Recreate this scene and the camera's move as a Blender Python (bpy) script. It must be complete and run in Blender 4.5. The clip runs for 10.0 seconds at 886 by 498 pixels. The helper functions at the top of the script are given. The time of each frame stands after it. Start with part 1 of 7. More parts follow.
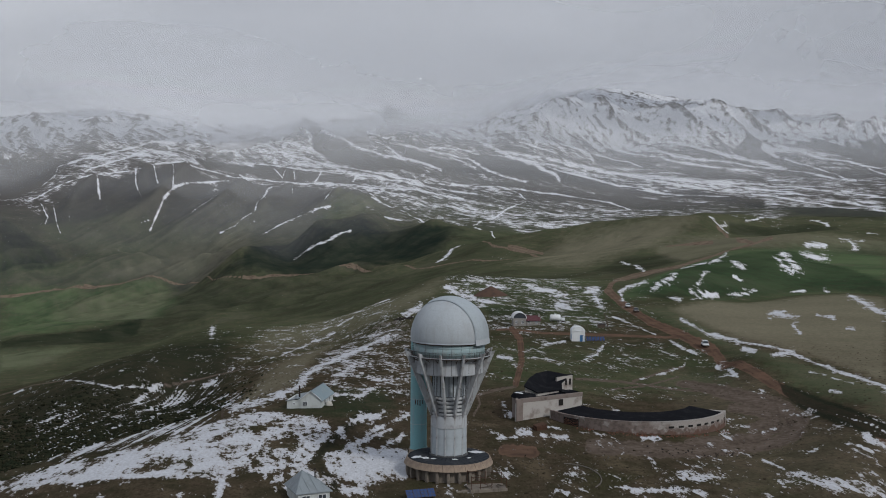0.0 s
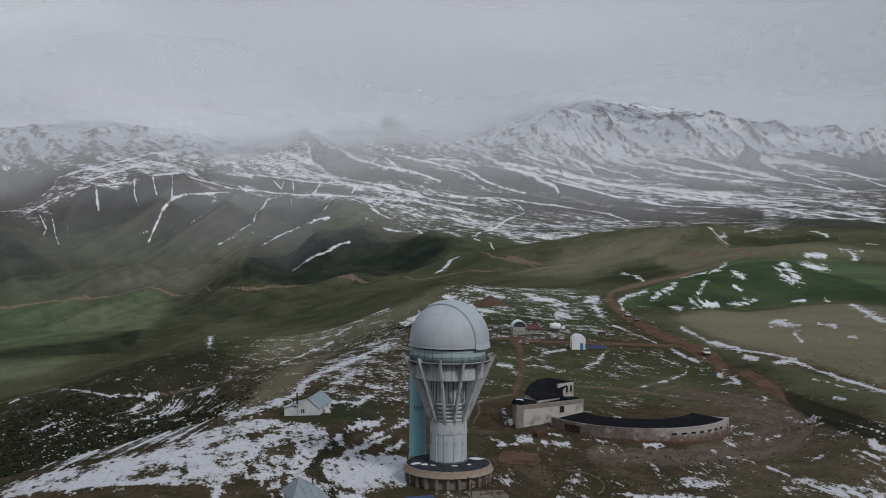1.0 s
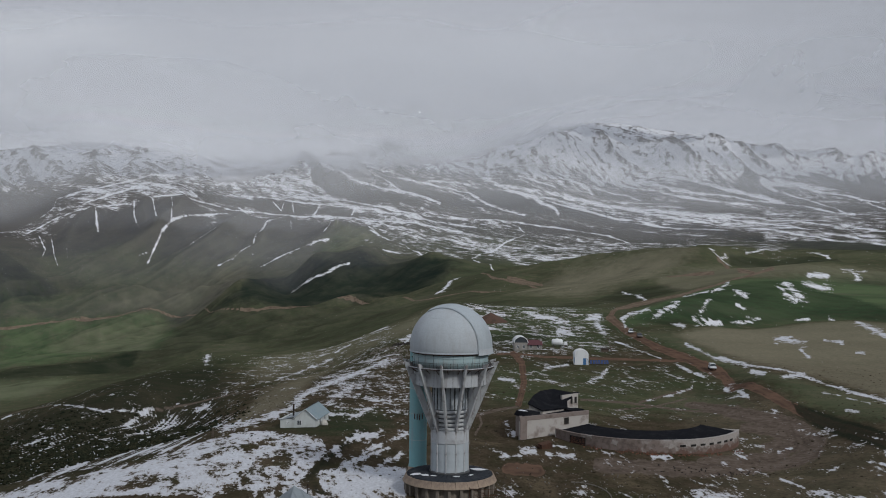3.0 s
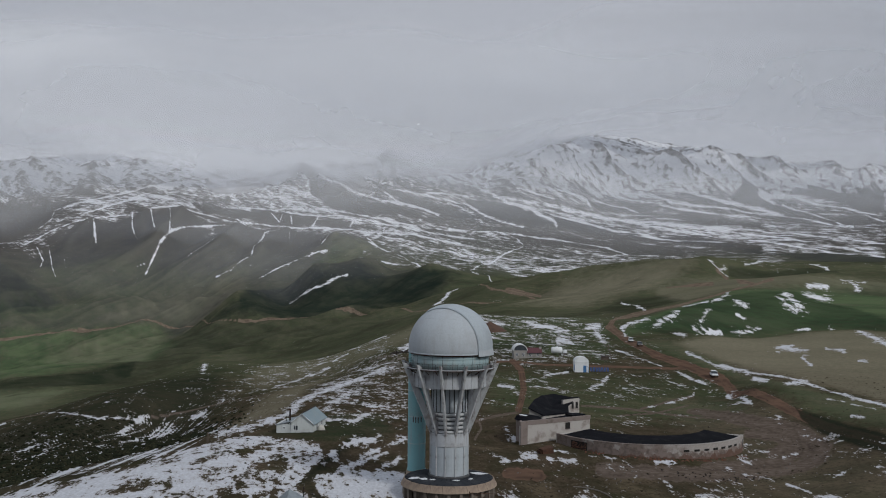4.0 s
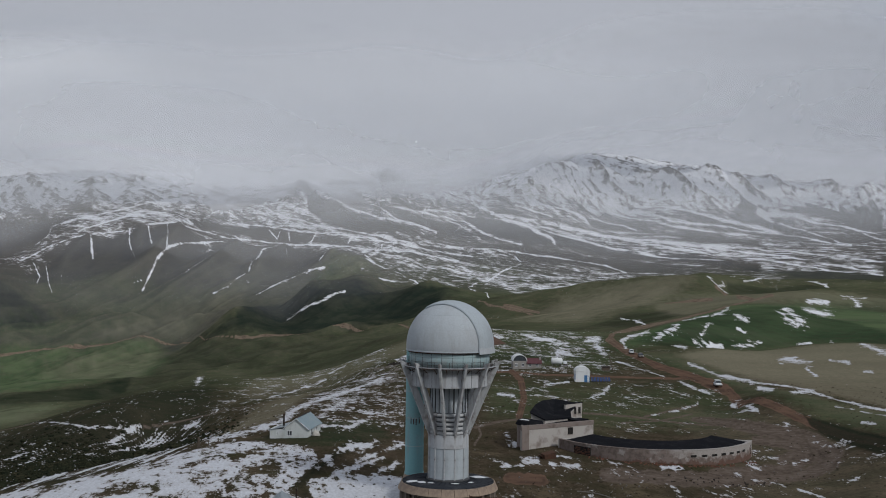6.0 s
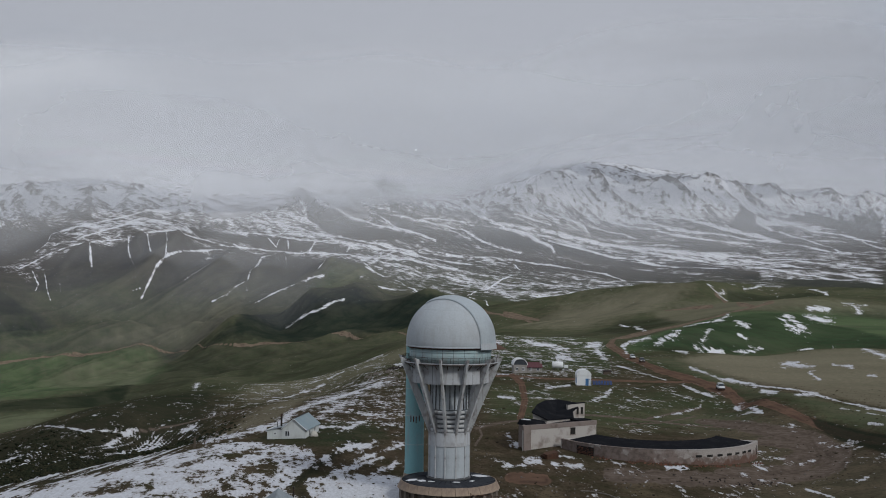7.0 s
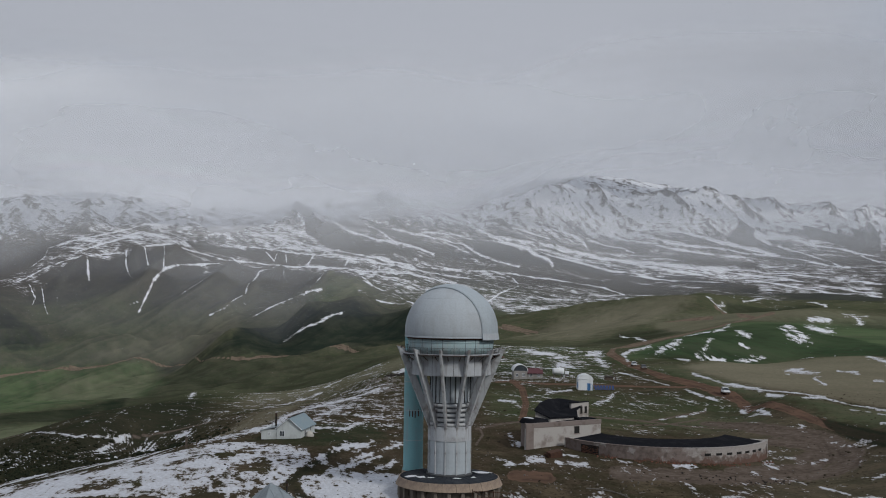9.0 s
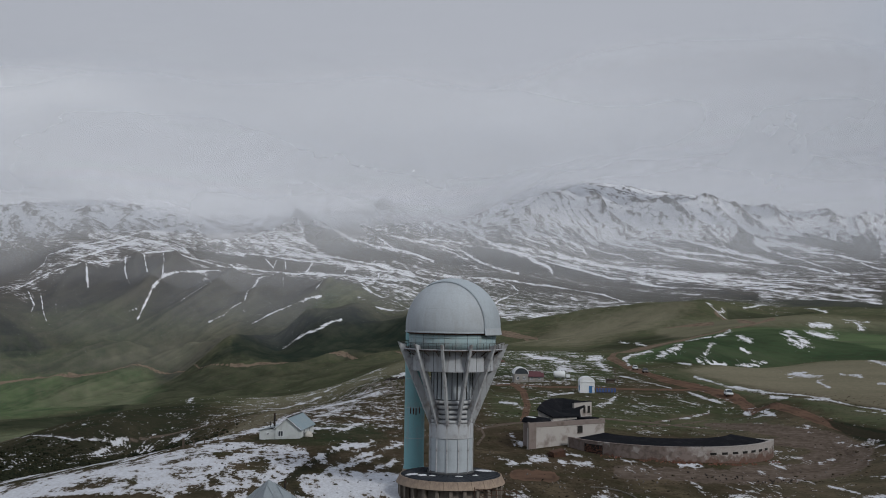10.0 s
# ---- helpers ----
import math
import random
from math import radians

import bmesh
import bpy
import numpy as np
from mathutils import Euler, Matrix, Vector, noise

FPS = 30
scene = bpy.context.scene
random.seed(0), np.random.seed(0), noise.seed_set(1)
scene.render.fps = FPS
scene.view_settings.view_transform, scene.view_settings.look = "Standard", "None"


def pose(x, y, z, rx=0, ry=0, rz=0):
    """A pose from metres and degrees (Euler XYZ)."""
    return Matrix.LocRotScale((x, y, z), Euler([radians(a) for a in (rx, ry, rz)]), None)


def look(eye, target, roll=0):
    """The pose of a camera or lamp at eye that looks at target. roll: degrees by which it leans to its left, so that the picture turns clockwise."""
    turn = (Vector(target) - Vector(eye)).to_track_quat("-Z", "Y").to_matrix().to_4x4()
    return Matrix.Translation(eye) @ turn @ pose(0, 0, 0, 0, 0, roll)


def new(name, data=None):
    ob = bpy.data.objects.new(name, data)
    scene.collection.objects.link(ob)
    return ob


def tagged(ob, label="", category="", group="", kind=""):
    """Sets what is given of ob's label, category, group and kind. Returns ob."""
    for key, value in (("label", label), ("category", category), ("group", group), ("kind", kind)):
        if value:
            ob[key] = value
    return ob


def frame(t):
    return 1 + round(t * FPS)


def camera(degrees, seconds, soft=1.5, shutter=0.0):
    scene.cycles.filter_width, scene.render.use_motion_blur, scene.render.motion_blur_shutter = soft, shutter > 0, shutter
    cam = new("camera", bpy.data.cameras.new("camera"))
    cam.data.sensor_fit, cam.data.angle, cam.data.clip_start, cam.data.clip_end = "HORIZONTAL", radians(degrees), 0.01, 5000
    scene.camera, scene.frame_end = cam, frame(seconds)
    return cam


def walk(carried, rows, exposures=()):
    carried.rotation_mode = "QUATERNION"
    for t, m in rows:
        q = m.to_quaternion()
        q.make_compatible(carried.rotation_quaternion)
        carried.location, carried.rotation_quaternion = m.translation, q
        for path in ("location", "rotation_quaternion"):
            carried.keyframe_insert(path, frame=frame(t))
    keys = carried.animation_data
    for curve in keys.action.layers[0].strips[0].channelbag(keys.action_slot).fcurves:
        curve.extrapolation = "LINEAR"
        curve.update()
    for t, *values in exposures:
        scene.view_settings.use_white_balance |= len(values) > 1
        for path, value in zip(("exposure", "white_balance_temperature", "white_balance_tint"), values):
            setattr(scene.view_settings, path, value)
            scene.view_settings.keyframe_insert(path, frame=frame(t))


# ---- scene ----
cam = camera(45.0, 10.0, soft=1.0)
PATH = [
    (0, (0.555, -163.724, 40.363), (0.535, -161.726, 40.283), 0.4),
    (0.5, (0.471, -162.606, 39.703), (0.452, -160.607, 39.633), 0.3),
    (1, (0.422, -161.403, 38.963), (0.404, -159.404, 38.905), 0.4),
    (1.5, (0.353, -160.118, 38.171), (0.334, -158.118, 38.123), 0.4),
    (2, (0.262, -158.79, 37.375), (0.244, -156.791, 37.338), 0.5),
    (2.5, (0.214, -157.432, 36.662), (0.196, -155.432, 36.635), 0.5),
    (4, (-0.033, -153.017, 33.851), (-0.048, -151.017, 33.859), 0.6),
    (4.5, (-0.102, -151.652, 33.099), (-0.116, -149.652, 33.115), 0.7),
    (5, (-0.177, -150.315, 32.289), (-0.19, -148.315, 32.315), 0.6),
    (5.5, (-0.209, -148.94, 31.504), (-0.222, -146.94, 31.538), 0.7),
    (7, (-0.467, -144.496, 28.55), (-0.477, -142.497, 28.609), 0.8),
    (7.5, (-0.542, -143.079, 27.763), (-0.552, -141.08, 27.829), 0.8),
    (8, (-0.565, -141.669, 26.871), (-0.573, -139.67, 26.944), 0.8),
    (8.5, (-0.616, -140.309, 25.978), (-0.623, -138.31, 26.058), 0.8),
    (9, (-0.699, -139.01, 25.082), (-0.706, -137.012, 25.169), 0.8),
    (9.5, (-0.806, -137.704, 24.255), (-0.813, -135.706, 24.35), 0.8),
    (10, (-0.955, -136.422, 23.444), (-0.961, -134.424, 23.545), 0.8),
]
walk(cam, [(t, look(eye, aim, roll)) for t, eye, aim, roll in PATH])

# ---------------------------------------------------------------- light: a bright overcast day
SUN_ELEVATION, SUN_BEARING = 36, 138
world = bpy.data.worlds.new("world")
scene.world = world
world.use_nodes = True
wn, wl = world.node_tree.nodes, world.node_tree.links
wn.clear()
w_sky = wn.new("ShaderNodeTexSky")
w_sky.sky_type, w_sky.sun_disc = "NISHITA", False
w_sky.sun_elevation, w_sky.sun_rotation = radians(SUN_ELEVATION), radians(SUN_BEARING)
w_sky.altitude = 2500
w_clear = wn.new("ShaderNodeBackground")
w_clear.inputs["Strength"].default_value = 0.07
wl.new(w_sky.outputs[0], w_clear.inputs["Color"])
w_co = wn.new("ShaderNodeTexCoord")
w_map = wn.new("ShaderNodeMapping")
w_map.inputs["Scale"].default_value = (1.0, 1.0, 2.2)
wl.new(w_co.outputs["Generated"], w_map.inputs["Vector"])
w_noise = wn.new("ShaderNodeTexNoise")
w_noise.inputs["Scale"].default_value, w_noise.inputs["Detail"].default_value = 3.2, 6
w_noise.inputs["Roughness"].default_value, w_noise.inputs["Distortion"].default_value = 0.45, 0.6
wl.new(w_map.outputs[0], w_noise.inputs["Vector"])
w_tone = wn.new("ShaderNodeValToRGB")
w_tone.color_ramp.elements[0].position, w_tone.color_ramp.elements[0].color = 0.30, (0.390, 0.414, 0.468, 1)
w_tone.color_ramp.elements[1].position, w_tone.color_ramp.elements[1].color = 0.70, (0.414, 0.437, 0.492, 1)
wl.new(w_noise.outputs[0], w_tone.inputs[0])
w_thin = wn.new("ShaderNodeVectorMath")
w_thin.operation = "DOT_PRODUCT"
w_thin.inputs[1].default_value = Vector((0.50, 0.83, 0.26)).normalized()
wl.new(w_co.outputs["Generated"], w_thin.inputs[0])
w_share = wn.new("ShaderNodeMapRange")
w_share.interpolation_type = "SMOOTHSTEP"
w_share.inputs["From Min"].default_value, w_share.inputs["From Max"].default_value = 0.978, 1.0
w_share.inputs["To Max"].default_value = 0.6
wl.new(w_thin.outputs["Value"], w_share.inputs["Value"])
w_blue = wn.new("ShaderNodeMix")
w_blue.data_type = "RGBA"
w_blue.inputs[7].default_value = (0.335, 0.385, 0.47, 1)
wl.new(w_share.outputs[0], w_blue.inputs[0])
wl.new(w_tone.outputs[0], w_blue.inputs[6])
w_cloud = wn.new("ShaderNodeBackground")
wl.new(w_blue.outputs[2], w_cloud.inputs["Color"])
w_gap = wn.new("ShaderNodeMapRange")
w_gap.inputs["From Min"].default_value, w_gap.inputs["From Max"].default_value = 0.20, 0.42
w_gap.inputs["To Min"].default_value = 0.85
wl.new(w_noise.outputs[0], w_gap.inputs["Value"])
w_mix = wn.new("ShaderNodeMixShader")
wl.new(w_gap.outputs[0], w_mix.inputs[0])
wl.new(w_clear.outputs[0], w_mix.inputs[1])
wl.new(w_cloud.outputs[0], w_mix.inputs[2])
w_out = wn.new("ShaderNodeOutputWorld")
wl.new(w_mix.outputs[0], w_out.inputs[0])

sun = new("sun", bpy.data.lights.new("sun", "SUN"))
sun.data.energy, sun.data.angle, sun.data.color = 1.45, radians(11), (1.0, 0.975, 0.94)
sun.matrix_world = look((0, 0, 0), (-math.sin(radians(SUN_BEARING)) * math.cos(radians(SUN_ELEVATION)),
                                    -math.cos(radians(SUN_BEARING)) * math.cos(radians(SUN_ELEVATION)),
                                    -math.sin(radians(SUN_ELEVATION))))

# ---------------------------------------------------------------- materials
class Surface:
    """A node material in the making."""

    def __init__(self, name):
        self.mat = bpy.data.materials.new(name)
        self.mat.use_nodes = True
        self.tree = self.mat.node_tree
        self.bsdf = self.tree.nodes["Principled BSDF"]
        self.out = self.tree.nodes["Material Output"]
        self.place = self.node("ShaderNodeTexCoord").outputs["Object"]

    def node(self, kind, **values):
        n = self.tree.nodes.new(kind)
        for key, value in values.items():
            slot = n.inputs[key.replace("_", " ")]
            self.feed(slot, value)
        return n

    def feed(self, slot, value):
        if isinstance(value, bpy.types.NodeSocket):
            self.tree.links.new(value, slot)
        else:
            slot.default_value = value

    def attr(self, name):
        n = self.node("ShaderNodeAttribute")
        n.attribute_name = name
        return n.outputs["Fac"]

    def noise(self, scale, detail=4.0, rough=0.55, stretch=None, turn=0.0, distort=0.0):
        v = self.place
        if stretch:
            m = self.node("ShaderNodeMapping")
            m.vector_type = "TEXTURE"
            self.feed(m.inputs["Vector"], v)
            m.inputs["Scale"].default_value, m.inputs["Rotation"].default_value = stretch, (0, 0, radians(turn))
            v = m.outputs[0]
        n = self.node("ShaderNodeTexNoise", Vector=v, Scale=scale, Detail=detail, Roughness=rough, Distortion=distort)
        return n.outputs[0]

    def calc(self, op, a, b=0.0, c=0.0):
        n = self.node("ShaderNodeMath")
        n.operation = op
        for slot, v in zip(n.inputs, (a, b, c)):
            self.feed(slot, v)
        return n.outputs[0]

    def span(self, v, a, b, lo=0.0, hi=1.0, smooth=True):
        n = self.node("ShaderNodeMapRange", Value=v)
        n.interpolation_type = "SMOOTHSTEP" if smooth else "LINEAR"
        for key, value in (("From Min", a), ("From Max", b), ("To Min", lo), ("To Max", hi)):
            self.feed(n.inputs[key], value)
        return n.outputs[0]

    def mix(self, fac, a, b):
        n = self.node("ShaderNodeMix")
        n.data_type = "RGBA"
        for slot, v in ((n.inputs[0], fac), (n.inputs[6], a), (n.inputs[7], b)):
            if isinstance(v, tuple) and len(v) == 3:
                v = (*v, 1)
            self.feed(slot, v)
        return n.outputs[2]

    def paint(self, color, rough=0.8, metal=0.0, spec=0.3):
        for key, value in (("Base Color", color), ("Roughness", rough), ("Metallic", metal), ("Specular IOR Level", spec)):
            if isinstance(value, tuple) and len(value) == 3:
                value = (*value, 1)
            self.feed(self.bsdf.inputs[key], value)

    def bump(self, h, distance=0.05, strength=0.6):
        b = self.node("ShaderNodeBump", Height=h, Distance=distance, Strength=strength)
        self.tree.links.new(b.outputs[0], self.bsdf.inputs["Normal"])


def worn(name, base, dirt, scale=0.6, rough=0.7, metal=0.0, amount=0.6, streaks=True, relief_depth=0.02, gloss=0.15):
    """Painted or bare surface with blotches, rain streaks and fine grain."""
    s = Surface(name)
    blotch = s.span(s.noise(scale, 6, 0.6), 0.48, 0.70, 0, amount)
    col = s.mix(blotch, base, dirt)
    if streaks:
        run = s.span(s.noise(1.6, 5, 0.6, (1, 1, 11)), 0.50, 0.72, 0, amount * 0.9)
        col = s.mix(run, col, dirt)
    grain = s.noise(scale * 22, 5, 0.65)
    col = s.mix(s.span(grain, 0.35, 0.75, 0, 0.30), col, tuple(c * 0.55 for c in base))
    s.paint(col, s.span(grain, 0.2, 0.8, rough - 0.12, rough + 0.12), metal, gloss)
    s.bump(grain, relief_depth)
    return s.mat

# ---------------------------------------------------------------- the lie of the land
# Crests, slopes and hollows as lines of (x, y, z) in metres; the ground is stretched over them.
HUB = (0.55, -163.7, 40.4)
KNOTS = []


def relief(*points):
    """One line of the relief: a crest, a foot, a hollow."""
    KNOTS.extend(points)

# the knoll round the tower
relief((-60, -70, -4.43), (-20, -70, -2.93), (30, -70, -2.93), (70, -70, -3.93), (0, -130, -5.79), (-15, 10, -0.22), (0, 0, -0.55), (17.5, 20, 0.2),
       (18.5, 31.3, 0.86), (40, 35, 0.34), (60, 30, -0.07), (75, 0, -1.05), (-10, -20, -1.4), (15, -20, -1.5), (0, -9, -1.05))
# the knoll's shoulder and the far end
relief((-66, -5, -3.16), (-55, 20, -1.8), (-40, 42, -0.8), (-32, 49, -0.49), (-25, 58, -0.14), (0, 60, 0.51), (30, 80, 0.36), (20, 150, -1.26),
       (41, 173, -1.44), (44.6, 161, -1.61), (70, 110, -0.96), (27, 219, -2.2), (38, 226, -1.64))
# slope below the knoll
relief((-92, 52, -10.5), (-117, 112, -17.1), (-149, 186, -25.9), (-71, 60, -7.9), (-98, 143, -15.0), (-92, 169, -16.2), (-91, 167, -17.8),
       (-43, 57, -1.9), (-62, 170, -10.7), (-36, 84, -1.9), (-45, 264, -14.3), (-24, 286, -6.2), (-14, 303, -6.1))
# long shoulder
relief((-172, 241, -30.9), (-161, 288, -32.2), (-160, 404, -35.2), (-147, 510, -35.0), (-114, 486, -33.8), (-66, 453, -24.4), (-34, 465, -12.1),
       (-4, 486, -1.8), (19, 426, -3.1), (65, 453, -2.4), (63, 296, -2.9), (76, 371, -2.2))
# hollow behind the shoulder
relief((-231, 379, -58.7), (-222, 458, -67.1), (-212, 587, -68.8), (-183, 676, -64.8), (-87, 652, -50.9), (-44, 655, -33.5), (-1, 666, -18.8),
       (63, 634, -13.9))
# valley floor
relief((-373, 710, -104.1), (-589, 1216, -136.1), (-557, 1442, -140.0), (-386, 1286, -123.8), (-257, 1212, -103.6), (-138, 1129, -74.8),
       (-70, 1134, -58.2))
# valley track
relief((-1000, 2182, -165.7), (-800, 2257, -153.7), (-571, 2219, -136.3), (-213, 1825, -89.2), (-105, 1633, -67.5), (21, 1286, -34.3),
       (116, 1231, -18.2))
# road and its verge
relief((77, 346, -1.8), (83, 390, -1.4), (67, 195, -0.9), (73, 150, -0.1), (72, 105, 1.8), (72, 60, 2.4), (74, 17, 4.1))
# tan hill
relief((122, 244, -0.7), (95, 286, -0.5), (120, 332, -2.2), (165, 356, -2.0), (194, 362, -1.1), (212, 360, -2.5), (95, 111, 1.2), (109, 105, 2.1))
# hollow behind the tan hill
relief((135, 390, -8.6), (181, 408, -9.0), (233, 411, -9.4))
# green hill
relief((113, 487, -3.4), (121, 439, 2.5), (141, 440, 1.0), (193, 447, -6.8), (244, 439, -3.9), (216, 537, 4.7), (271, 630, 1.8), (152, 561, 1.4),
       (219, 689, 7.5), (301, 842, 13.0), (352, 788, 9.9), (375, 902, 15.7), (423, 885, 11.0))
# behind the green hill
relief((406, 1124, -4.0), (505, 1089, -3.3), (361, 1241, 8.4), (480, 1415, 21.6), (537, 1344, 16.6), (598, 1321, 19.1))
# round hill foot and crest
relief((26, 836, -20.0), (94, 731, -12.2), (125, 545, -3.2), (206, 815, 0.7), (57, 1435, -15.5), (181, 1577, 2.5), (271, 1565, 9.8),
       (332, 1504, 18.4), (354, 1294, 25.5), (181, 1073, -7.1))
# behind the round hill
relief((103, 1834, -21.8), (218, 1925, -20.5), (390, 1798, -1.0))
# dark spurs
relief((-448, 1939, -108.4), (-467, 2139, -68.6), (-325, 2365, -18.9), (-223, 2427, 2.3), (-54, 2236, -3.9), (33, 2086, -24.3), (-119, 2033, -58.8),
       (-355, 2210, -88.6), (-236, 2275, -34.3))
# behind the dark spurs
relief((-477, 2392, -64.0), (-346, 2534, -40.0), (-146, 2532, -21.4), (-4, 2436, -15.5))
# western slope
relief((-1156, 2550, 11.2), (-1066, 2338, -79.5), (-980, 2288, -128.7))
# feet of the ribs
relief((-944, 2366, -122.8), (-801, 2571, -76.3), (-676, 2656, -53.4), (-542, 2736, -24.2), (-382, 2812, 6.8), (-253, 2775, 23.6))
# edge of the high fan
relief((-1208, 2745, 24.8), (-1186, 2808, 37.4), (-1095, 3002, 115.3), (-955, 3099, 151.5), (-826, 3134, 148.4), (-649, 3123, 111.1),
       (-489, 3100, 89.2), (-342, 3018, 77.2))
# lower fan
relief((-160, 2782, 32.0), (55, 2486, -11.9), (290, 2621, 3.3), (594, 2675, 22.6), (824, 2460, 30.0), (933, 2156, 22.9))
# side valley
relief((-1371, 3056, 65.5), (-1507, 3379, 180.4), (-1323, 3291, 150.5))
# middle fan
relief((-761, 3406, 186.4), (-374, 3316, 157.7), (-7, 3336, 151.6), (350, 3218, 114.6), (685, 3116, 97.5), (973, 2937, 85.2), (1175, 2759, 75.2))
# upper fan
relief((-1209, 3333, 198.9), (-977, 3508, 233.8), (-417, 3714, 269.0), (-8, 3736, 260.6), (395, 3666, 231.1), (868, 3536, 196.8), (1378, 3270, 162.3))
# mountain foot
relief((-1565, 3517, 230.5), (-1231, 3694, 266.7), (-855, 3846, 299.4), (-444, 3962, 335.7), (99, 3935, 304.8), (630, 3888, 279.7),
       (1130, 3778, 253.8), (1507, 3596, 223.1))
# western crest
relief((-1780, 4023, 367.0), (-1645, 4078, 385.7), (-1383, 4171, 401.9), (-1183, 4281, 396.2), (-891, 4349, 391.6), (-587, 4399, 421.4),
       (-277, 4428, 454.6), (-108, 4435, 427.4))
# great crest
relief((110, 4435, 411.8), (230, 4431, 465.1), (374, 4421, 517.9), (564, 4402, 536.0), (751, 4375, 505.8), (912, 4345, 475.5), (1091, 4305, 472.8),
       (1244, 4265, 432.9), (1455, 4200, 398.9), (1576, 4158, 375.9), (1709, 4107, 390.8))
# behind the crest
relief((-1929, 4373, 363.2), (-1268, 4600, 384.1), (-296, 4757, 427.6), (504, 4741, 482.5), (1241, 4608, 425.2), (1833, 4413, 365.7))

def bearing(x, y):
    """Bearing from the hub (clockwise from north, radians) and the distance."""
    dx, dy = x - HUB[0], y - HUB[1]
    return np.arctan2(dx, dy), np.hypot(dx, dy)


def knot_space(x, y):
    b, r = bearing(x, y)
    side = np.clip(b, -0.62, 0.62)
    return np.stack([side * 3.0, np.log(np.maximum(r, 30.0))], -1)


def spline(d2):
    return d2 * np.log(d2 + 1e-9) * 0.5


def _solve():
    k = np.array(KNOTS, float)
    u = knot_space(k[:, 0], k[:, 1])
    _, r = bearing(k[:, 0], k[:, 1])
    w = (k[:, 2] - HUB[2]) / r
    n = len(u)
    m = np.zeros((n + 3, n + 3))
    m[:n, :n] = spline(((u[:, None] - u[None]) ** 2).sum(-1)) + 2e-5 * np.eye(n)
    m[:n, n], m[:n, n + 1:] = 1, u
    m[n, :n], m[n + 1:, :n] = 1, u.T
    return u, np.linalg.solve(m, np.append(w, (0, 0, 0)))


KNOT_UV, KNOT_W = _solve()


def smooth_height(x, y):
    """Height of the stretched sheet, without the fine relief."""
    x, y = np.asarray(x, float), np.asarray(y, float)
    shape = x.shape
    x, y = x.ravel(), y.ravel()
    out = np.empty(len(x))
    for a in range(0, len(x), 20000):
        s = slice(a, a + 20000)
        u = knot_space(x[s], y[s])
        b, r = bearing(x[s], y[s])
        d2 = (u[:, :1] - KNOT_UV[:, 0]) ** 2 + (u[:, 1:] - KNOT_UV[:, 1]) ** 2
        n = len(KNOT_UV)
        w = spline(d2) @ KNOT_W[:n] + KNOT_W[n] + u @ KNOT_W[n + 1:]
        out[s] = HUB[2] + np.clip(w, -0.7, 0.3) * np.maximum(r, 60.0)
    return out.reshape(shape)


def hash2(i, j, seed):
    h = np.sin(i * 127.1 + j * 311.7 + seed * 74.7) * 43758.5453
    return h - np.floor(h)


def value_noise(x, y, seed=0):
    i, j = np.floor(x), np.floor(y)
    f, g = x - i, y - j
    f, g = f * f * (3 - 2 * f), g * g * (3 - 2 * g)
    a = hash2(i, j, seed) * (1 - f) + hash2(i + 1, j, seed) * f
    b = hash2(i, j + 1, seed) * (1 - f) + hash2(i + 1, j + 1, seed) * f
    return (a * (1 - g) + b * g) * 2 - 1


def fractal(x, y, octaves=4, seed=0, ridged=False):
    total, gain = 0, 0.5
    for o in range(octaves):
        n = value_noise(x * 2 ** o + o * 17.3, y * 2 ** o - o * 9.1, seed + o)
        total = total + gain * ((1 - 2 * np.abs(n)) if ridged else n)
        gain *= 0.5
    return total


def ramp(v, a, b):
    t = np.clip((v - a) / (b - a), 0, 1)
    return t * t * (3 - 2 * t)


# Spurs and ribs: half width, rise (m), the line of the crest from top to foot.
SPURS = []


def spur(width, rise, *points):
    SPURS.append((width, rise, points))


# ribs of the western slope
spur(50, 24, (-1060, 3018), (-1056, 2861), (-1038, 2736), (-1015, 2619))
spur(42, 28, (-928, 3087), (-902, 2973), (-877, 2861), (-860, 2725))
spur(66, 44, (-822, 3135), (-816, 2970), (-829, 2813), (-886, 2652), (-948, 2503))
spur(64, 46, (-608, 3110), (-635, 2919), (-682, 2763), (-750, 2622), (-804, 2508))
spur(56, 38, (-482, 3116), (-511, 2932), (-545, 2780), (-607, 2605), (-681, 2527))
spur(50, 28, (-317, 3019), (-353, 2845), (-420, 2745), (-471, 2513))
# dark spurs in the middle
spur(60, 11, (-282, 2618), (-330, 2360), (-390, 2230), (-435, 2070))
spur(60, 11, (-184, 2565), (-225, 2290), (-278, 2124))
spur(55, 10, (-41, 2272), (-90, 2083), (-132, 1940))
spur(50, 8, (24, 2300), (-9, 1977), (-49, 1678))
# folds of the valley side
spur(42, 12, (-40, 1500), (-180, 1400), (-300, 1310), (-410, 1200))
spur(48, 14, (-90, 1820), (-260, 1730), (-400, 1660), (-520, 1560))
spur(40, 10, (-180, 1160), (-310, 1080), (-430, 990))
spur(60, 20, (-768, 2520), (-827, 2380), (-905, 2250))
spur(60, 20, (-600, 2480), (-700, 2360), (-800, 2230))
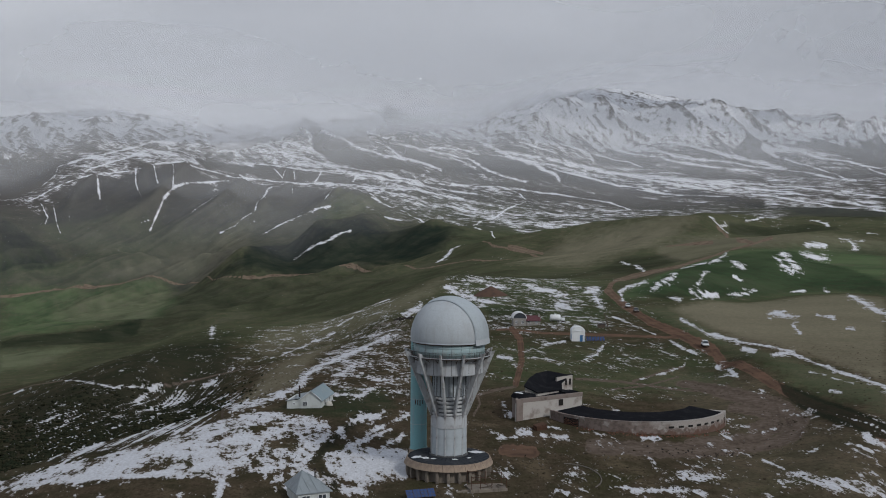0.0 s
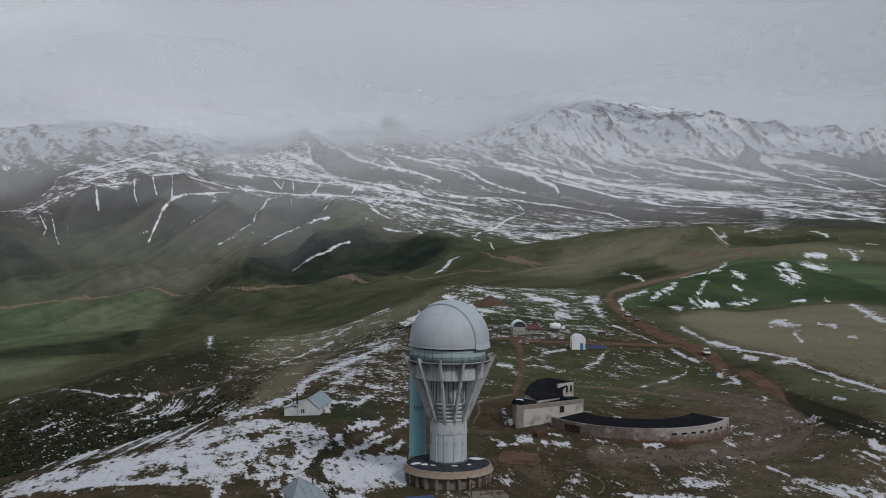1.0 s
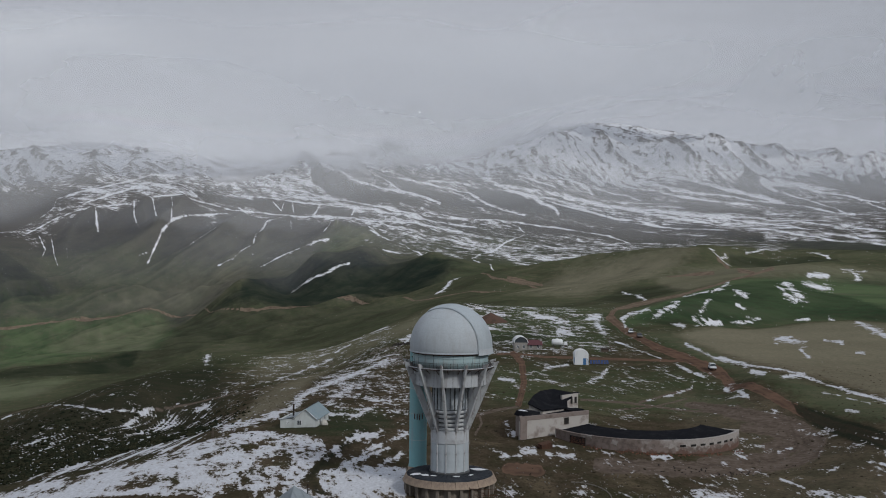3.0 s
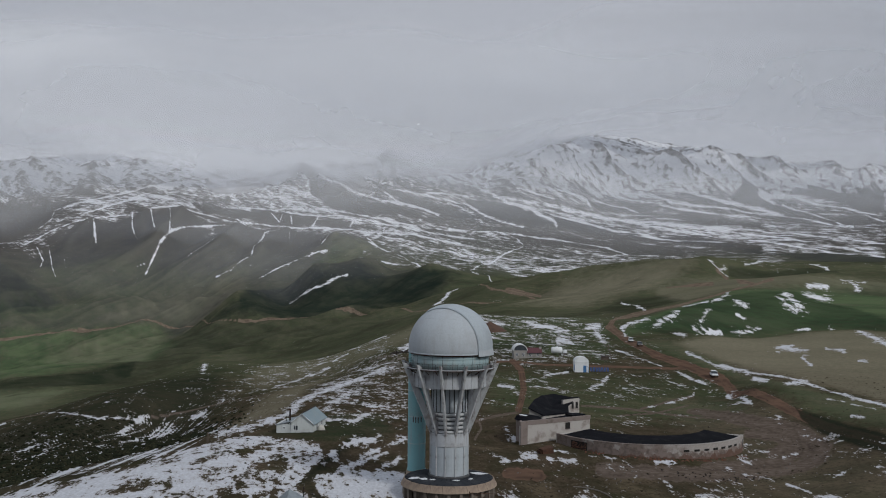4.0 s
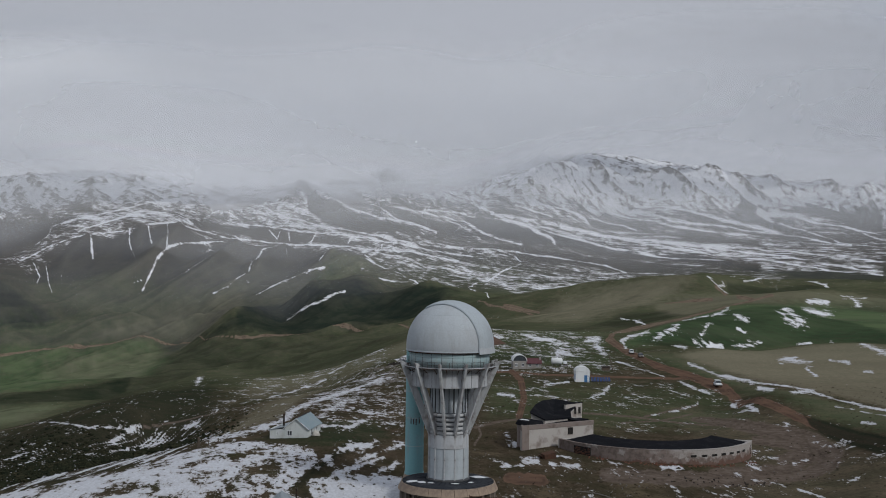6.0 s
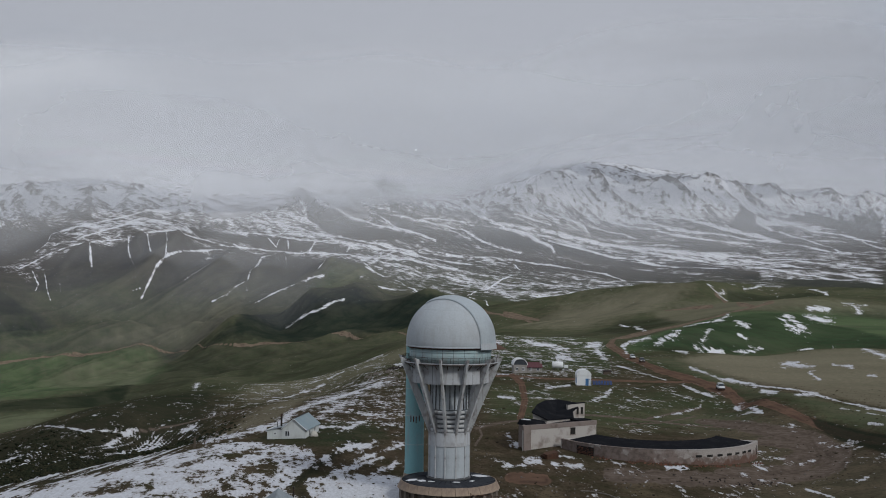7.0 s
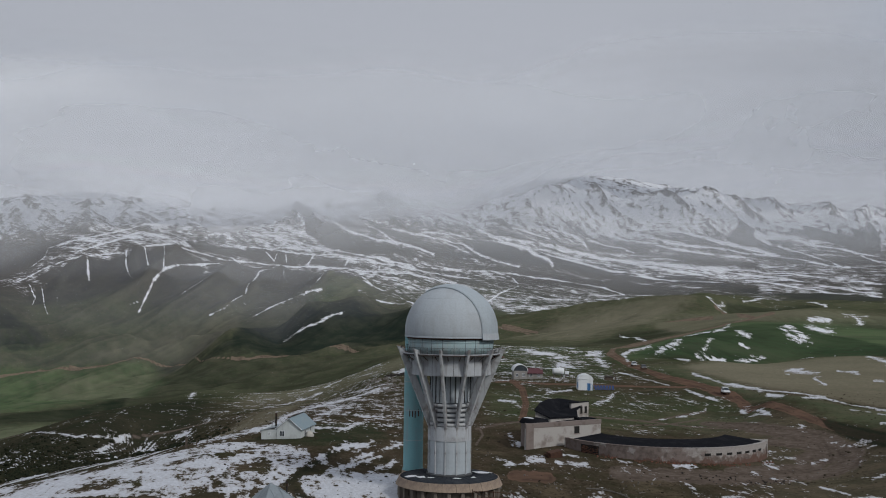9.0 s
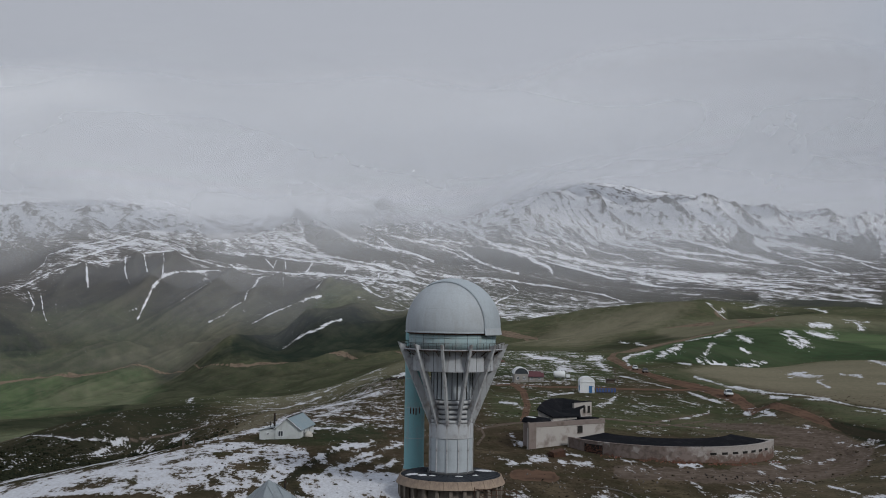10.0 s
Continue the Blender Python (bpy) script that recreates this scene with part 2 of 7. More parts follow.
# spurs of the great massif
spur(77, 59, (205, 4375), (141, 4263), (130, 3900))
spur(82, 75, (561, 4365), (419, 4049), (303, 3899), (241, 3761))
spur(66, 63, (615, 4311), (589, 4114), (640, 4004), (732, 3838))
spur(66, 81, (720, 4338), (776, 4084), (880, 3988), (919, 3868), (977, 3701))
spur(66, 71, (929, 4366), (964, 4069), (1025, 4048), (1075, 3910), (1123, 3757))
spur(60, 63, (1046, 4204), (1080, 4064), (1125, 3982), (1172, 3906), (1220, 3808))
spur(66, 63, (1240, 4230), (1270, 4136), (1278, 3954), (1311, 3839))
spur(77, 67, (1470, 4211), (1449, 3914), (1456, 3701))
spur(77, 59, (1671, 4094), (1542, 3817), (1439, 3699))
# spurs of the western and middle crests
spur(82, 58, (-1655, 4026), (-1519, 3730), (-1329, 3569))
spur(77, 63, (-1346, 4103), (-1340, 3854), (-1283, 3632), (-1185, 3465))
spur(71, 58, (-1190, 4103), (-1202, 3881), (-1132, 3590))
spur(71, 58, (-199, 4179), (-243, 3936), (-287, 3782))
spur(77, 54, (-521, 4084), (-563, 3837), (-575, 3623))


def spur_rise(x, y):
    """What the spurs add: a crest with straight flanks, growing out of the slope above and running out at the foot."""
    total = np.zeros_like(x)
    for width, rise, points in SPURS:
        p = np.array(points, float)
        reach = width * 3.2
        k = np.nonzero((x > p[:, 0].min() - reach) & (x < p[:, 0].max() + reach) & (y > p[:, 1].min() - reach) & (y < p[:, 1].max() + reach))[0]
        if not len(k):
            continue
        u, v = x[k] + 14 * value_noise(x[k] / 90, y[k] / 90, 51), y[k] + 14 * value_noise(x[k] / 90, y[k] / 90, 52)
        best, along = np.full(len(k), 1e9), np.zeros(len(k))
        n = len(p) - 1
        for a in range(n):
            du, dv = p[a + 1] - p[a]
            t = np.clip(((u - p[a, 0]) * du + (v - p[a, 1]) * dv) / (du * du + dv * dv), 0, 1)
            d = np.hypot(u - p[a, 0] - t * du, v - p[a, 1] - t * dv)
            along = np.where(d < best, (a + t) / n, along)
            best = np.minimum(best, d)
        grow = np.clip(along * (9 if p[0, 1] < 3300 else 2.2), 0, 1) * np.clip(1.7 * (1.02 - along), 0, 1)
        total[k] = np.maximum(total[k], rise * grow * np.exp(-(best / width) ** 1.25))
    return total


def carved(x, y):
    """Relief laid over the stretched sheet: spurs, gullies, hummocks."""
    b, r = bearing(x, y)
    z = fractal(x / 9, y / 9, 3, 3) * 0.12
    z = z + ramp(r, 620, 1000) * fractal(x / 130, y / 130, 4, 5) * 7.0
    z = z + ramp(r, 800, 1400) * (1 - ramp(r, 2600, 3000)) * fractal(x / 210 + y / 600, y / 380, 4, 8, True) * 10.0
    # gullies running down to the south-west
    west = ramp(r, 2050, 2350) * (1 - ramp(r, 3250, 3480)) * (1 - ramp(b, -0.06, 0.02))
    z = z + west * fractal((x * 0.9 - y * 0.44) / 120, (x * 0.44 + y * 0.9) / 800, 4, 12, True) * 12.0
    # long shallow channels across the fan, down to the south-east
    fan = ramp(r, 2500, 2800) * (1 - ramp(r, 3800, 4000)) * ramp(b, -0.20, -0.06)
    z = z + fan * fractal((x * 0.67 + y * 0.74) / 90, (x * 0.74 - y * 0.67) / 900, 4, 19, True) * 4.0
    z = z + spur_rise(x, y)
    # broken mountain sides
    rough = ramp(r, 3700, 4050)
    wx, wy = x + 30 * value_noise(x / 140, y / 140, 61), y + 30 * value_noise(x / 140, y / 140, 62)
    z = z + rough * (fractal((wx * 0.8 + wy * 0.6) / 170, (wx * 0.6 - wy * 0.8) / 380, 4, 11, True) * 12.0 + fractal((wx * 0.8 + wy * 0.6) / 55, (wx * 0.6 - wy * 0.8) / 150, 3, 14, True) * 8.0)
    return z


def height(x, y):
    """Height of the ground."""
    x, y = np.asarray(x, float), np.asarray(y, float)
    shape = x.shape
    x, y = x.ravel(), y.ravel()
    return (smooth_height(x, y) + carved(x, y)).reshape(shape)

# ---------------------------------------------------------------- what covers the ground
FIELDS = {}
SPOT = {}


def near_line(points, stretch_north):
    """Distance from every ground point in reach to a line, in metres at the line, with lengths along the sight shortened."""
    pb, pr = bearing(np.array([p[0] for p in points]), np.array([p[1] for p in points]))
    mid = pr.mean()
    u, v = SPOT["bearing"] * mid, SPOT["log"] * mid / stretch_north
    pu, pv = pb * mid, np.log(pr) * mid / stretch_north
    return u, v, pu, pv


def segment_distance(u, v, pu, pv):
    best = np.full(len(u), 1e9)
    for a in range(len(pu) - 1):
        du, dv = pu[a + 1] - pu[a], pv[a + 1] - pv[a]
        t = np.clip(((u - pu[a]) * du + (v - pv[a]) * dv) / (du * du + dv * dv + 1e-9), 0, 1)
        best = np.minimum(best, np.hypot(u - pu[a] - t * du, v - pv[a] - t * dv))
    return best


def in_reach(u, v, pu, pv, margin):
    return np.nonzero((u > pu.min() - margin) & (u < pu.max() + margin) & (v > pv.min() - margin) & (v < pv.max() + margin))[0]


def drift(width, stretch_north, *points):
    u, v, pu, pv = near_line(points, stretch_north)
    k = in_reach(u, v, pu, pv, width * 3)
    d = segment_distance(u[k], v[k], pu, pv)
    distant = ramp(np.mean([bearing(*p)[1] for p in points]), 1300, 2400)
    d = d * (1 + (0.95 - 0.5 * distant) * SPOT["wobble"][k])
    FIELDS["snow"][k] = np.maximum(FIELDS["snow"][k], (0.30 + 0.08 * distant) * (1 - d / width))


def track(width, stretch_north, *points):
    u, v, pu, pv = near_line(points, stretch_north)
    k = in_reach(u, v, pu, pv, width * 3)
    d = segment_distance(u[k], v[k], pu, pv) * (1 + 0.3 * SPOT["wobble"][k])
    FIELDS["dirt"][k] = np.maximum(FIELDS["dirt"][k], 1 - ramp(d, width * 0.6, width * 1.25))
    FIELDS["rut"][k] = np.maximum(FIELDS["rut"][k], np.exp(-((d / width - 0.5) / 0.18) ** 2))
    FIELDS["snow"][k] = np.minimum(FIELDS["snow"][k], -0.45 + ramp(d, width * 0.7, width * 1.3) * 0.9)


def old_track(width, stretch_north, *points):
    """A grey, half overgrown track."""
    u, v, pu, pv = near_line(points, stretch_north)
    k = in_reach(u, v, pu, pv, width * 3)
    d = segment_distance(u[k], v[k], pu, pv) * (1 + 0.4 * SPOT["wobble"][k])
    FIELDS["grey"][k] = np.maximum(FIELDS["grey"][k], 0.85 * (1 - ramp(d, width * 0.5, width * 1.4)))
    FIELDS["rut"][k] = np.maximum(FIELDS["rut"][k], np.exp(-((d / width - 0.62) / 0.20) ** 2))
    FIELDS["snow"][k] = np.minimum(FIELDS["snow"][k], -0.32 + ramp(d, width * 0.6, width * 1.4) * 0.9)


def stretch(field, value, soft, stretch_north, *points):
    u, v, pu, pv = near_line(points, stretch_north)
    k = in_reach(u, v, pu, pv, soft * 2)
    u, v = u[k], v[k]
    inside = np.zeros(len(k), bool)
    n = len(pu)
    for a in range(n):
        b = (a + 1) % n
        cross = (pv[a] > v) != (pv[b] > v)
        inside ^= cross & (u < (pu[b] - pu[a]) * (v - pv[a]) / (pv[b] - pv[a] + 1e-12) + pu[a])
    d = segment_distance(u, v, np.append(pu, pu[0]), np.append(pv, pv[0])) * np.where(inside, 1, -1)
    share = ramp(d + soft * 0.7 * SPOT["wobble"][k], -soft, soft)
    FIELDS[field][k] = FIELDS[field][k] * (1 - share) + value * share


# Lines of drifted snow: half width (m), how much longer the drifts lie along the sight north, the line.
def lay_snow():
    drift(4.0, 2.5, (-1200, 2843), (-1162, 2956), (-1086, 3026), (-1025, 3046), (-960, 3059))
    drift(2.3, 2.5, (-1086, 3026), (-1043, 2956), (-987, 2812))
    drift(1.2, 2.5, (-960, 3059), (-919, 2920), (-878, 2833))
    drift(1.6, 2.5, (-908, 3067), (-885, 3004), (-848, 2901))
    drift(1.2, 2.5, (-855, 3082), (-827, 2993), (-801, 2881))
    drift(1.7, 5.7, (-1250, 3282), (-1277, 3280), (-1239, 3155), (-1242, 3057))
    drift(4.5, 6.3, (-1242, 3269), (-1167, 3265), (-1128, 3370), (-1096, 3482), (-1059, 3590), (-1000, 3630), (-947, 3701))
    drift(4.2, 4.4, (-1121, 3079), (-1082, 3143), (-1051, 3242), (-1023, 3464))
    drift(4.9, 5.0, (-964, 3072), (-925, 3147), (-848, 3225))
    drift(2.2, 2.5, (-803, 2653), (-808, 2726), (-807, 2808), (-795, 2882), (-769, 2941), (-724, 3032), (-688, 3101))
    drift(1.5, 2.5, (-1146, 2795), (-1078, 2668), (-1069, 2626))
    drift(1.1, 2.5, (-1097, 2760), (-1043, 2636), (-1010, 2573))
    drift(1.1, 2.5, (-1027, 2681), (-1008, 2637))
    drift(1.3, 1.5, (-835, 2687), (-820, 2710))
    drift(1.5, 2.5, (-717, 2762), (-675, 2853), (-633, 2959))
    drift(1.4, 3.8, (-613, 2641), (-581, 2665), (-556, 2772))
    drift(3.6, 2.5, (-673, 3201), (-628, 3126), (-628, 3019))
    drift(2.3, 3.8, (-549, 2792), (-558, 2865), (-558, 2966), (-556, 3039), (-521, 3084), (-479, 3091))
    drift(1.5, 3.2, (-561, 2985), (-541, 2906))
    drift(1.7, 5.0, (-585, 3316), (-541, 3210), (-547, 3308))
    drift(1.8, 4.4, (-523, 3326), (-500, 3196))
    drift(2.1, 3.8, (-426, 3289), (-429, 3172))
    drift(1.9, 3.8, (-307, 3192), (-310, 3131))
    drift(1.5, 3.8, (-205, 3113), (-202, 3048))
    drift(2.8, 3.8, (-841, 3198), (-759, 3189), (-673, 3159), (-588, 3175), (-496, 3149), (-424, 3132), (-351, 3107), (-260, 3050), (-174, 3018),
        (-73, 3015), (28, 3003))
    drift(2.4, 5.0, (-700, 3382), (-612, 3362), (-525, 3340), (-445, 3294), (-366, 3241), (-272, 3195), (-180, 3128), (-100, 3085), (-23, 3100))
    drift(2.8, 3.8, (-462, 3428), (-336, 3306), (-220, 3206), (-146, 3156), (-76, 3158), (29, 3172))
    drift(5.3, 3.8, (-422, 3761), (-346, 3605), (-236, 3457), (-121, 3427), (-44, 3350))
    drift(2.7, 5.0, (-281, 3664), (-224, 3569), (-180, 3468))
    drift(4.4, 3.8, (-229, 3652), (-127, 3604), (-27, 3561), (69, 3421))
    drift(1.1, 3.2, (-470, 2955), (-479, 3005))
    drift(1.5, 2.5, (-367, 2881), (-352, 2958), (-336, 3011))
    drift(1.5, 5.0, (-494, 2601), (-471, 2680), (-421, 2753), (-380, 2794), (-343, 2811))
    drift(2.1, 3.2, (-246, 2975), (-195, 2836), (-128, 2745), (-70, 2605))
    drift(2.5, 6.3, (-237, 2925), (-178, 2813))
    drift(1.4, 3.8, (-185, 2690), (-136, 2675))
    drift(1.9, 5.0, (-353, 2198), (-323, 2207), (-277, 2184), (-233, 2252))
    drift(1.7, 14.0, (-22, 1383), (-6, 1485), (27, 1659))
    drift(1.4, 12.5, (51, 2418), (83, 2162), (74, 1537))
    drift(1.6, 7.5, (49, 2491), (69, 2605), (100, 2671), (153, 2827), (208, 2946))
    drift(1.8, 5.0, (210, 2984), (198, 3055), (133, 3130))
    drift(5.2, 5.0, (96, 3814), (190, 3594), (262, 3485), (336, 3349), (335, 3244))
    drift(5.2, 5.0, (173, 3648), (259, 3582), (345, 3560), (413, 3545), (478, 3523), (566, 3465), (636, 3322), (701, 3195), (769, 3110))
    drift(5.6, 6.3, (382, 3534), (476, 3508), (566, 3465), (647, 3385), (721, 3291), (796, 3224), (871, 3169), (933, 3081), (969, 2925),
        (1010, 2778), (1050, 2654), (1056, 2463))
    drift(3.3, 5.0, (333, 3421), (424, 3390), (507, 3321), (580, 3211), (639, 3057))
    drift(3.1, 5.0, (540, 3295), (606, 3158), (663, 3012), (730, 2977), (792, 2929))
    drift(2.7, 3.2, (237, 3721), (362, 3634))
    drift(2.8, 2.5, (301, 3756), (422, 3729), (521, 3701), (615, 3656), (650, 3565))
    drift(2.7, 3.2, (490, 3620), (489, 3690))
    drift(3.6, 3.8, (509, 3767), (613, 3776), (697, 3666), (774, 3549), (853, 3470), (924, 3452), (999, 3448))
    drift(3.6, 3.8, (626, 3856), (709, 3735), (784, 3601), (871, 3551), (965, 3535), (1050, 3528), (1117, 3461), (1170, 3271), (1213, 3083))
    drift(5.6, 3.8, (814, 3748), (880, 3676), (950, 3635), (1014, 3611), (1074, 3578), (1119, 3468))
    drift(3.7, 5.0, (1133, 3786), (1210, 3703), (1273, 3531), (1348, 3422), (1338, 3171))
    drift(2.7, 5.0, (1253, 3588), (1330, 3453), (1395, 3314))
    drift(2.3, 5.0, (1164, 3616), (1207, 3392), (1223, 3109))
    drift(4.8, 3.2, (1130, 3778), (1146, 3655))
    drift(3.1, 3.8, (-6, 3093), (71, 3060))
    drift(2.3, 5.0, (-6, 3186), (81, 3145), (167, 3109), (250, 3071), (331, 3031), (394, 2998), (454, 2951), (491, 2821))
    drift(3.2, 7.5, (804, 3258), (883, 3216), (959, 3174), (1011, 3058), (1061, 2930), (1112, 2822), (1155, 2711))
    drift(2.1, 11.3, (877, 3000), (921, 2820), (966, 2677), (991, 2507), (1013, 2355))
    drift(3.6, 3.8, (-88, 3628), (-18, 3659), (53, 3666))
    drift(3.4, 4.4, (-27, 3561), (51, 3531), (123, 3349), (226, 3226))
    drift(2.6, 5.0, (-373, 3310), (-463, 3435), (-551, 3512), (-640, 3582))
    drift(1.4, 5.0, (347, 1290), (348, 1257), (347, 1230), (350, 1197))
    drift(1.1, 5.0, (346, 1239), (367, 1279))
    drift(1.1, 8.2, (470, 1466), (491, 1445))
    drift(1.0, 8.8, (414, 1356), (474, 1451))
    drift(1.4, 10.1, (540, 1473), (537, 1378))
    drift(1.0, 6.9, (540, 1237), (555, 1237))
    drift(1.2, 6.3, (227, 592), (213, 527), (211, 501))
    drift(1.8, 10.0, (250, 650), (225, 549), (223, 527))
    drift(2.1, 8.8, (273, 667), (277, 654), (283, 651))
    drift(1.7, 6.3, (302, 748), (315, 746))
    drift(1.6, 8.8, (348, 776), (339, 741))
    drift(0.8, 8.8, (344, 790), (361, 780))
    drift(1.1, 6.9, (182, 528), (183, 511))
    drift(0.5, 5.7, (167, 473), (169, 464))
    drift(1.1, 3.8, (149, 466), (138, 431), (133, 419))
    drift(0.7, 7.5, (125, 397), (129, 395))
    drift(0.8, 6.3, (108, 317), (132, 400), (143, 413))
    drift(0.8, 5.0, (150, 417), (158, 421), (169, 436))
    drift(0.5, 5.7, (192, 444), (201, 448))
    drift(0.5, 10.8, (212, 447), (210, 433))
    drift(0.9, 11.3, (84, 367), (90, 387), (105, 420))
    drift(0.6, 11.3, (83, 365), (78, 324))
    drift(1.2, 8.2, (115, 416), (125, 439))
    drift(1.0, 9.4, (101, 375), (108, 396))
    drift(0.9, 14.0, (101, 327), (103, 321))
    drift(0.8, 14.0, (147, 770), (141, 664), (132, 580))
    drift(0.8, 13.7, (167, 532), (179, 559), (202, 628))
    drift(0.4, 13.3, (140, 493), (165, 533))
    drift(0.4, 8.8, (83.7, 226.3), (81.8, 179.0), (85.6, 158.9), (89.9, 144.2), (92.2, 125.8), (91.7, 102.0), (89.6, 77.0), (88.8, 63.9),
        (89.1, 54.5))
    drift(0.8, 10.0, (123.8, 253.0), (125.7, 242.6), (128.0, 233.0))
    drift(0.5, 8.8, (127.2, 258.4), (132.0, 259.7))
    drift(0.4, 10.0, (118.6, 208.0), (112.6, 181.5))
    drift(0.4, 8.2, (136.7, 237.2), (138.4, 224.2))
    drift(1.0, 10.0, (176, 309), (166, 265), (159.3, 228.8))
    drift(0.5, 11.4, (82.9, 137.6), (82.2, 125.0))
    drift(0.5, 10.0, (84.1, 114.0), (94.6, 130.9))
    drift(0.3, 8.2, (130.9, 190.8), (132.4, 187.9))
    drift(0.3, 7.5, (82.5, 80.6), (84.4, 76.7))
    drift(0.3, 6.3, (77.9, 54.8), (78.2, 49.8))
    drift(0.2, 6.9, (84.2, 72.5), (84.3, 59.4))
    drift(0.3, 5.0, (-131.4, 196.8), (-112.0, 165.6), (-101.5, 154.7), (-93.8, 163.4), (-91.4, 170.5))
    drift(0.5, 2.5, (-91.4, 170.5), (-92.9, 161.5), (-91.3, 143.4))
    drift(0.9, 14.0, (-135, 436), (-111, 327))
    drift(0.3, 11.3, (-152.7, 206.1), (-153.5, 215.5))
    drift(0.4, 5.7, (-76.6, 168.5), (-74.7, 170.4))
    drift(0.2, 13.3, (-80.1, 94.4), (-73.6, 69.4))
    drift(0.8, 12.0, (-21, 295), (-15, 339))
    drift(0.5, 13.3, (-54, 341), (-50, 371))
    drift(0.5, 14.0, (-45, 445), (-35, 430))
    drift(0.5, 11.9, (-56.6, 281.4), (-52, 307))
    drift(0.4, 12.0, (-59.1, 208.5), (-58, 289))
    drift(0.8, 5.0, (-39.9, 40.8), (-36.6, 21.9), (-34.2, 3.3), (-32.6, -10.7), (-31.4, -19.8))
    drift(1.2, 5.0, (-69.4, -0.5), (-64.0, -0.9), (-58.7, -0.8), (-53.7, 1.3), (-48.7, 3.6), (-46.5, 10.5), (-44.1, 17.9), (-41.3, 25.2),
        (-38.2, 32.3))
    drift(0.5, 6.3, (-39.5, 39.1), (-35.4, 37.4), (-31.6, 36.8), (-27.6, 35.0), (-23.7, 33.5))
    drift(0.4, 3.8, (-32.8, -11.4), (-29.3, -4.2), (-25.9, -1.6), (-22.4, 1.3))
    drift(0.7, 3.8, (-23.6, 13.3), (-24.6, 5.7), (-21.7, -3.3), (-15.9, -9.6), (-12.4, -11.4))
    drift(0.6, 5.0, (-16.7, 38.2), (-13.7, 38.5), (-12.8, 43.9))
    drift(0.4, 5.0, (-19.8, 26.4), (-15.8, 39.9))
    drift(0.4, 5.0, (-17.4, 13.7), (-14.2, 20.5), (-10.7, 26.8))
    drift(0.6, 3.8, (-11.1, 14.6), (-8.2, 22.4))
    drift(0.4, 5.0, (-14.5, 23.5), (-10.1, 34.7), (-8.0, 40.0))
    drift(0.9, 10.6, (-45.0, 55.1), (-42.2, 61.7), (-39.0, 67.5), (-35.5, 85.8), (-36.9, 114.1), (-35.3, 134.2))
    drift(0.9, 13.1, (-35.9, 119.9), (-32.9, 148.7), (-28.0, 190.9), (-22.3, 221.8))
    drift(0.5, 6.3, (-25.1, 64.8), (-18.8, 62.2), (-17.0, 69.7))
    drift(0.6, 7.5, (37.0, 128.1), (41.4, 139.1), (46.0, 159.5))
    drift(0.4, 8.2, (27.6, 158.3), (35.4, 167.5))
    drift(1.4, 10.6, (69, 354), (64, 295))
    drift(1.1, 11.3, (68, 378), (76, 392))
    drift(0.3, 8.8, (62.1, 247.6), (64.8, 206.2), (66.2, 182.3))
    drift(0.3, 5.0, (67.5, 163.8), (67.8, 147.1), (69.7, 133.9))
    drift(0.3, 5.0, (70.3, 118.4), (66.1, 81.8))
    drift(0.2, 5.0, (66.1, 74.5), (66.5, 62.9))
    drift(0.2, 8.8, (45.2, 92.2), (53.5, 107.0), (62.8, 122.5))
    drift(0.5, 8.8, (13.1, 129.0), (16.5, 123.6))
    drift(0.4, 3.8, (16.3, 21.9), (20.7, 21.1))
    drift(0.2, 3.8, (17.8, 27.9), (22.6, 25.5), (27.3, 23.0))
    drift(0.3, 3.8, (33.7, 21.2), (36.6, 21.8))
    drift(0.4, 3.8, (12.0, 24.9), (14.5, 24.3))
    drift(0.2, 3.8, (8.2, 20.6), (11.9, 20.8))
    drift(0.5, 3.8, (49.4, 28.4), (49.8, 25.1))
    drift(0.2, 3.8, (57.2, 30.5), (59.8, 31.8))
    drift(0.2, 3.2, (57.5, 7.9), (61.7, 11.1))
    drift(0.2, 3.8, (50.9, 8.5), (52.2, 1.1))
    drift(0.2, 2.5, (63.9, 9.5), (66.6, 4.6), (69.0, 4.4))
    drift(0.4, 3.2, (68.3, 10.7), (69.6, 5.8))
    drift(0.1, 3.8, (69.8, 28.5), (70.6, 20.1), (72.3, 12.7))
    drift(0.2, 3.8, (23.8, -7.6), (28.5, -9.4), (33.5, -9.1))
    drift(0.3, 2.5, (15.8, -9.2), (17.3, -10.3))
    drift(0.5, 5.0, (10.6, 49.1), (11.7, 37.8))
    drift(1.1, 10.0, (-3, 415), (3, 374), (11, 353))
    drift(1.1, 11.9, (19, 426), (30, 402))
    drift(1.1, 10.6, (42, 412), (56, 363))
    drift(1.1, 12.5, (47, 312), (51, 299))
    drift(0.8, 11.3, (13, 339), (22, 324))
    drift(1.6, 6.0, (-18.6, 276), (-17.6, 296), (-15, 318))


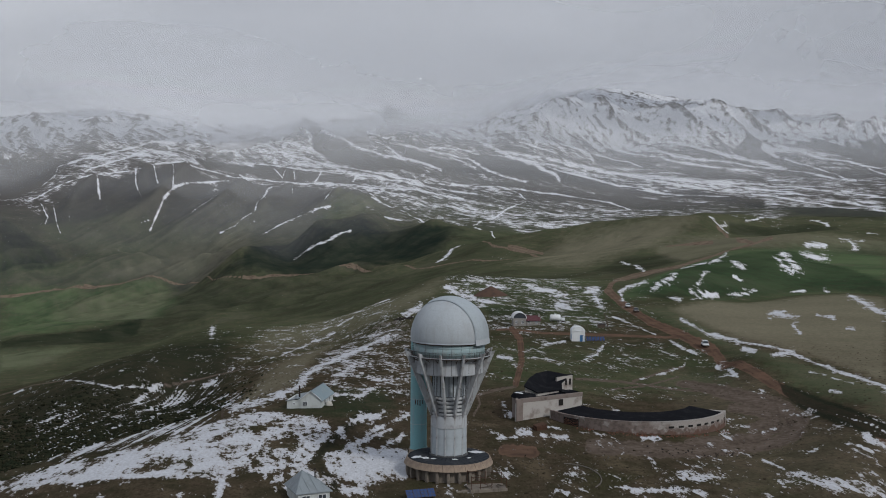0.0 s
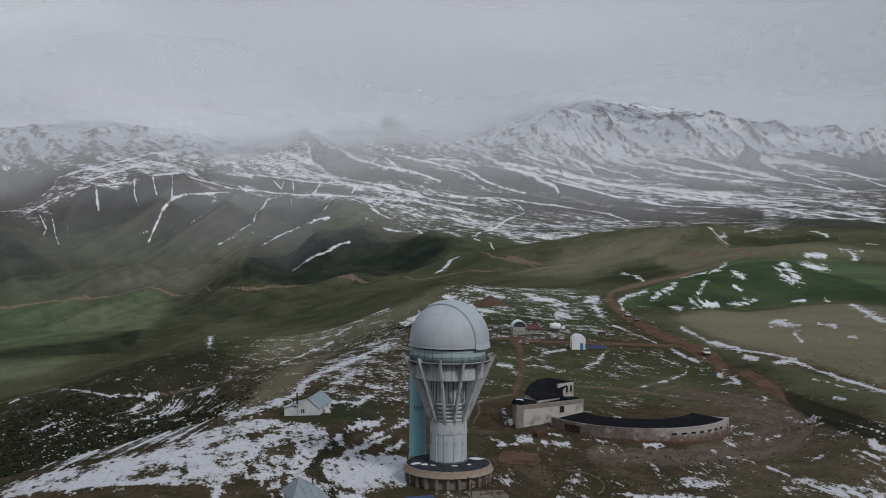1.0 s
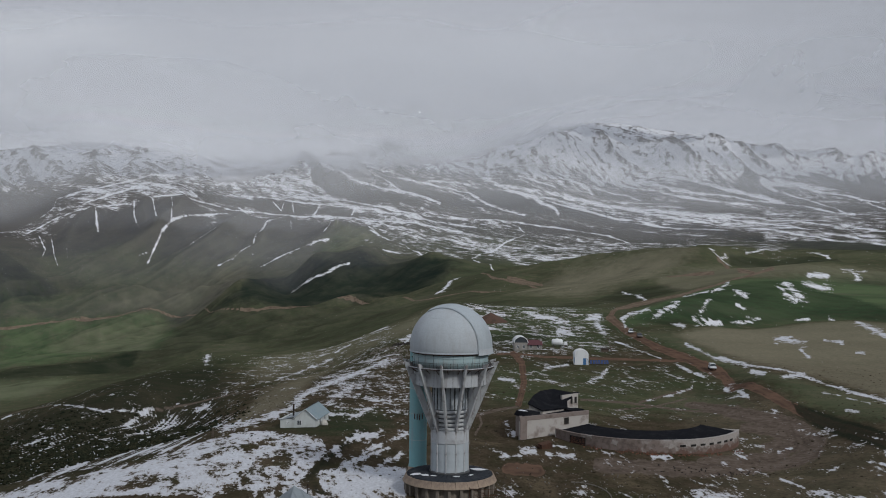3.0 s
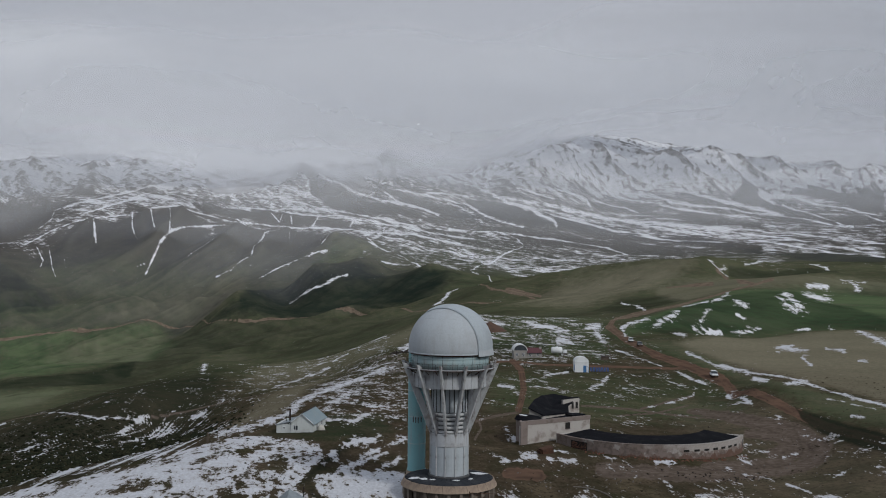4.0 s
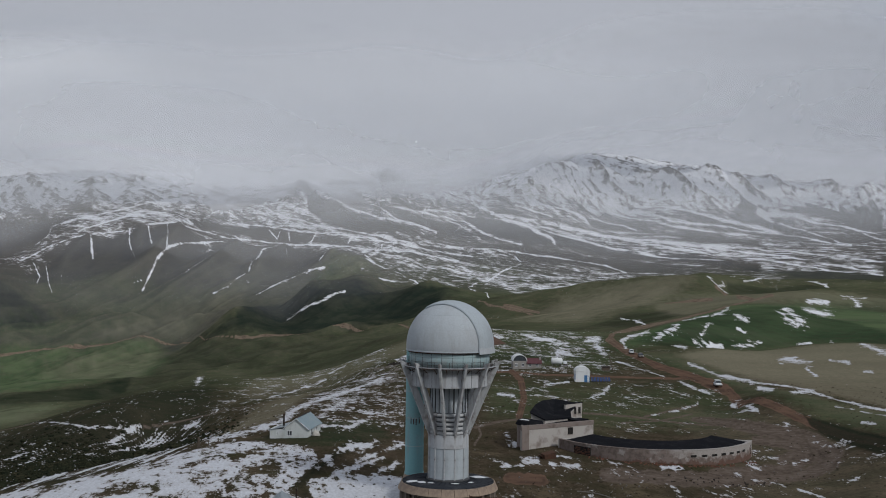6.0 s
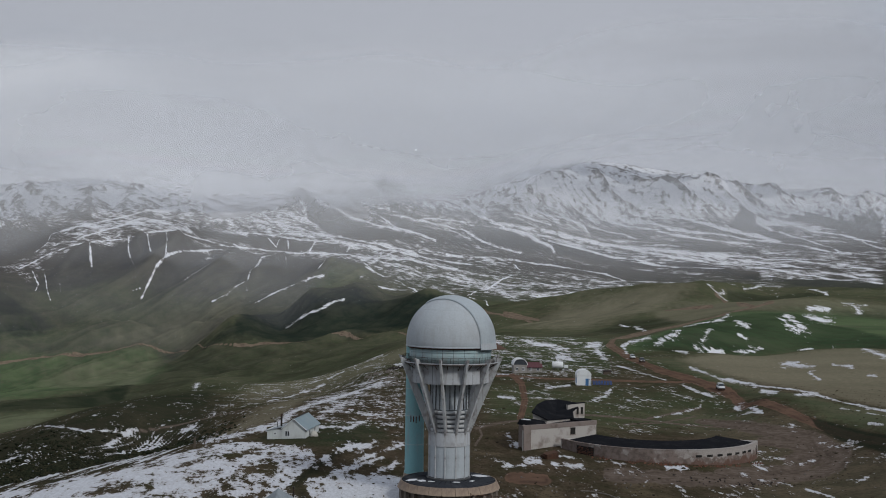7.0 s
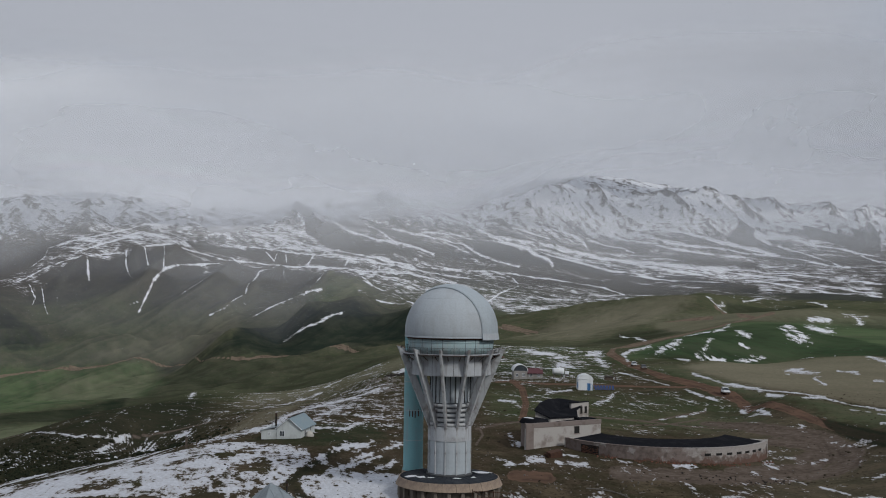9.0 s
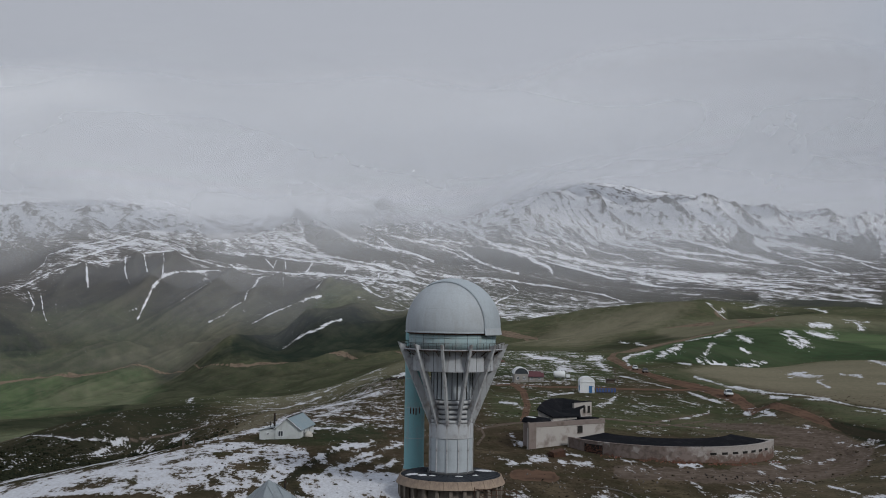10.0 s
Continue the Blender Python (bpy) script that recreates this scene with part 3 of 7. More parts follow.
# Dirt roads and bare earth.
def lay_tracks():
    track(1.15, 4.0, (73.0, -4.0), (71.6, 6.0), (71.1, 11.8), (70.6, 22.4), (70.6, 39.9), (70.4, 55.9), (70.2, 68.0), (70.4, 92.2), (72.2, 120.0), (74.4, 134.0), (75.0, 142.9))
    track(1.5, 9.4, (75.0, 142.9), (73.6, 158.4), (73.6, 183.0), (72.7, 201.7), (71.8, 223.0), (73.4, 263.0), (75, 309), (79, 378))
    track(1.7, 14.0, (79, 378), (101, 496), (116, 525), (128, 529), (136, 523), (145, 523), (164, 564), (186, 612))
    track(1.2, 14.0, (186, 612), (204, 648), (229, 708), (258, 759), (286, 800))
    track(0.9, 8.8, (21.0, 209.7), (21.9, 176.0), (20.3, 144.9), (18.7, 117.7), (16.5, 93.0), (14.6, 74.2))
    old_track(0.3, 6.3, (14.3, 70.0), (10.2, 66.5), (7.6, 62.4), (5.2, 58.5))
    track(0.4, 8.8, (15.9, 207.0), (20.8, 207.5), (25.6, 199.1), (30.3, 190.8), (36.2, 188.1), (42.4, 187.4), (48.5, 186.6), (53.4, 185.2),
        (58.2, 183.0), (62.7, 179.4), (66.9, 175.1), (71.0, 170.7))
    track(1.5, 2.5, (9.6, 12.6), (11.6, 12.2), (13.6, 11.5))
    track(1.5, 3.8, (-991, 2159), (-961, 2177), (-929, 2190), (-905, 2205), (-880, 2220), (-856, 2234), (-828, 2244), (-800, 2258), (-767, 2264),
        (-741, 2288), (-713, 2312), (-672, 2308), (-630, 2298), (-579, 2248), (-483, 1978), (-439, 1912), (-402, 1873))
    track(0.8, 14.0, (-402, 1873), (-367, 1858), (-337, 1876), (-306, 1881), (-276, 1881), (-243, 1836), (-208, 1776), (-171, 1745), (-130, 1650),
        (-92, 1533), (-60, 1416), (-33, 1313), (-15, 1298), (4, 1264), (21, 1233), (37, 1205), (54, 1188), (69, 1168), (90, 1183), (109, 1182),
        (94, 1255), (76, 1305), (56, 1366), (38, 1521))
    track(2.4, 3.8, (-837, 2252), (-798, 2259), (-759, 2272))
    track(1.7, 14.0, (77, 1320), (98, 1289), (116, 1225))
    old_track(0.2, 13.7, (-161.4, 214.8), (-157.1, 219.3), (-153.0, 224.6), (-143.2, 212.5), (-134.1, 201.5))
    old_track(0.2, 6.3, (-90.7, 171.4), (-86.9, 177.4), (-82.1, 180.1), (-78.1, 181.0), (-73.4, 179.9), (-68.7, 177.3), (-63.4, 173.4),
        (-58.5, 171.5))
    old_track(0.4, 4.4, (25.0, 12.9), (27.8, 12.9), (30.6, 13.1), (33.5, 13.7), (36.9, 14.9), (40.4, 16.0), (43.9, 17.9), (47.6, 20.9),
        (51.2, 23.5), (54.8, 25.7), (58.8, 29.6), (62.1, 31.5), (66.0, 38.2), (67.4, 48.7), (66.4, 53.7), (65.2, 58.4), (63.0, 60.4), (61.0, 63.4),
        (59.0, 66.4), (56.7, 70.4), (54.1, 73.5), (51.4, 76.6))
    old_track(0.3, 7.5, (51.4, 76.6), (48.0, 80.8), (44.2, 84.1), (40.1, 85.8), (36.5, 85.3), (33.0, 85.3), (29.4, 84.7))
    old_track(1.9, 3.0, (55.5, 88.2), (58.4, 69.4), (61.9, 56.3), (64.7, 48.0), (65.1, 39.2), (63.9, 31.1), (60.9, 24.6), (56.3, 21.1), (49.8, 18.1),
        (42.4, 14.8), (35.6, 13.6), (29.1, 13.8), (24.4, 15.2))
    old_track(1.0, 3.8, (56.8, 50.0), (60.6, 47.3), (62.4, 40.5), (61.0, 34.1), (57.5, 28.6), (50.5, 24.6), (41.3, 19.6))
    old_track(1.0, 3.8, (60.2, 53.1), (62.2, 49.8), (64.0, 46.5), (61.9, 37.7), (59.1, 36.3), (56.2, 34.2))
    old_track(0.3, 7.5, (62.2, 120.9), (58.0, 115.3), (53.9, 109.2), (48.5, 99.1), (43.3, 88.9))
    old_track(0.2, 7.5, (35.3, 71.1), (39.8, 75.8), (44.5, 81.0), (50.4, 91.2), (56.7, 101.9))
    old_track(0.2, 5.0, (4.6, 38.5), (6.1, 49.7), (5.8, 59.8))
    track(1.9, 14.0, (342, 1222), (328, 1124), (263, 824), (262, 778))
    track(1.2, 13.9, (208, 879), (220, 866), (231, 853), (243, 842))


# Stretches of other growth and painted shade: what, how much, soft edge (m), outline.
def lay_growth_and_shade():
    stretch("dark", 0.70, 6, 11.3, (-157.8, 206.6), (-134.1, 201.5), (-126, 302), (-108, 344), (-73.7, 202.1), (-64.7, 141.7), (-49.1, 57.5),
        (-58.9, 21.7), (-73.9, 10.0))
    # shade behind the shoulder's crest, painted as darker ground
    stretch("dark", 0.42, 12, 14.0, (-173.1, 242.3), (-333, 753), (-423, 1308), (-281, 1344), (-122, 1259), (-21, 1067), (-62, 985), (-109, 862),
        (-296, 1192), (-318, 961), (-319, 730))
    # cloud shadow on the valley side, put into the ground colour
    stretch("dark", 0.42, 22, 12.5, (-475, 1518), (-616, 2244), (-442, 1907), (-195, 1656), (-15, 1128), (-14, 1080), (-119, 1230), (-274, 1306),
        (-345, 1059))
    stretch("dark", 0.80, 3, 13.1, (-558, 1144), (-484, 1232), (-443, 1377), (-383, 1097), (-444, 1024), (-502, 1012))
    # the spurs' cloud shade, laid on as dark colour
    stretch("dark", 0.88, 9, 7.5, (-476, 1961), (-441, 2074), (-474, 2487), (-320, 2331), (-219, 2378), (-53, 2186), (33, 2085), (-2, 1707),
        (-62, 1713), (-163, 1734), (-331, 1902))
    stretch("dark", 0.40, 13, 2.5, (-1093, 2611), (-1071, 2933), (-945, 3008), (-836, 3039), (-796, 2888), (-875, 2719), (-1013, 2635))
    stretch("dark", 0.30, 13, 2.5, (-801, 2728), (-775, 2868), (-685, 3047), (-627, 3012), (-633, 2806), (-748, 2644))
    stretch("dark", 0.20, 13, 2.5, (-531, 2851), (-542, 3008), (-417, 3080), (-337, 2979), (-366, 2808), (-492, 2718))
    stretch("dark", 0.25, 8, 4.4, (-1517, 3403), (-1229, 3336), (-1234, 3149), (-1363, 3037))
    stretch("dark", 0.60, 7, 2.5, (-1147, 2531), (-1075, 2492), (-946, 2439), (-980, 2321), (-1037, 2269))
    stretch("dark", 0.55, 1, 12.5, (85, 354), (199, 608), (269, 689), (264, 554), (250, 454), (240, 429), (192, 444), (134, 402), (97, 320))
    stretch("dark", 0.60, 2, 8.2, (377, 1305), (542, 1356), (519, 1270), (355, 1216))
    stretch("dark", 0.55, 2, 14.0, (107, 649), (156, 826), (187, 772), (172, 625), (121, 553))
    stretch("dark", 0.15, 1, 6.3, (76.6, 149.7), (83.7, 98.7), (83.8, 41.4), (75.5, 20.7), (71.4, 59.4))
    stretch("dark", 0.98, 0.4, 3.0, (71.8, 70.9), (73.2, 57.8), (73.6, 40.5), (73.2, 22.2), (74.6, 17.0), (72.4, 6.0), (68.6, 10.8), (67.2, 23.0), (68.0, 42.3),
        (68.8, 56.4))
    stretch("tan", 0.45, 16, 9.5, (-336, 2966), (-235, 2938), (-77, 2588), (-271, 2643))
    # hillsides darkened, the shading put into their colour
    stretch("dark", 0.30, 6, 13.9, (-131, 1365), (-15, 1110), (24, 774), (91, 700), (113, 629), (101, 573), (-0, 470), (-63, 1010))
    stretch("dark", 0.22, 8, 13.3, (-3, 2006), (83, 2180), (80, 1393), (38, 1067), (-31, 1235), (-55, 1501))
    stretch("dark", 0.90, 1, 3.8, (-22.1, 2.7), (-21.2, 17.2), (-19.0, 31.2), (-16.4, 47.4), (-15.3, 45.0), (-17.8, 27.4), (-19.6, 12.0),
        (-21.1, 1.4))
    stretch("dark", 0.90, 1, 3.8, (-20.2, -1.8), (-19.3, -0.7), (-15.6, -8.3), (-16.5, -11.5), (-17.9, -9.8))
    stretch("dark", 0.50, 1, 6.3, (-35.6, 47.6), (-25.7, 69.9), (-12.7, 61.3), (-10.8, 47.4), (-22.2, 39.3))
    stretch("dark", 0.50, 1, 11.3, (15, 303), (39, 297), (38.7, 252.9), (14.6, 226.9))
    stretch("dark", 0.45, 10, 6.3, (96, 3798), (390, 3616), (757, 3058), (819, 2442), (630, 1400), (1027, 2390), (784, 2834), (525, 3199),
        (174, 3256), (-7, 3337))
    stretch("green", 0.90, 25, 4.4, (-1041, 2279), (-925, 2388), (-816, 2571), (-588, 2594), (-661, 2316), (-513, 1801), (-443, 1377), (-585, 1208))
    stretch("green", 0.80, 6, 9.4, (-498, 1003), (-403, 981), (-385, 812), (-412, 803))
    stretch("tan", 0.50, 6, 9.4, (-498, 1003), (-403, 981), (-385, 812), (-412, 803))
    stretch("tan", 0.50, 16, 5.0, (-850, 2114), (-690, 2234), (-645, 2257), (-475, 1518), (-560, 1451))
    stretch("tan", 0.50, 20, 3.8, (-802, 2345), (-682, 2619), (-530, 2675), (-478, 2076), (-634, 2313))
    stretch("green", 0.35, 11, 13.3, (30, 1899), (168, 1447), (349, 1284), (213, 848), (94, 730), (25, 830))
    stretch("tan", 0.85, 10, 14.0, (56, 918), (157, 1341), (322, 1266), (201, 930), (114, 782))
    stretch("tan", 0.65, 4, 14.0, (201, 930), (322, 1114), (326, 838), (387, 796), (357, 720), (284, 736), (222, 700), (160, 598))
    stretch("green", 0.60, 19, 4.4, (-336, 2966), (-235, 2938), (-72, 2428), (-371, 2724))
    stretch("green", 0.45, 23, 11.3, (-238, 2975), (161, 2999), (347, 1309), (293, 1308), (176, 1526), (60, 1528), (-55, 2253))
    stretch("green", 0.42, 3, 11.3, (-4, 464), (97, 548), (61.6, 251.0), (50.2, 199.5), (15.9, 262.8))
    stretch("green", 0.25, 1, 6.3, (-35.8, 48.9), (-25.9, 72.2), (-14.5, 69.4), (-10.8, 47.4), (-22.2, 39.3))
    stretch("green", 0.90, 5, 9.4, (74, 316), (101, 417), (212, 659), (319, 771), (364, 740), (240, 429), (192, 444), (134, 398))
    stretch("tan", 0.85, 2, 9.4, (87.8, 267.4), (116, 314), (177, 317), (189, 304), (92.2, 62.1), (96.4, 115.6), (87.5, 166.1), (85.0, 227.6))
    stretch("green", 0.38, 2, 7.5, (72, 289), (88.3, 275.5), (84.1, 153.2), (86.9, 48.9), (76.3, 22.5), (73.1, 64.9), (75.2, 190.7))
    stretch("green", 0.45, 20, 2.5, (-1037, 2269), (-892, 2411), (-702, 2638), (-532, 2687), (-558, 2454), (-619, 2306), (-1001, 2183))
    stretch("green", 0.42, 21, 2.5, (-1080, 2578), (-968, 2676), (-842, 2710), (-719, 2706), (-730, 2577), (-847, 2485), (-971, 2477))
    stretch("green", 0.45, 20, 3.2, (-945, 2335), (-802, 2575), (-788, 2300), (-885, 2207))
    stretch("tan", 0.70, 3, 11.3, (-45.5, 63.0), (-54.1, 146.3), (-48.9, 221.6), (-31, 409), (-7, 472), (-3, 437), (-21, 336), (-46.7, 277.1),
        (-37.5, 90.7))
    stretch("tan", 0.30, 2, 7.5, (80, 275), (88.3, 275.5), (84.1, 153.2), (88.9, 48.9), (76.3, 22.5), (77.1, 64.9), (78.2, 190.7))
    stretch("tan", 0.24, 4, 5.0, (52, 112), (66, 105), (67, 25), (66, -14), (40, -14), (42, 14))
    stretch("green", 0.28, 3, 6.3, (11.1, 177.2), (75.5, 152.0), (63.5, 74.2), (30.3, 61.0), (8.0, 75.0))
    stretch("dirt", 0.22, 2, 5.0, (5.2, 59.8), (61.9, 68.1), (61.9, 29.0), (38.1, 13.1), (5.3, 14.9))
    stretch("tan", 0.55, 5, 13.9, (-80.9, 272.1), (-127, 826), (-32, 438), (-23, 370), (-49, 300), (-62.9, 207.2))


# How thick the old snow lies, stretch by stretch.
def lay_old_snow():
    stretch("snow", -0.55, 22, 2.5, (-1045, 2289), (-1085, 2519), (-1104, 2639), (-1067, 2969), (-807, 3060), (-605, 3076), (-338, 2985),
        (-235, 2938), (-249, 2725), (-372, 2736), (-688, 2582))
    stretch("snow", -0.75, 12, 11.3, (-161.4, 214.8), (-137, 466), (-60, 398), (-7, 484), (112, 655), (103, 413), (93, 287), (186, 296),
        (571, 1254), (360, 1300), (168, 1447), (55, 2014), (-53, 2186), (-372, 2736), (-688, 2582), (-1052, 2303))
    stretch("snow", 0.20, 0.6, 3.0, (-72.5, 11.4), (-61.9, 15.2), (-51.1, 19.6), (-47.2, 36.1), (-41.7, 48.5), (-32.7, 45.8), (-23.1, 36.0), (-21.5, 28.1), (-26.8, 20.1),
        (-30.8, 13.8), (-31.5, 1.0), (-29.1, -12.9), (-65.7, -4.2))
    stretch("snow", 0.0, 0.6, 3.0, (-30.8, 13.8), (-26.8, 20.1), (-21.5, 28.1), (-20.0, 18.0), (-21.4, 7.9), (-18.4, -16.0), (-29.1, -12.9), (-31.5, 1.0))
    for bare in (((-50.0, 0.2), (-48.8, 8.2), (-43.6, 4.6), (-42.6, -2.8), (-45.9, -4.9)), ((-43.9, 22.6), (-41.4, 32.0), (-38.0, 30.4), (-37.6, 20.1), (-40.6, 16.2)),
                 ((-31.5, -12.6), (-31.1, -5.5), (-27.4, -4.7), (-25.2, -11.7)), ((-36.1, 29.8), (-32.8, 34.9), (-31.2, 29.3), (-34.1, 22.7))):
        stretch("snow", -0.22, 0.7, 3.0, *bare)
    stretch("snow", 0.24, 0.6, 3.0, (-21.2, 9.7), (-14.7, 14.3), (-6.6, 13.4), (-6.2, -4.5), (-12.7, -8.7), (-17.1, -6.6))
    stretch("snow", -0.06, 2, 9.4, (-37.2, 107.9), (-43.0, 242.4), (-18.8, 280.1), (-7.4, 48.4), (-21.3, 40.2), (-25.9, 72.2))
    stretch("snow", -0.13, 4, 11.3, (-4, 464), (77, 649), (65, 309), (44.3, 253.2), (17, 294), (-3, 356))
    stretch("snow", -0.27, 2, 7.5, (12.9, 177.2), (68.0, 156.3), (62.2, 120.9), (35.2, 99.0), (11.7, 104.3))
    stretch("snow", -0.16, 2, 10.0, (15, 303), (63.7, 265.4), (52.8, 191.1), (13.5, 195.4))
    stretch("snow", -0.06, 1, 2.5, (46.4, -3.9), (55.7, 1.0), (63.6, -9.2), (61.8, -13.8), (43.8, -13.3))
    stretch("snow", -0.24, 1, 3.8, (36.2, 12.8), (48.6, 17.5), (69.2, 4.7), (64.5, -7.0), (53.1, 1.1), (34.0, -6.9))
    stretch("snow", -0.28, 1, 3.8, (17.4, -5.5), (38.5, -5.3), (43.8, -13.3), (16.7, -12.7))
    stretch("snow", -0.36, 1, 5.0, (5.9, 99.2), (59.7, 116.1), (65.7, 34.7), (52.1, 19.6), (4.3, 14.9))
    stretch("snow", -0.20, 2, 8.2, (-65.2, 25.4), (-94.4, 159.6), (-84.9, 176.5), (-61.5, 134.2), (-48.0, 52.7), (-53.0, 21.9))
    stretch("snow", -0.40, 2, 7.5, (-88.4, 49.3), (-104.9, 126.3), (-92.8, 153.9), (-63.7, 23.9), (-73.3, 13.1))
    stretch("snow", -0.22, 4, 13.1, (-75.6, 192.6), (-127, 826), (-32, 438), (-27, 295), (-53.1, 171.1), (-58.3, 126.3))
    stretch("snow", -0.36, 3, 8.8, (-111.0, 202.8), (-125, 372), (-95, 307), (-70.3, 185.6), (-91.0, 179.3))
    stretch("snow", -0.60, 2, 8.8, (82, 279), (196, 320), (76.4, 22.9), (72.5, 63.0), (76.8, 180.9))
    stretch("snow", -0.04, 25, 8.8, (-271, 2979), (163, 3031), (679, 2722), (296, 1326), (183, 1595), (109, 2511), (-63, 2605))
    stretch("snow", 0.02, 35, 5.0, (-857, 3259), (-280, 3081), (165, 3070), (-9, 3815), (-521, 3887), (-970, 3712))
    stretch("snow", 0.03, 34, 5.0, (-1217, 2928), (-1110, 3046), (-823, 3125), (-960, 3673), (-1212, 3342), (-1273, 3305))
    stretch("snow", 0.02, 32, 6.3, (348, 3590), (944, 3455), (1205, 2835), (1017, 2365), (803, 2907), (460, 3378))
    stretch("snow", -0.12, 35, 3.8, (-417, 3714), (199, 3771), (384, 3549), (172, 3222), (-183, 3194))
    stretch("snow", -0.05, 20, 8.2, (551, 2854), (864, 2587), (534, 1564), (524, 2700))
    # bare scarps of the terraces between the snow-streaked fans
    for bare in (
        ((-535, 3835), (-429, 3694), (-278, 3436), (-95, 3329), (-262, 3243), (-396, 3402), (-485, 3586)),
        ((-178, 3559), (-101, 3528), (23, 3410), (85, 3286), (-17, 3341), (-147, 3435)),
        ((50, 3603), (117, 3589), (276, 3364), (265, 3221), (141, 3323), (65, 3458)),
        ((-651, 3341), (-499, 3281), (-222, 3101), (-190, 3070), (-312, 3116), (-627, 3216)),
        ((96, 3642), (195, 3552), (325, 3411), (345, 3288), (280, 3252), (154, 3386), (91, 3395)),
        ((495, 3675), (635, 3682), (720, 3497), (1009, 3336), (980, 3234), (803, 3355), (636, 3586), (502, 3596)),
        ((333, 3415), (426, 3381), (517, 3243), (684, 2952), (819, 2676), (860, 2819), (730, 3032), (500, 3128), (389, 3200), (337, 3207)),
        ((87, 3229), (223, 3214), (305, 3110), (535, 2982), (670, 2767), (546, 2810), (299, 3039), (85, 3160)),
        ((1089, 3839), (1170, 3822), (1182, 3642), (1222, 3336), (1224, 3120), (1132, 3289), (1031, 3452), (989, 3648)),
        ((1215, 3803), (1314, 3601), (1429, 3389), (1555, 3703), (1361, 3736)),
        ((-846, 3325), (-720, 3331), (-606, 3308), (-665, 3213), (-789, 3252)),
        ((-1501, 3375), (-1226, 3347), (-1271, 3274), (-1237, 3103), (-1325, 2960)),
    ):
        stretch("snow", -0.50, 8, 5.0, *bare)
    stretch("snow", -0.30, 0.25, 3.8, (-22.1, 2.7), (-21.2, 17.2), (-19.0, 31.2), (-16.4, 47.4), (-15.3, 45.0), (-17.8, 27.4), (-19.6, 12.0),
        (-21.1, 1.4))
    stretch("snow", -0.40, 0.3, 3.8, (-20.2, -1.8), (-19.3, -0.7), (-15.6, -8.3), (-16.5, -11.5), (-17.9, -9.8))
    stretch("snow", -0.60, 1, 6.3, (-35.6, 47.6), (-25.5, 68.0), (-18.6, 59.5), (-12.6, 59.0), (-10.8, 47.4), (-22.2, 39.3))


def break_up(x, y, b, r):
    """Far off, old snow keeps to channels and gullies and thins out on ribs and crests."""
    k = np.nonzero(r > 1300)[0]
    x, y, b, r = x[k], y[k], b[k], r[k]
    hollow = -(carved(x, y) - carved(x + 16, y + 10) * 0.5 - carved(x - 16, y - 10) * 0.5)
    across, along = x * 0.67 + y * 0.74, x * 0.74 - y * 0.67
    bend = 60 * value_noise(x / 260, y / 260, 71)
    lines = 0.6 * fractal((across + bend) / 64, along / 520, 3, 72) + 0.8 * fractal((across + bend) / 26, along / 110, 2, 77)
    patches = 0.7 * fractal(x / 34, y / 90, 3, 74) + 1.0 * fractal(x / 11, y / 44, 3, 79)
    high = ramp(r, 3800, 4100)
    fan = ramp(r, 2500, 2800) * (1 - high)
    n = fan * (0.38 * lines + 0.16 * patches + 0.12 * np.tanh(hollow / 1.2)) + high * (0.20 + 0.34 * patches + 0.30 * np.tanh(hollow / 6.0)) \
        + (1 - fan - high) * 0.30 * patches
    FIELDS["snow"][k] += n
    # relief shading painted on the ribs: crests tan, hollows dark
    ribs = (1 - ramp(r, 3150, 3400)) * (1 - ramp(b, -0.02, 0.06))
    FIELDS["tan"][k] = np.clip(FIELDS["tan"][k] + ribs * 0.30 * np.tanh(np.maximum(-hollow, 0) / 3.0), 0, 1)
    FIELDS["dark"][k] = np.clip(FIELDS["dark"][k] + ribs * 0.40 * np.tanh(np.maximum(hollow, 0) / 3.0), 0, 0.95)


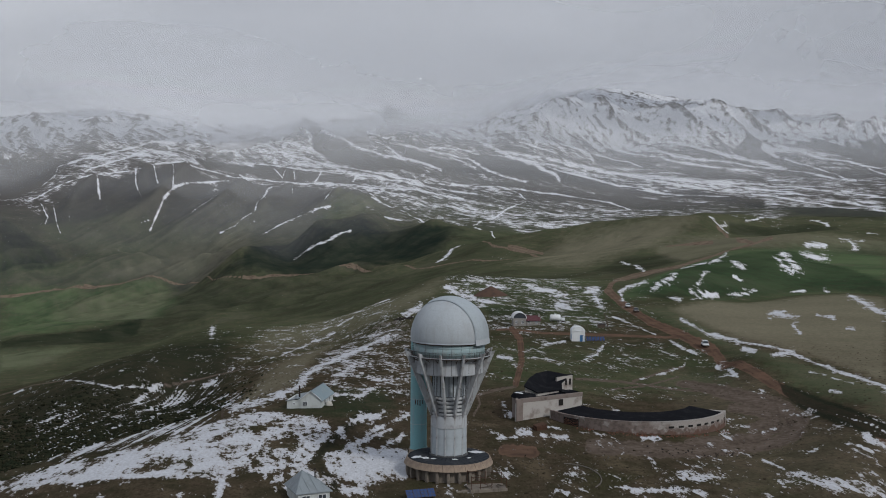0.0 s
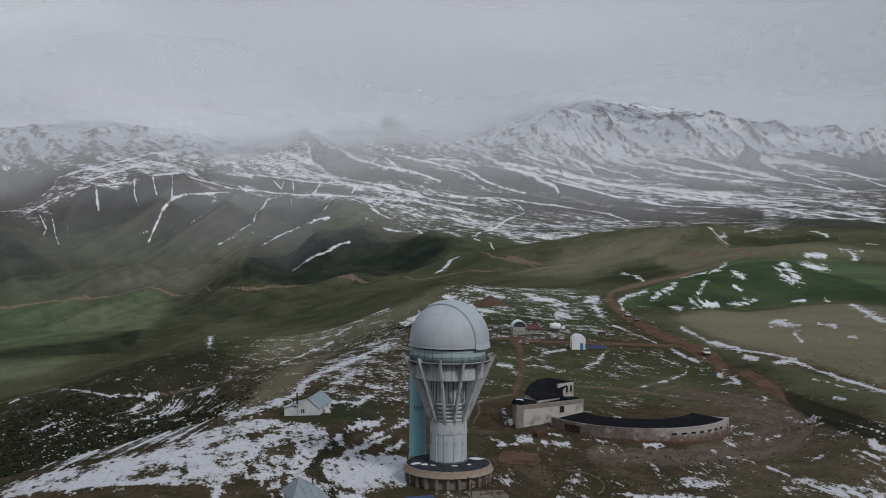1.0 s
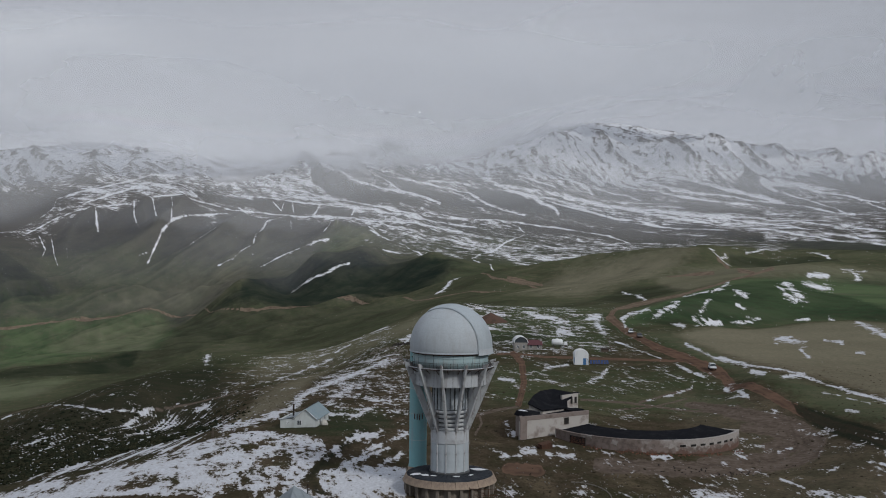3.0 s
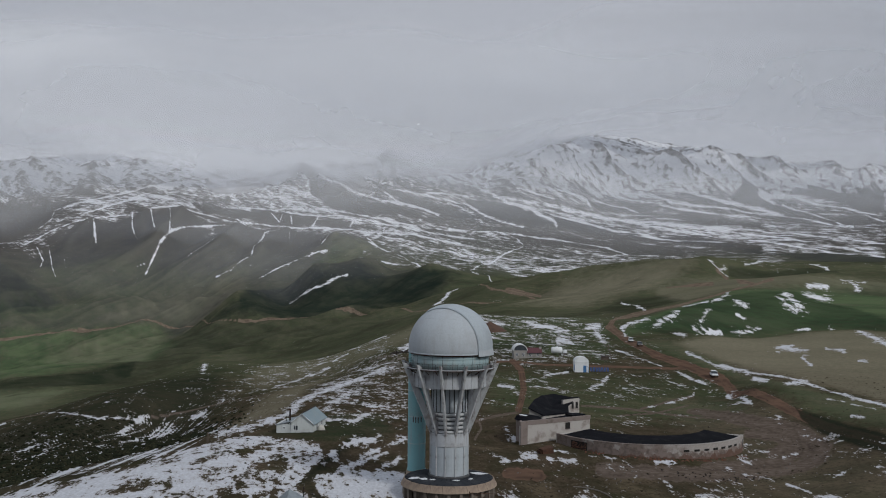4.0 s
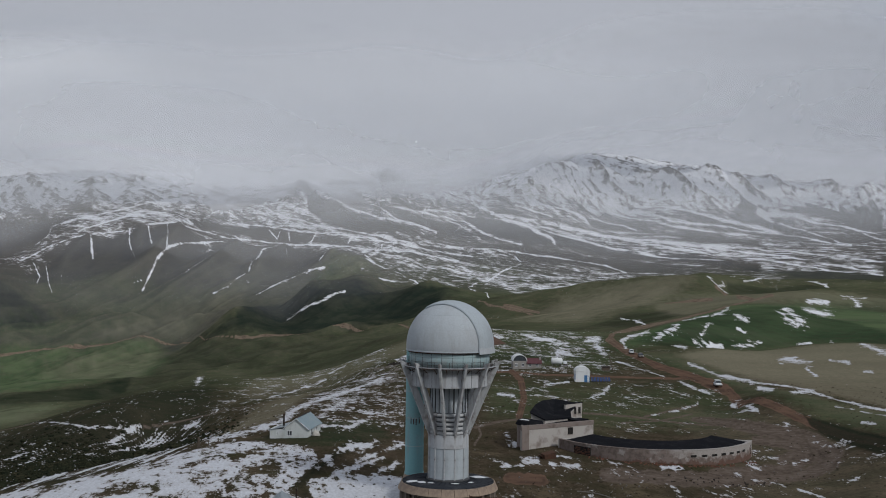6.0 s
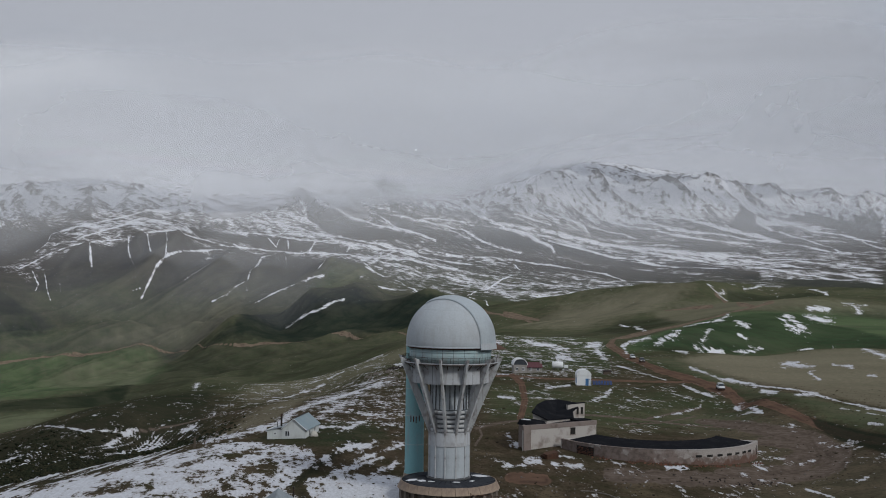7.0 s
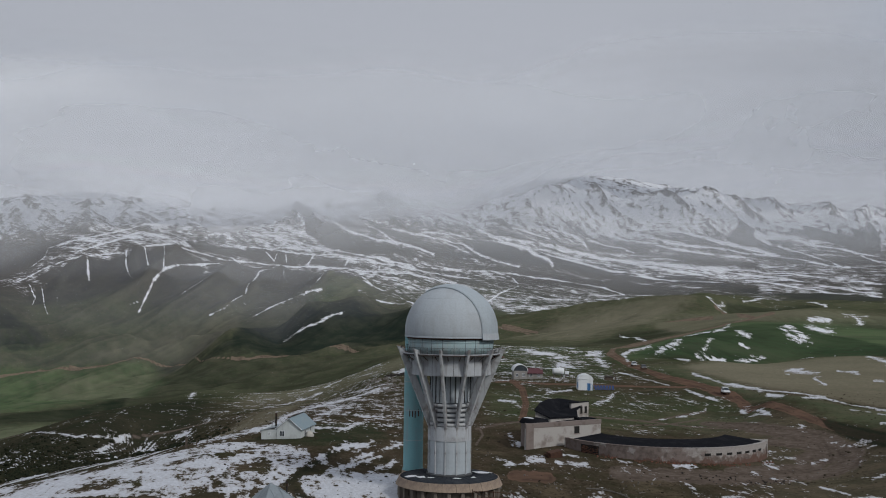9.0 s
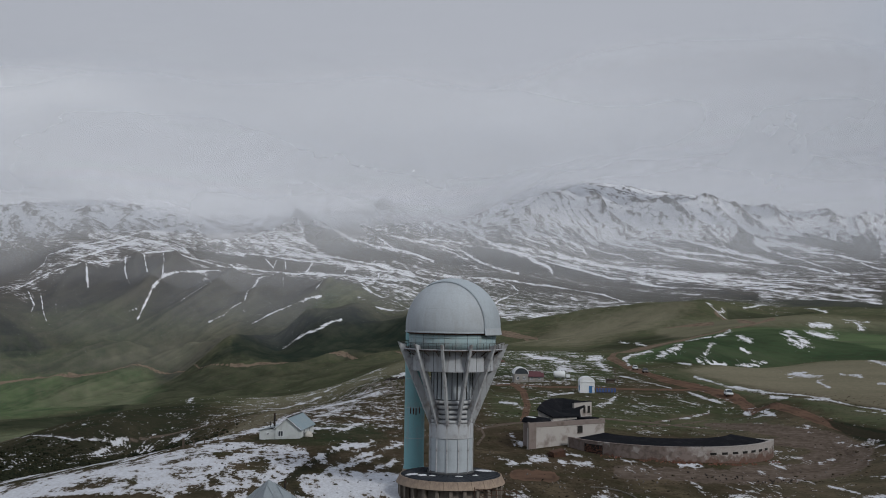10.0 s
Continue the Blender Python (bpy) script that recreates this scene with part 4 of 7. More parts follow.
def ground_cover(x, y, z):
    b, r = bearing(x, y)
    SPOT["bearing"], SPOT["log"] = b, np.log(np.maximum(r, 1))
    SPOT["wobble"] = fractal(b * 260, SPOT["log"] * 90, 3, 21)
    for key in ("snow", "green", "dark", "tan", "dirt", "grey", "rut"):
        FIELDS[key] = np.zeros(len(x))
    # old snow: thin on the knoll and the hills, thick towards the mountains
    FIELDS["snow"] += -0.34 - 0.13 * ramp(r, 420, 600) + 0.30 * ramp(r, 2600, 3200) + 0.20 * ramp(r, 3800, 4150)
    FIELDS["snow"] -= 0.45 * ramp(np.abs(b), 0.5, 0.7) * (1 - ramp(r, 2600, 3200))
    FIELDS["tan"] += 0.07 + 0.10 * ramp(r, 400, 700)
    FIELDS["green"] += 0.34 * ramp(r, 260, 600) * (1 - ramp(r, 2800, 3300))
    lay_old_snow()
    # narrow drifts in the runnels of the steep western slope
    FIELDS["runnel"] = np.zeros(len(x))
    stretch("runnel", 1.0, 3, 4.0, (-68.3, 11.8), (-91.4, 65.4), (-106.0, 117.7), (-96.5, 137.4), (-90.2, 168.8), (-75.8, 178.9), (-54.0, 108.8), (-46.6, 56.0),
            (-47.8, 38.5), (-51.6, 21.4), (-62.6, 17.1))
    k = np.nonzero(FIELDS["runnel"] > 0.01)[0]
    dash = 1.1 * value_noise(x[k] / 0.40 + y[k] / 60, y[k] / 40, 81) + 0.5 * value_noise(x[k] / 5, y[k] / 20, 82) + 0.5 * value_noise(x[k] / 15, y[k] / 45, 83)
    FIELDS["snow"][k] = FIELDS["snow"][k] * (1 - FIELDS["runnel"][k]) + FIELDS["runnel"][k] * (-0.12 + 0.85 * dash)
    del FIELDS["runnel"]
    lay_growth_and_shade()
    lay_tracks()
    lay_snow()
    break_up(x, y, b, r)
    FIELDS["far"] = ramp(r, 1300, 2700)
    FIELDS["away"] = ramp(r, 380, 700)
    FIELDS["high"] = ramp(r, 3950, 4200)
    return FIELDS


def ground_mat():
    s = Surface("steppe")
    far, high = s.attr("far"), s.attr("high")
    fine = s.noise(0.9, 5, 0.62)
    crumb = s.noise(2.4, 4, 0.65, (1.0, 2.2, 1.0), 8)
    drift_fine = s.noise(0.8, 5, 0.64, (1.0, 2.6, 1.0), 10)
    drift_patch = s.noise(0.17, 6, 0.64, (1.0, 2.6, 1.0), 14)
    patchy = s.noise(0.16, 6, 0.62)
    mid = s.noise(0.045, 6, 0.6)
    broad = s.noise(0.012, 5, 0.55)
    streak = s.noise(0.022, 6, 0.62, (9.0, 0.8, 1.0), -36)
    ribs = s.noise(0.014, 8, 0.66, (1.0, 2.2, 1.0), 14, 0.5)
    # growth
    col = s.mix(s.span(patchy, 0.38, 0.64), (0.068, 0.051, 0.035), (0.036, 0.032, 0.019))
    col = s.mix(s.span(s.noise(0.06, 5, 0.6), 0.50, 0.68, 0, 0.7), col, (0.030, 0.034, 0.014))
    col = s.mix(s.span(s.noise(0.11, 6, 0.66, (1.0, 1.8, 1.0), 30), 0.50, 0.68, 0, 0.75), col, (0.110, 0.087, 0.058))
    col = s.mix(s.span(fine, 0.50, 0.75, 0, 0.6), col, (0.020, 0.016, 0.012))
    close = s.calc("SUBTRACT", 1.0, s.attr("away"))
    col = s.mix(s.calc("MULTIPLY", close, s.span(crumb, 0.50, 0.66, 0, 0.65)), col, (0.017, 0.014, 0.009))
    col = s.mix(s.calc("MULTIPLY", close, s.span(crumb, 0.40, 0.28, 0, 0.55)), col, (0.150, 0.125, 0.095))
    green = s.calc("MULTIPLY", s.attr("green"), s.span(s.calc("ADD", s.calc("MULTIPLY", broad, 0.6), s.calc("MULTIPLY", patchy, 0.4)), 0.32, 0.60, 0.45, 1.0))
    col = s.mix(green, col, s.mix(s.span(broad, 0.35, 0.65), (0.038, 0.104, 0.042), (0.080, 0.136, 0.060)))
    col = s.mix(s.calc("MULTIPLY", s.attr("tan"), s.span(broad, 0.3, 0.7, 0.7, 1.0)), col, s.mix(s.span(fine, 0.3, 0.7), (0.240, 0.220, 0.160), (0.185, 0.170, 0.120)))
    # streaks of stretched noise, darker and lighter, over the distant hills
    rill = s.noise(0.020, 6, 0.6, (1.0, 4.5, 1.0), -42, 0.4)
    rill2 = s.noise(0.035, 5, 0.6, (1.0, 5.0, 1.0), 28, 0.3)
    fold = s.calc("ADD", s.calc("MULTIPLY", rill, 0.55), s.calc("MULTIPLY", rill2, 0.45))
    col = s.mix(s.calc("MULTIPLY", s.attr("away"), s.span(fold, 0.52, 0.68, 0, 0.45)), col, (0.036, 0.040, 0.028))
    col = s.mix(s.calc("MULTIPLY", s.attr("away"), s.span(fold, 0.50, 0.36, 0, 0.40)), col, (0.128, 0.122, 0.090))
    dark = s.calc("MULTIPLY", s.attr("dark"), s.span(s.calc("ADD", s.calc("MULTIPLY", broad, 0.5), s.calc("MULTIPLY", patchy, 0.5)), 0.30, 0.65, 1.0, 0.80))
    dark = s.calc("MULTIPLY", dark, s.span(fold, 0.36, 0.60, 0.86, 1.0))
    # also the painted hill and cloud shade; bluer far off, like haze
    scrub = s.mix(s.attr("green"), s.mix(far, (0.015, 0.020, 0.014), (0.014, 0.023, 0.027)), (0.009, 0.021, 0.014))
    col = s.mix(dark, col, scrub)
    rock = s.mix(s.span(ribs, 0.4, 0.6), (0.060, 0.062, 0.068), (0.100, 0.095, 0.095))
    # haze painted in: far ground blends to blue-grey with distance
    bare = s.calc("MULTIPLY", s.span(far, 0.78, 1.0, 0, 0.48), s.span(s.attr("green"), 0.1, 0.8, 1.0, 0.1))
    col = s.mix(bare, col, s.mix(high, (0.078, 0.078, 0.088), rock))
    # bare earth
    earth = s.mix(s.span(patchy, 0.35, 0.65), (0.150, 0.094, 0.068), (0.110, 0.072, 0.053))
    earth = s.mix(s.attr("away"), earth, s.mix(s.span(patchy, 0.35, 0.65), (0.200, 0.158, 0.120), (0.160, 0.120, 0.090)))
    worn_in = s.span(s.calc("ADD", s.attr("dirt"), s.calc("MULTIPLY", s.calc("SUBTRACT", fine, 0.5), 0.5)), 0.30, 0.62)
    col = s.mix(s.calc("MULTIPLY", worn_in, s.span(s.attr("dark"), 0.6, 1.0, 1.0, 0.06)), col, earth)
    old_earth = s.mix(s.span(fine, 0.35, 0.65), (0.150, 0.122, 0.102), (0.100, 0.079, 0.064))
    col = s.mix(s.span(s.calc("ADD", s.attr("grey"), s.calc("MULTIPLY", s.calc("SUBTRACT", patchy, 0.5), 1.0)), 0.15, 0.62, 0, 0.95), col, old_earth)
    col = s.mix(s.calc("MULTIPLY", s.attr("rut"), s.span(patchy, 0.35, 0.6, 0.10, 0.5)), col, (0.045, 0.032, 0.025))
    # snow
    near_n = s.calc("ADD", s.calc("MULTIPLY", s.calc("SUBTRACT", mid, 0.5), s.span(s.attr("away"), 0, 1, 0.4, 1.7)),
                    s.calc("ADD", s.calc("MULTIPLY", s.calc("SUBTRACT", drift_patch, 0.5), 2.0),
                           s.calc("ADD", s.calc("MULTIPLY", s.calc("SUBTRACT", drift_fine, 0.5), 1.7), s.calc("MULTIPLY", s.calc("SUBTRACT", crumb, 0.5), 1.1))))
    far_n = s.calc("ADD", s.calc("MULTIPLY", s.calc("SUBTRACT", streak, 0.5), 0.35), s.calc("MULTIPLY", s.calc("SUBTRACT", s.noise(0.10, 5, 0.70, (3.4, 0.8, 1.0), -38), 0.5), 1.9))
    high_n = s.calc("ADD", s.calc("MULTIPLY", s.calc("SUBTRACT", ribs, 0.5), 0.7), s.calc("MULTIPLY", s.calc("SUBTRACT", s.noise(0.045, 6, 0.7, (1.0, 2.5, 1.0), -24), 0.5), 1.4))
    ragged = s.calc("ADD", s.calc("MULTIPLY", near_n, s.calc("SUBTRACT", 1.0, far)),
                    s.calc("ADD", s.calc("MULTIPLY", far_n, s.calc("SUBTRACT", far, high)), s.calc("MULTIPLY", high_n, high)))
    lie = s.calc("ADD", s.attr("snow"), ragged)
    # far snow edges spread wider, a hazy look put into the colour
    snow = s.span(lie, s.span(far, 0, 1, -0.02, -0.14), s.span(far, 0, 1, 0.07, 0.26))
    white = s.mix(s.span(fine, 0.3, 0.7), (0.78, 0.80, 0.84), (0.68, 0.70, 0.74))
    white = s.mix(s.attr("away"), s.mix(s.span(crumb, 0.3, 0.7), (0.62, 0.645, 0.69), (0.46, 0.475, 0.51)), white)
    white = s.mix(s.span(lie, 0.04, 0.22), s.mix(0.5, white, (0.26, 0.22, 0.18)), white)
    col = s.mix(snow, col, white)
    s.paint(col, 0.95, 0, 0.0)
    s.bump(s.calc("ADD", fine, s.calc("MULTIPLY", snow, 0.6)), 0.15, 0.5)
    return s.mat

# ---------------------------------------------------------------- the ground: one sheet to the horizon
def ground_rings():
    near = [0.5, 15, 30, 45, 60, 75, 90, 105, 118]
    return np.array(near + list(np.exp(np.linspace(math.log(128), math.log(2400), 440))) + list(np.exp(np.linspace(math.log(2400), math.log(4960), 300)))[1:])


def ground_bearings():
    dense = np.radians(np.linspace(-24.6, 24.6, 1480))
    rest = np.radians(np.linspace(24.6, 335.4, 84))[1:-1]
    return np.concatenate([dense, rest])


def sheet():
    rr, bb = ground_rings(), ground_bearings()
    r, b = np.meshgrid(rr, bb, indexing="ij")
    x, y = HUB[0] + np.sin(b) * r, HUB[1] + np.cos(b) * r
    z = height(x, y)
    n, m = r.shape
    i = np.arange(n - 1)[:, None] * m + np.arange(m)[None]
    j = np.arange(n - 1)[:, None] * m + (np.arange(m)[None] + 1) % m
    quads = np.stack([i, j, j + m, i + m], -1).reshape(-1, 4)[:, ::-1]
    me = bpy.data.meshes.new("ground")
    me.vertices.add(n * m)
    me.vertices.foreach_set("co", np.stack([x, y, z], -1).astype(np.float32).ravel())
    me.loops.add(quads.size)
    me.loops.foreach_set("vertex_index", quads.astype(np.int32).ravel())
    me.polygons.add(len(quads))
    me.polygons.foreach_set("loop_start", np.arange(0, quads.size, 4, dtype=np.int32))
    me.polygons.foreach_set("use_smooth", np.ones(len(quads), bool))
    me.update(calc_edges=True)
    for key, value in ground_cover(x.ravel(), y.ravel(), z.ravel()).items():
        me.attributes.new(key, "FLOAT", "POINT").data.foreach_set("value", value.astype(np.float32))
    return me


ground = tagged(new("ground", sheet()), "rolling brown and green steppe hills with patches of old snow", "ground", kind="structure")
ground.data.materials.append(ground_mat())

# ---------------------------------------------------------------- building blocks
IDENT = Matrix.Identity(4)


def part(name, bm, material, parent, label="", smooth=False):
    """One mesh object under a thing or a part."""
    me = bpy.data.meshes.new(name)
    if smooth:
        for f in bm.faces:
            f.smooth = True
    bm.to_mesh(me)
    bm.free()
    me.materials.append(material)
    ob = new(name, me)
    ob.parent = parent
    if label:
        ob["label"] = label
    return ob


def again(ob, m):
    """The same part once more, at another place under its parent."""
    c = ob.copy()
    scene.collection.objects.link(c)
    c.matrix_basis = m
    return c


def thing(name, m, label, category, group="", kind=""):
    ob = new(name)
    ob.empty_display_size = 0.3
    ob.matrix_basis = m
    return tagged(ob, label, category, group, kind)


def box(sx, sy, sz, m=IDENT, bevel=0.0, bm=None):
    """A box standing on its origin."""
    bm = bm or bmesh.new()
    made = bmesh.ops.create_cube(bm, size=1, matrix=m @ Matrix.Translation((0, 0, sz / 2)) @ Matrix.Diagonal((sx, sy, sz, 1)))
    if bevel:
        edges = list({e for v in made["verts"] for e in v.link_edges})
        bmesh.ops.bevel(bm, geom=edges, offset=bevel, segments=1, affect="EDGES")
    return bm


def cyl(r1, r2, h, m=IDENT, n=16, bm=None, caps=True):
    bm = bm or bmesh.new()
    bmesh.ops.create_cone(bm, cap_ends=caps, segments=n, radius1=r1, radius2=r2, depth=h, matrix=m @ Matrix.Translation((0, 0, h / 2)))
    return bm


def lathe(profile, n=48, a0=0.0, a1=360.0, bm=None, loop=False):
    """A profile of (radius, height) turned round z; loop closes the profile into a solid ring."""
    bm = bm or bmesh.new()
    full = abs(a1 - a0) >= 359.9
    cols = []
    steps = n if full else n + 1
    for k in range(steps):
        a = radians(a0 + (a1 - a0) * k / n)
        cols.append([bm.verts.new((r * math.cos(a), r * math.sin(a), z)) for r, z in profile])
    p = len(profile)
    for k in range(n):
        c, d = cols[k], cols[(k + 1) % steps]
        for i in range(p if loop else p - 1):
            j = (i + 1) % p
            bm.faces.new((c[i], d[i], d[j], c[j]))
    if loop and not full:
        bm.faces.new(cols[0])
        bm.faces.new(cols[-1][::-1])
    bmesh.ops.recalc_face_normals(bm, faces=bm.faces)
    return bm


def slab(outline, z0, z1, bm=None):
    """A plate with any outline."""
    bm = bm or bmesh.new()
    lo = [bm.verts.new((x, y, z0)) for x, y in outline]
    hi = [bm.verts.new((x, y, z1)) for x, y in outline]
    n = len(outline)
    bm.faces.new(hi)
    bm.faces.new(lo[::-1])
    for i in range(n):
        bm.faces.new((lo[i], lo[(i + 1) % n], hi[(i + 1) % n], hi[i]))
    bmesh.ops.recalc_face_normals(bm, faces=bm.faces)
    return bm


def tube(points, r, n=8, bm=None):
    """Straight pipes from point to point."""
    bm = bm or bmesh.new()
    for a, b in zip(points[:-1], points[1:]):
        a, b = Vector(a), Vector(b)
        d = b - a
        m = Matrix.Translation(a) @ d.to_track_quat("Z", "Y").to_matrix().to_4x4()
        bmesh.ops.create_cone(bm, cap_ends=True, segments=n, radius1=r, radius2=r, depth=d.length, matrix=m @ Matrix.Translation((0, 0, d.length / 2)))
    return bm


def ground_z(x, y):
    return float(height(np.array([float(x)]), np.array([float(y)]))[0])


# ---------------------------------------------------------------- paints
M_CONCRETE = worn("weathered_pale_concrete", (0.46, 0.49, 0.52), (0.22, 0.205, 0.20), 0.5, 0.85, 0, 0.7)
M_CONCRETE_RUST = worn("rust_streaked_concrete", (0.47, 0.495, 0.515), (0.17, 0.145, 0.135), 0.8, 0.85, 0, 0.8)
M_CORE = worn("grey_cladding", (0.43, 0.48, 0.515), (0.26, 0.285, 0.305), 0.4, 0.6, 0, 0.5)
# core cladding darkened to hold the shade between the fins
M_CORESHADE = worn("shaded_grey_cladding", (0.17, 0.185, 0.20), (0.10, 0.105, 0.11), 0.6, 0.75)
M_SEAM = worn("dark_seam", (0.085, 0.09, 0.095), (0.05, 0.045, 0.04), 1.0, 0.8)
M_DOME = worn("dull_silver_dome_sheet", (0.43, 0.475, 0.51), (0.36, 0.375, 0.39), 0.25, 0.62, 0.0, 0.5)
M_SHUTTER = worn("dull_silver_shutter_sheet", (0.40, 0.455, 0.495), (0.32, 0.355, 0.38), 0.3, 0.60, 0.0, 0.5)
M_TEAL = worn("faded_turquoise_paint", (0.215, 0.43, 0.46), (0.28, 0.35, 0.37), 0.35, 0.6, 0, 0.6)
M_TEAL_PALE = worn("chalky_turquoise_paint", (0.34, 0.46, 0.485), (0.36, 0.37, 0.36), 0.4, 0.65, 0, 0.7)
M_BITUMEN = worn("black_bitumen_roofing", (0.012, 0.013, 0.016), (0.032, 0.032, 0.035), 0.5, 0.95, 0, 0.5, False, 0.02, 0.02)
M_FELT = worn("weathered_grey_felt", (0.036, 0.041, 0.049), (0.075, 0.078, 0.085), 0.5, 0.9, 0, 0.6, False, 0.02, 0.05)
M_TANPANEL = worn("tan_stone_panel", (0.33, 0.262, 0.205), (0.15, 0.115, 0.095), 0.9, 0.9, 0, 0.7)
M_OLDWALL = worn("stained_old_render", (0.22, 0.195, 0.165), (0.10, 0.085, 0.075), 0.8, 0.9, 0, 0.8)
M_RUST = worn("rusty_steel", (0.095, 0.052, 0.036), (0.05, 0.035, 0.03), 2.0, 0.85, 0.2, 0.7)
M_STEEL = worn("grimy_dark_steel", (0.075, 0.07, 0.068), (0.10, 0.055, 0.04), 2.0, 0.7, 0.4, 0.7)


def snow_paint():
    s = Surface("old_snow")
    n = s.noise(2.5, 5, 0.6)
    s.paint(s.mix(s.span(n, 0.3, 0.7), (0.72, 0.75, 0.80), (0.60, 0.61, 0.64)), 0.6, 0, 0.2)
    s.bump(n, 0.06)
    return s.mat


M_SNOW = snow_paint()

# ---------------------------------------------------------------- the observatory tower
tower = thing("observatory_tower", pose(0, 0, -0.15), "pale concrete observatory tower with silver dome on flaring fins", "observatory")
GROUND_LOW = -1.7
FIN_AT = -101.0

# round base: recessed wall, piers, slanting stone panels, black roof
part("base_wall", lathe([(5.9, GROUND_LOW), (5.9, 1.15)], 60), M_OLDWALL, tower, "stained brown wall behind the piers")
part("base_footing", lathe([(6.9, GROUND_LOW), (6.9, -0.85), (5.8, -0.85)], 60), M_OLDWALL, tower)
pier = part("pier", box(0.42, 0.62, 2.35, pose(0, -6.3, -1.2), 0.03), M_OLDWALL, tower)
for k in range(1, 24):
    again(pier, pose(0, 0, 0, 0, 0, 15 * k))
panel = None
for k in range(24):
    if panel is None:
        bm = lathe([(6.88, 1.10), (6.42, 2.05), (6.30, 2.05), (6.74, 1.07)], 3, -97.3, -82.7, loop=True)
        panel = part("stone_panel", bm, M_TANPANEL, tower, "weathered tan stone panel")
    else:
        c = again(panel, pose(0, 0, 0.012 * math.sin(k * 2.3), 0, 0, 15 * k))
part("soffit", lathe([(5.85, 1.11), (6.72, 1.11)], 60), M_SEAM, tower)
part("base_roof", lathe([(6.32, 1.98), (6.30, 2.06), (5.2, 2.20), (2.6, 2.36)], 72), M_FELT, tower, "dark grey felt roof skirt round the shaft", True)
for k in range(36):
    seam_bm = tube([(3.0 * math.cos(radians(10 * k + 4)), 3.0 * math.sin(radians(10 * k + 4)), 2.345), (6.25 * math.cos(radians(10 * k + 4)), 6.25 * math.sin(radians(10 * k + 4)), 2.08)], 0.035, 4)
    part("roof_seam", seam_bm, M_BITUMEN, tower)

# shaft
part("shaft", lathe([(2.62, 2.2), (2.62, 6.75)], 72), M_CORE, tower, "grey clad lower shaft", True)
stave = part("shaft_panel", lathe([(2.60, 2.45), (2.72, 2.50), (2.72, 6.68), (2.60, 6.72)], 6, -103.6, -76.4), M_CORE, tower)
stave.matrix_basis = pose(0, 0, 0, 0, 0, FIN_AT + 105)
for k in range(1, 12):
    again(stave, pose(0, 0, 0, 0, 0, FIN_AT + 105 + 30 * k))
part("shaft_foot", lathe([(2.95, 2.30), (2.98, 2.48), (2.7, 2.62)], 72), M_SEAM, tower, "dark flashing at the foot")
part("collar", lathe([(2.66, 6.72), (2.80, 6.74), (2.80, 8.55), (2.66, 8.58)], 72), M_CONCRETE, tower, "pale plain concrete collar")
# shade of the recess is put into this core's grey
part("core", lathe([(2.45, 8.5), (2.45, 15.6)], 72), M_CORESHADE, tower, "inner core behind panels and slats, dark grey for shade", True)
core_panel = part("core_panel", lathe([(2.44, 11.55), (2.60, 11.6), (2.60, 15.5), (2.44, 15.55)], 4, -103, -77.5), M_CORE, tower)
for k in range(1, 13):
    again(core_panel, pose(0, 0, 0, 0, 0, 30 * k)) if k < 12 else None
half_panel = part("core_batten", box(0.10, 0.12, 3.9, pose(0, -2.60, 11.6)), M_SEAM, tower)
for k in range(1, 24):
    again(half_panel, pose(0, 0, 0, 0, 0, 15 * k))
for k in range(5):
    z = 8.62 + 0.60 * k
    part("louvre", lathe([(2.45, z), (2.74, z + 0.02), (2.74, z + 0.36), (2.45, z + 0.42)], 72), M_CONCRETE_RUST, tower, "grimy horizontal concrete slat", True)

# twelve flaring fins
bm = bmesh.new()
outer = [(2.80, 6.9), (2.80, 8.2), (5.05, 13.6), (7.15, 18.60)]
inner = [(2.45, 6.9), (2.45, 9.4), (4.05, 13.6), (6.25, 18.35)]
for side in (-1, 1):
    for (a, za), (b, zb), (c, zc), (d, zd) in zip(outer[:-1], outer[1:], inner[1:], inner[:-1]):
        v = [bm.verts.new((r, side * 0.16, z)) for r, z in ((a, za), (b, zb), (c, zc), (d, zd))]
        bm.faces.new(v)
ring = outer + inner[::-1]
for i in range(len(ring)):
    (a, za), (b, zb) = ring[i], ring[(i + 1) % len(ring)]
    bm.faces.new([bm.verts.new(p) for p in ((a, -0.16, za), (b, -0.16, zb), (b, 0.16, zb), (a, 0.16, za))])
bmesh.ops.remove_doubles(bm, verts=bm.verts, dist=1e-4)
bmesh.ops.recalc_face_normals(bm, faces=bm.faces)
bmesh.ops.bevel(bm, geom=[e for e in bm.edges if e.is_manifold and e.calc_face_angle(0) > 1.0], offset=0.03, segments=1, affect="EDGES")
fin = part("fin", bm, M_CONCRETE_RUST, tower, "rust-streaked flaring concrete fin")
fin.matrix_basis = pose(0, 0, 0, 0, 0, FIN_AT)
for k in range(1, 12):
    again(fin, pose(0, 0, 0, 0, 0, FIN_AT + 30 * k))
rib = part("shaft_rib", box(0.16, 0.12, 4.3, pose(0, -2.78, 2.5)), M_CONCRETE_RUST, tower)
rib.matrix_basis = pose(0, 0, 0, 0, 0, FIN_AT + 90)
for k in range(1, 12):
    again(rib, pose(0, 0, 0, 0, 0, FIN_AT + 90 + 30 * k))

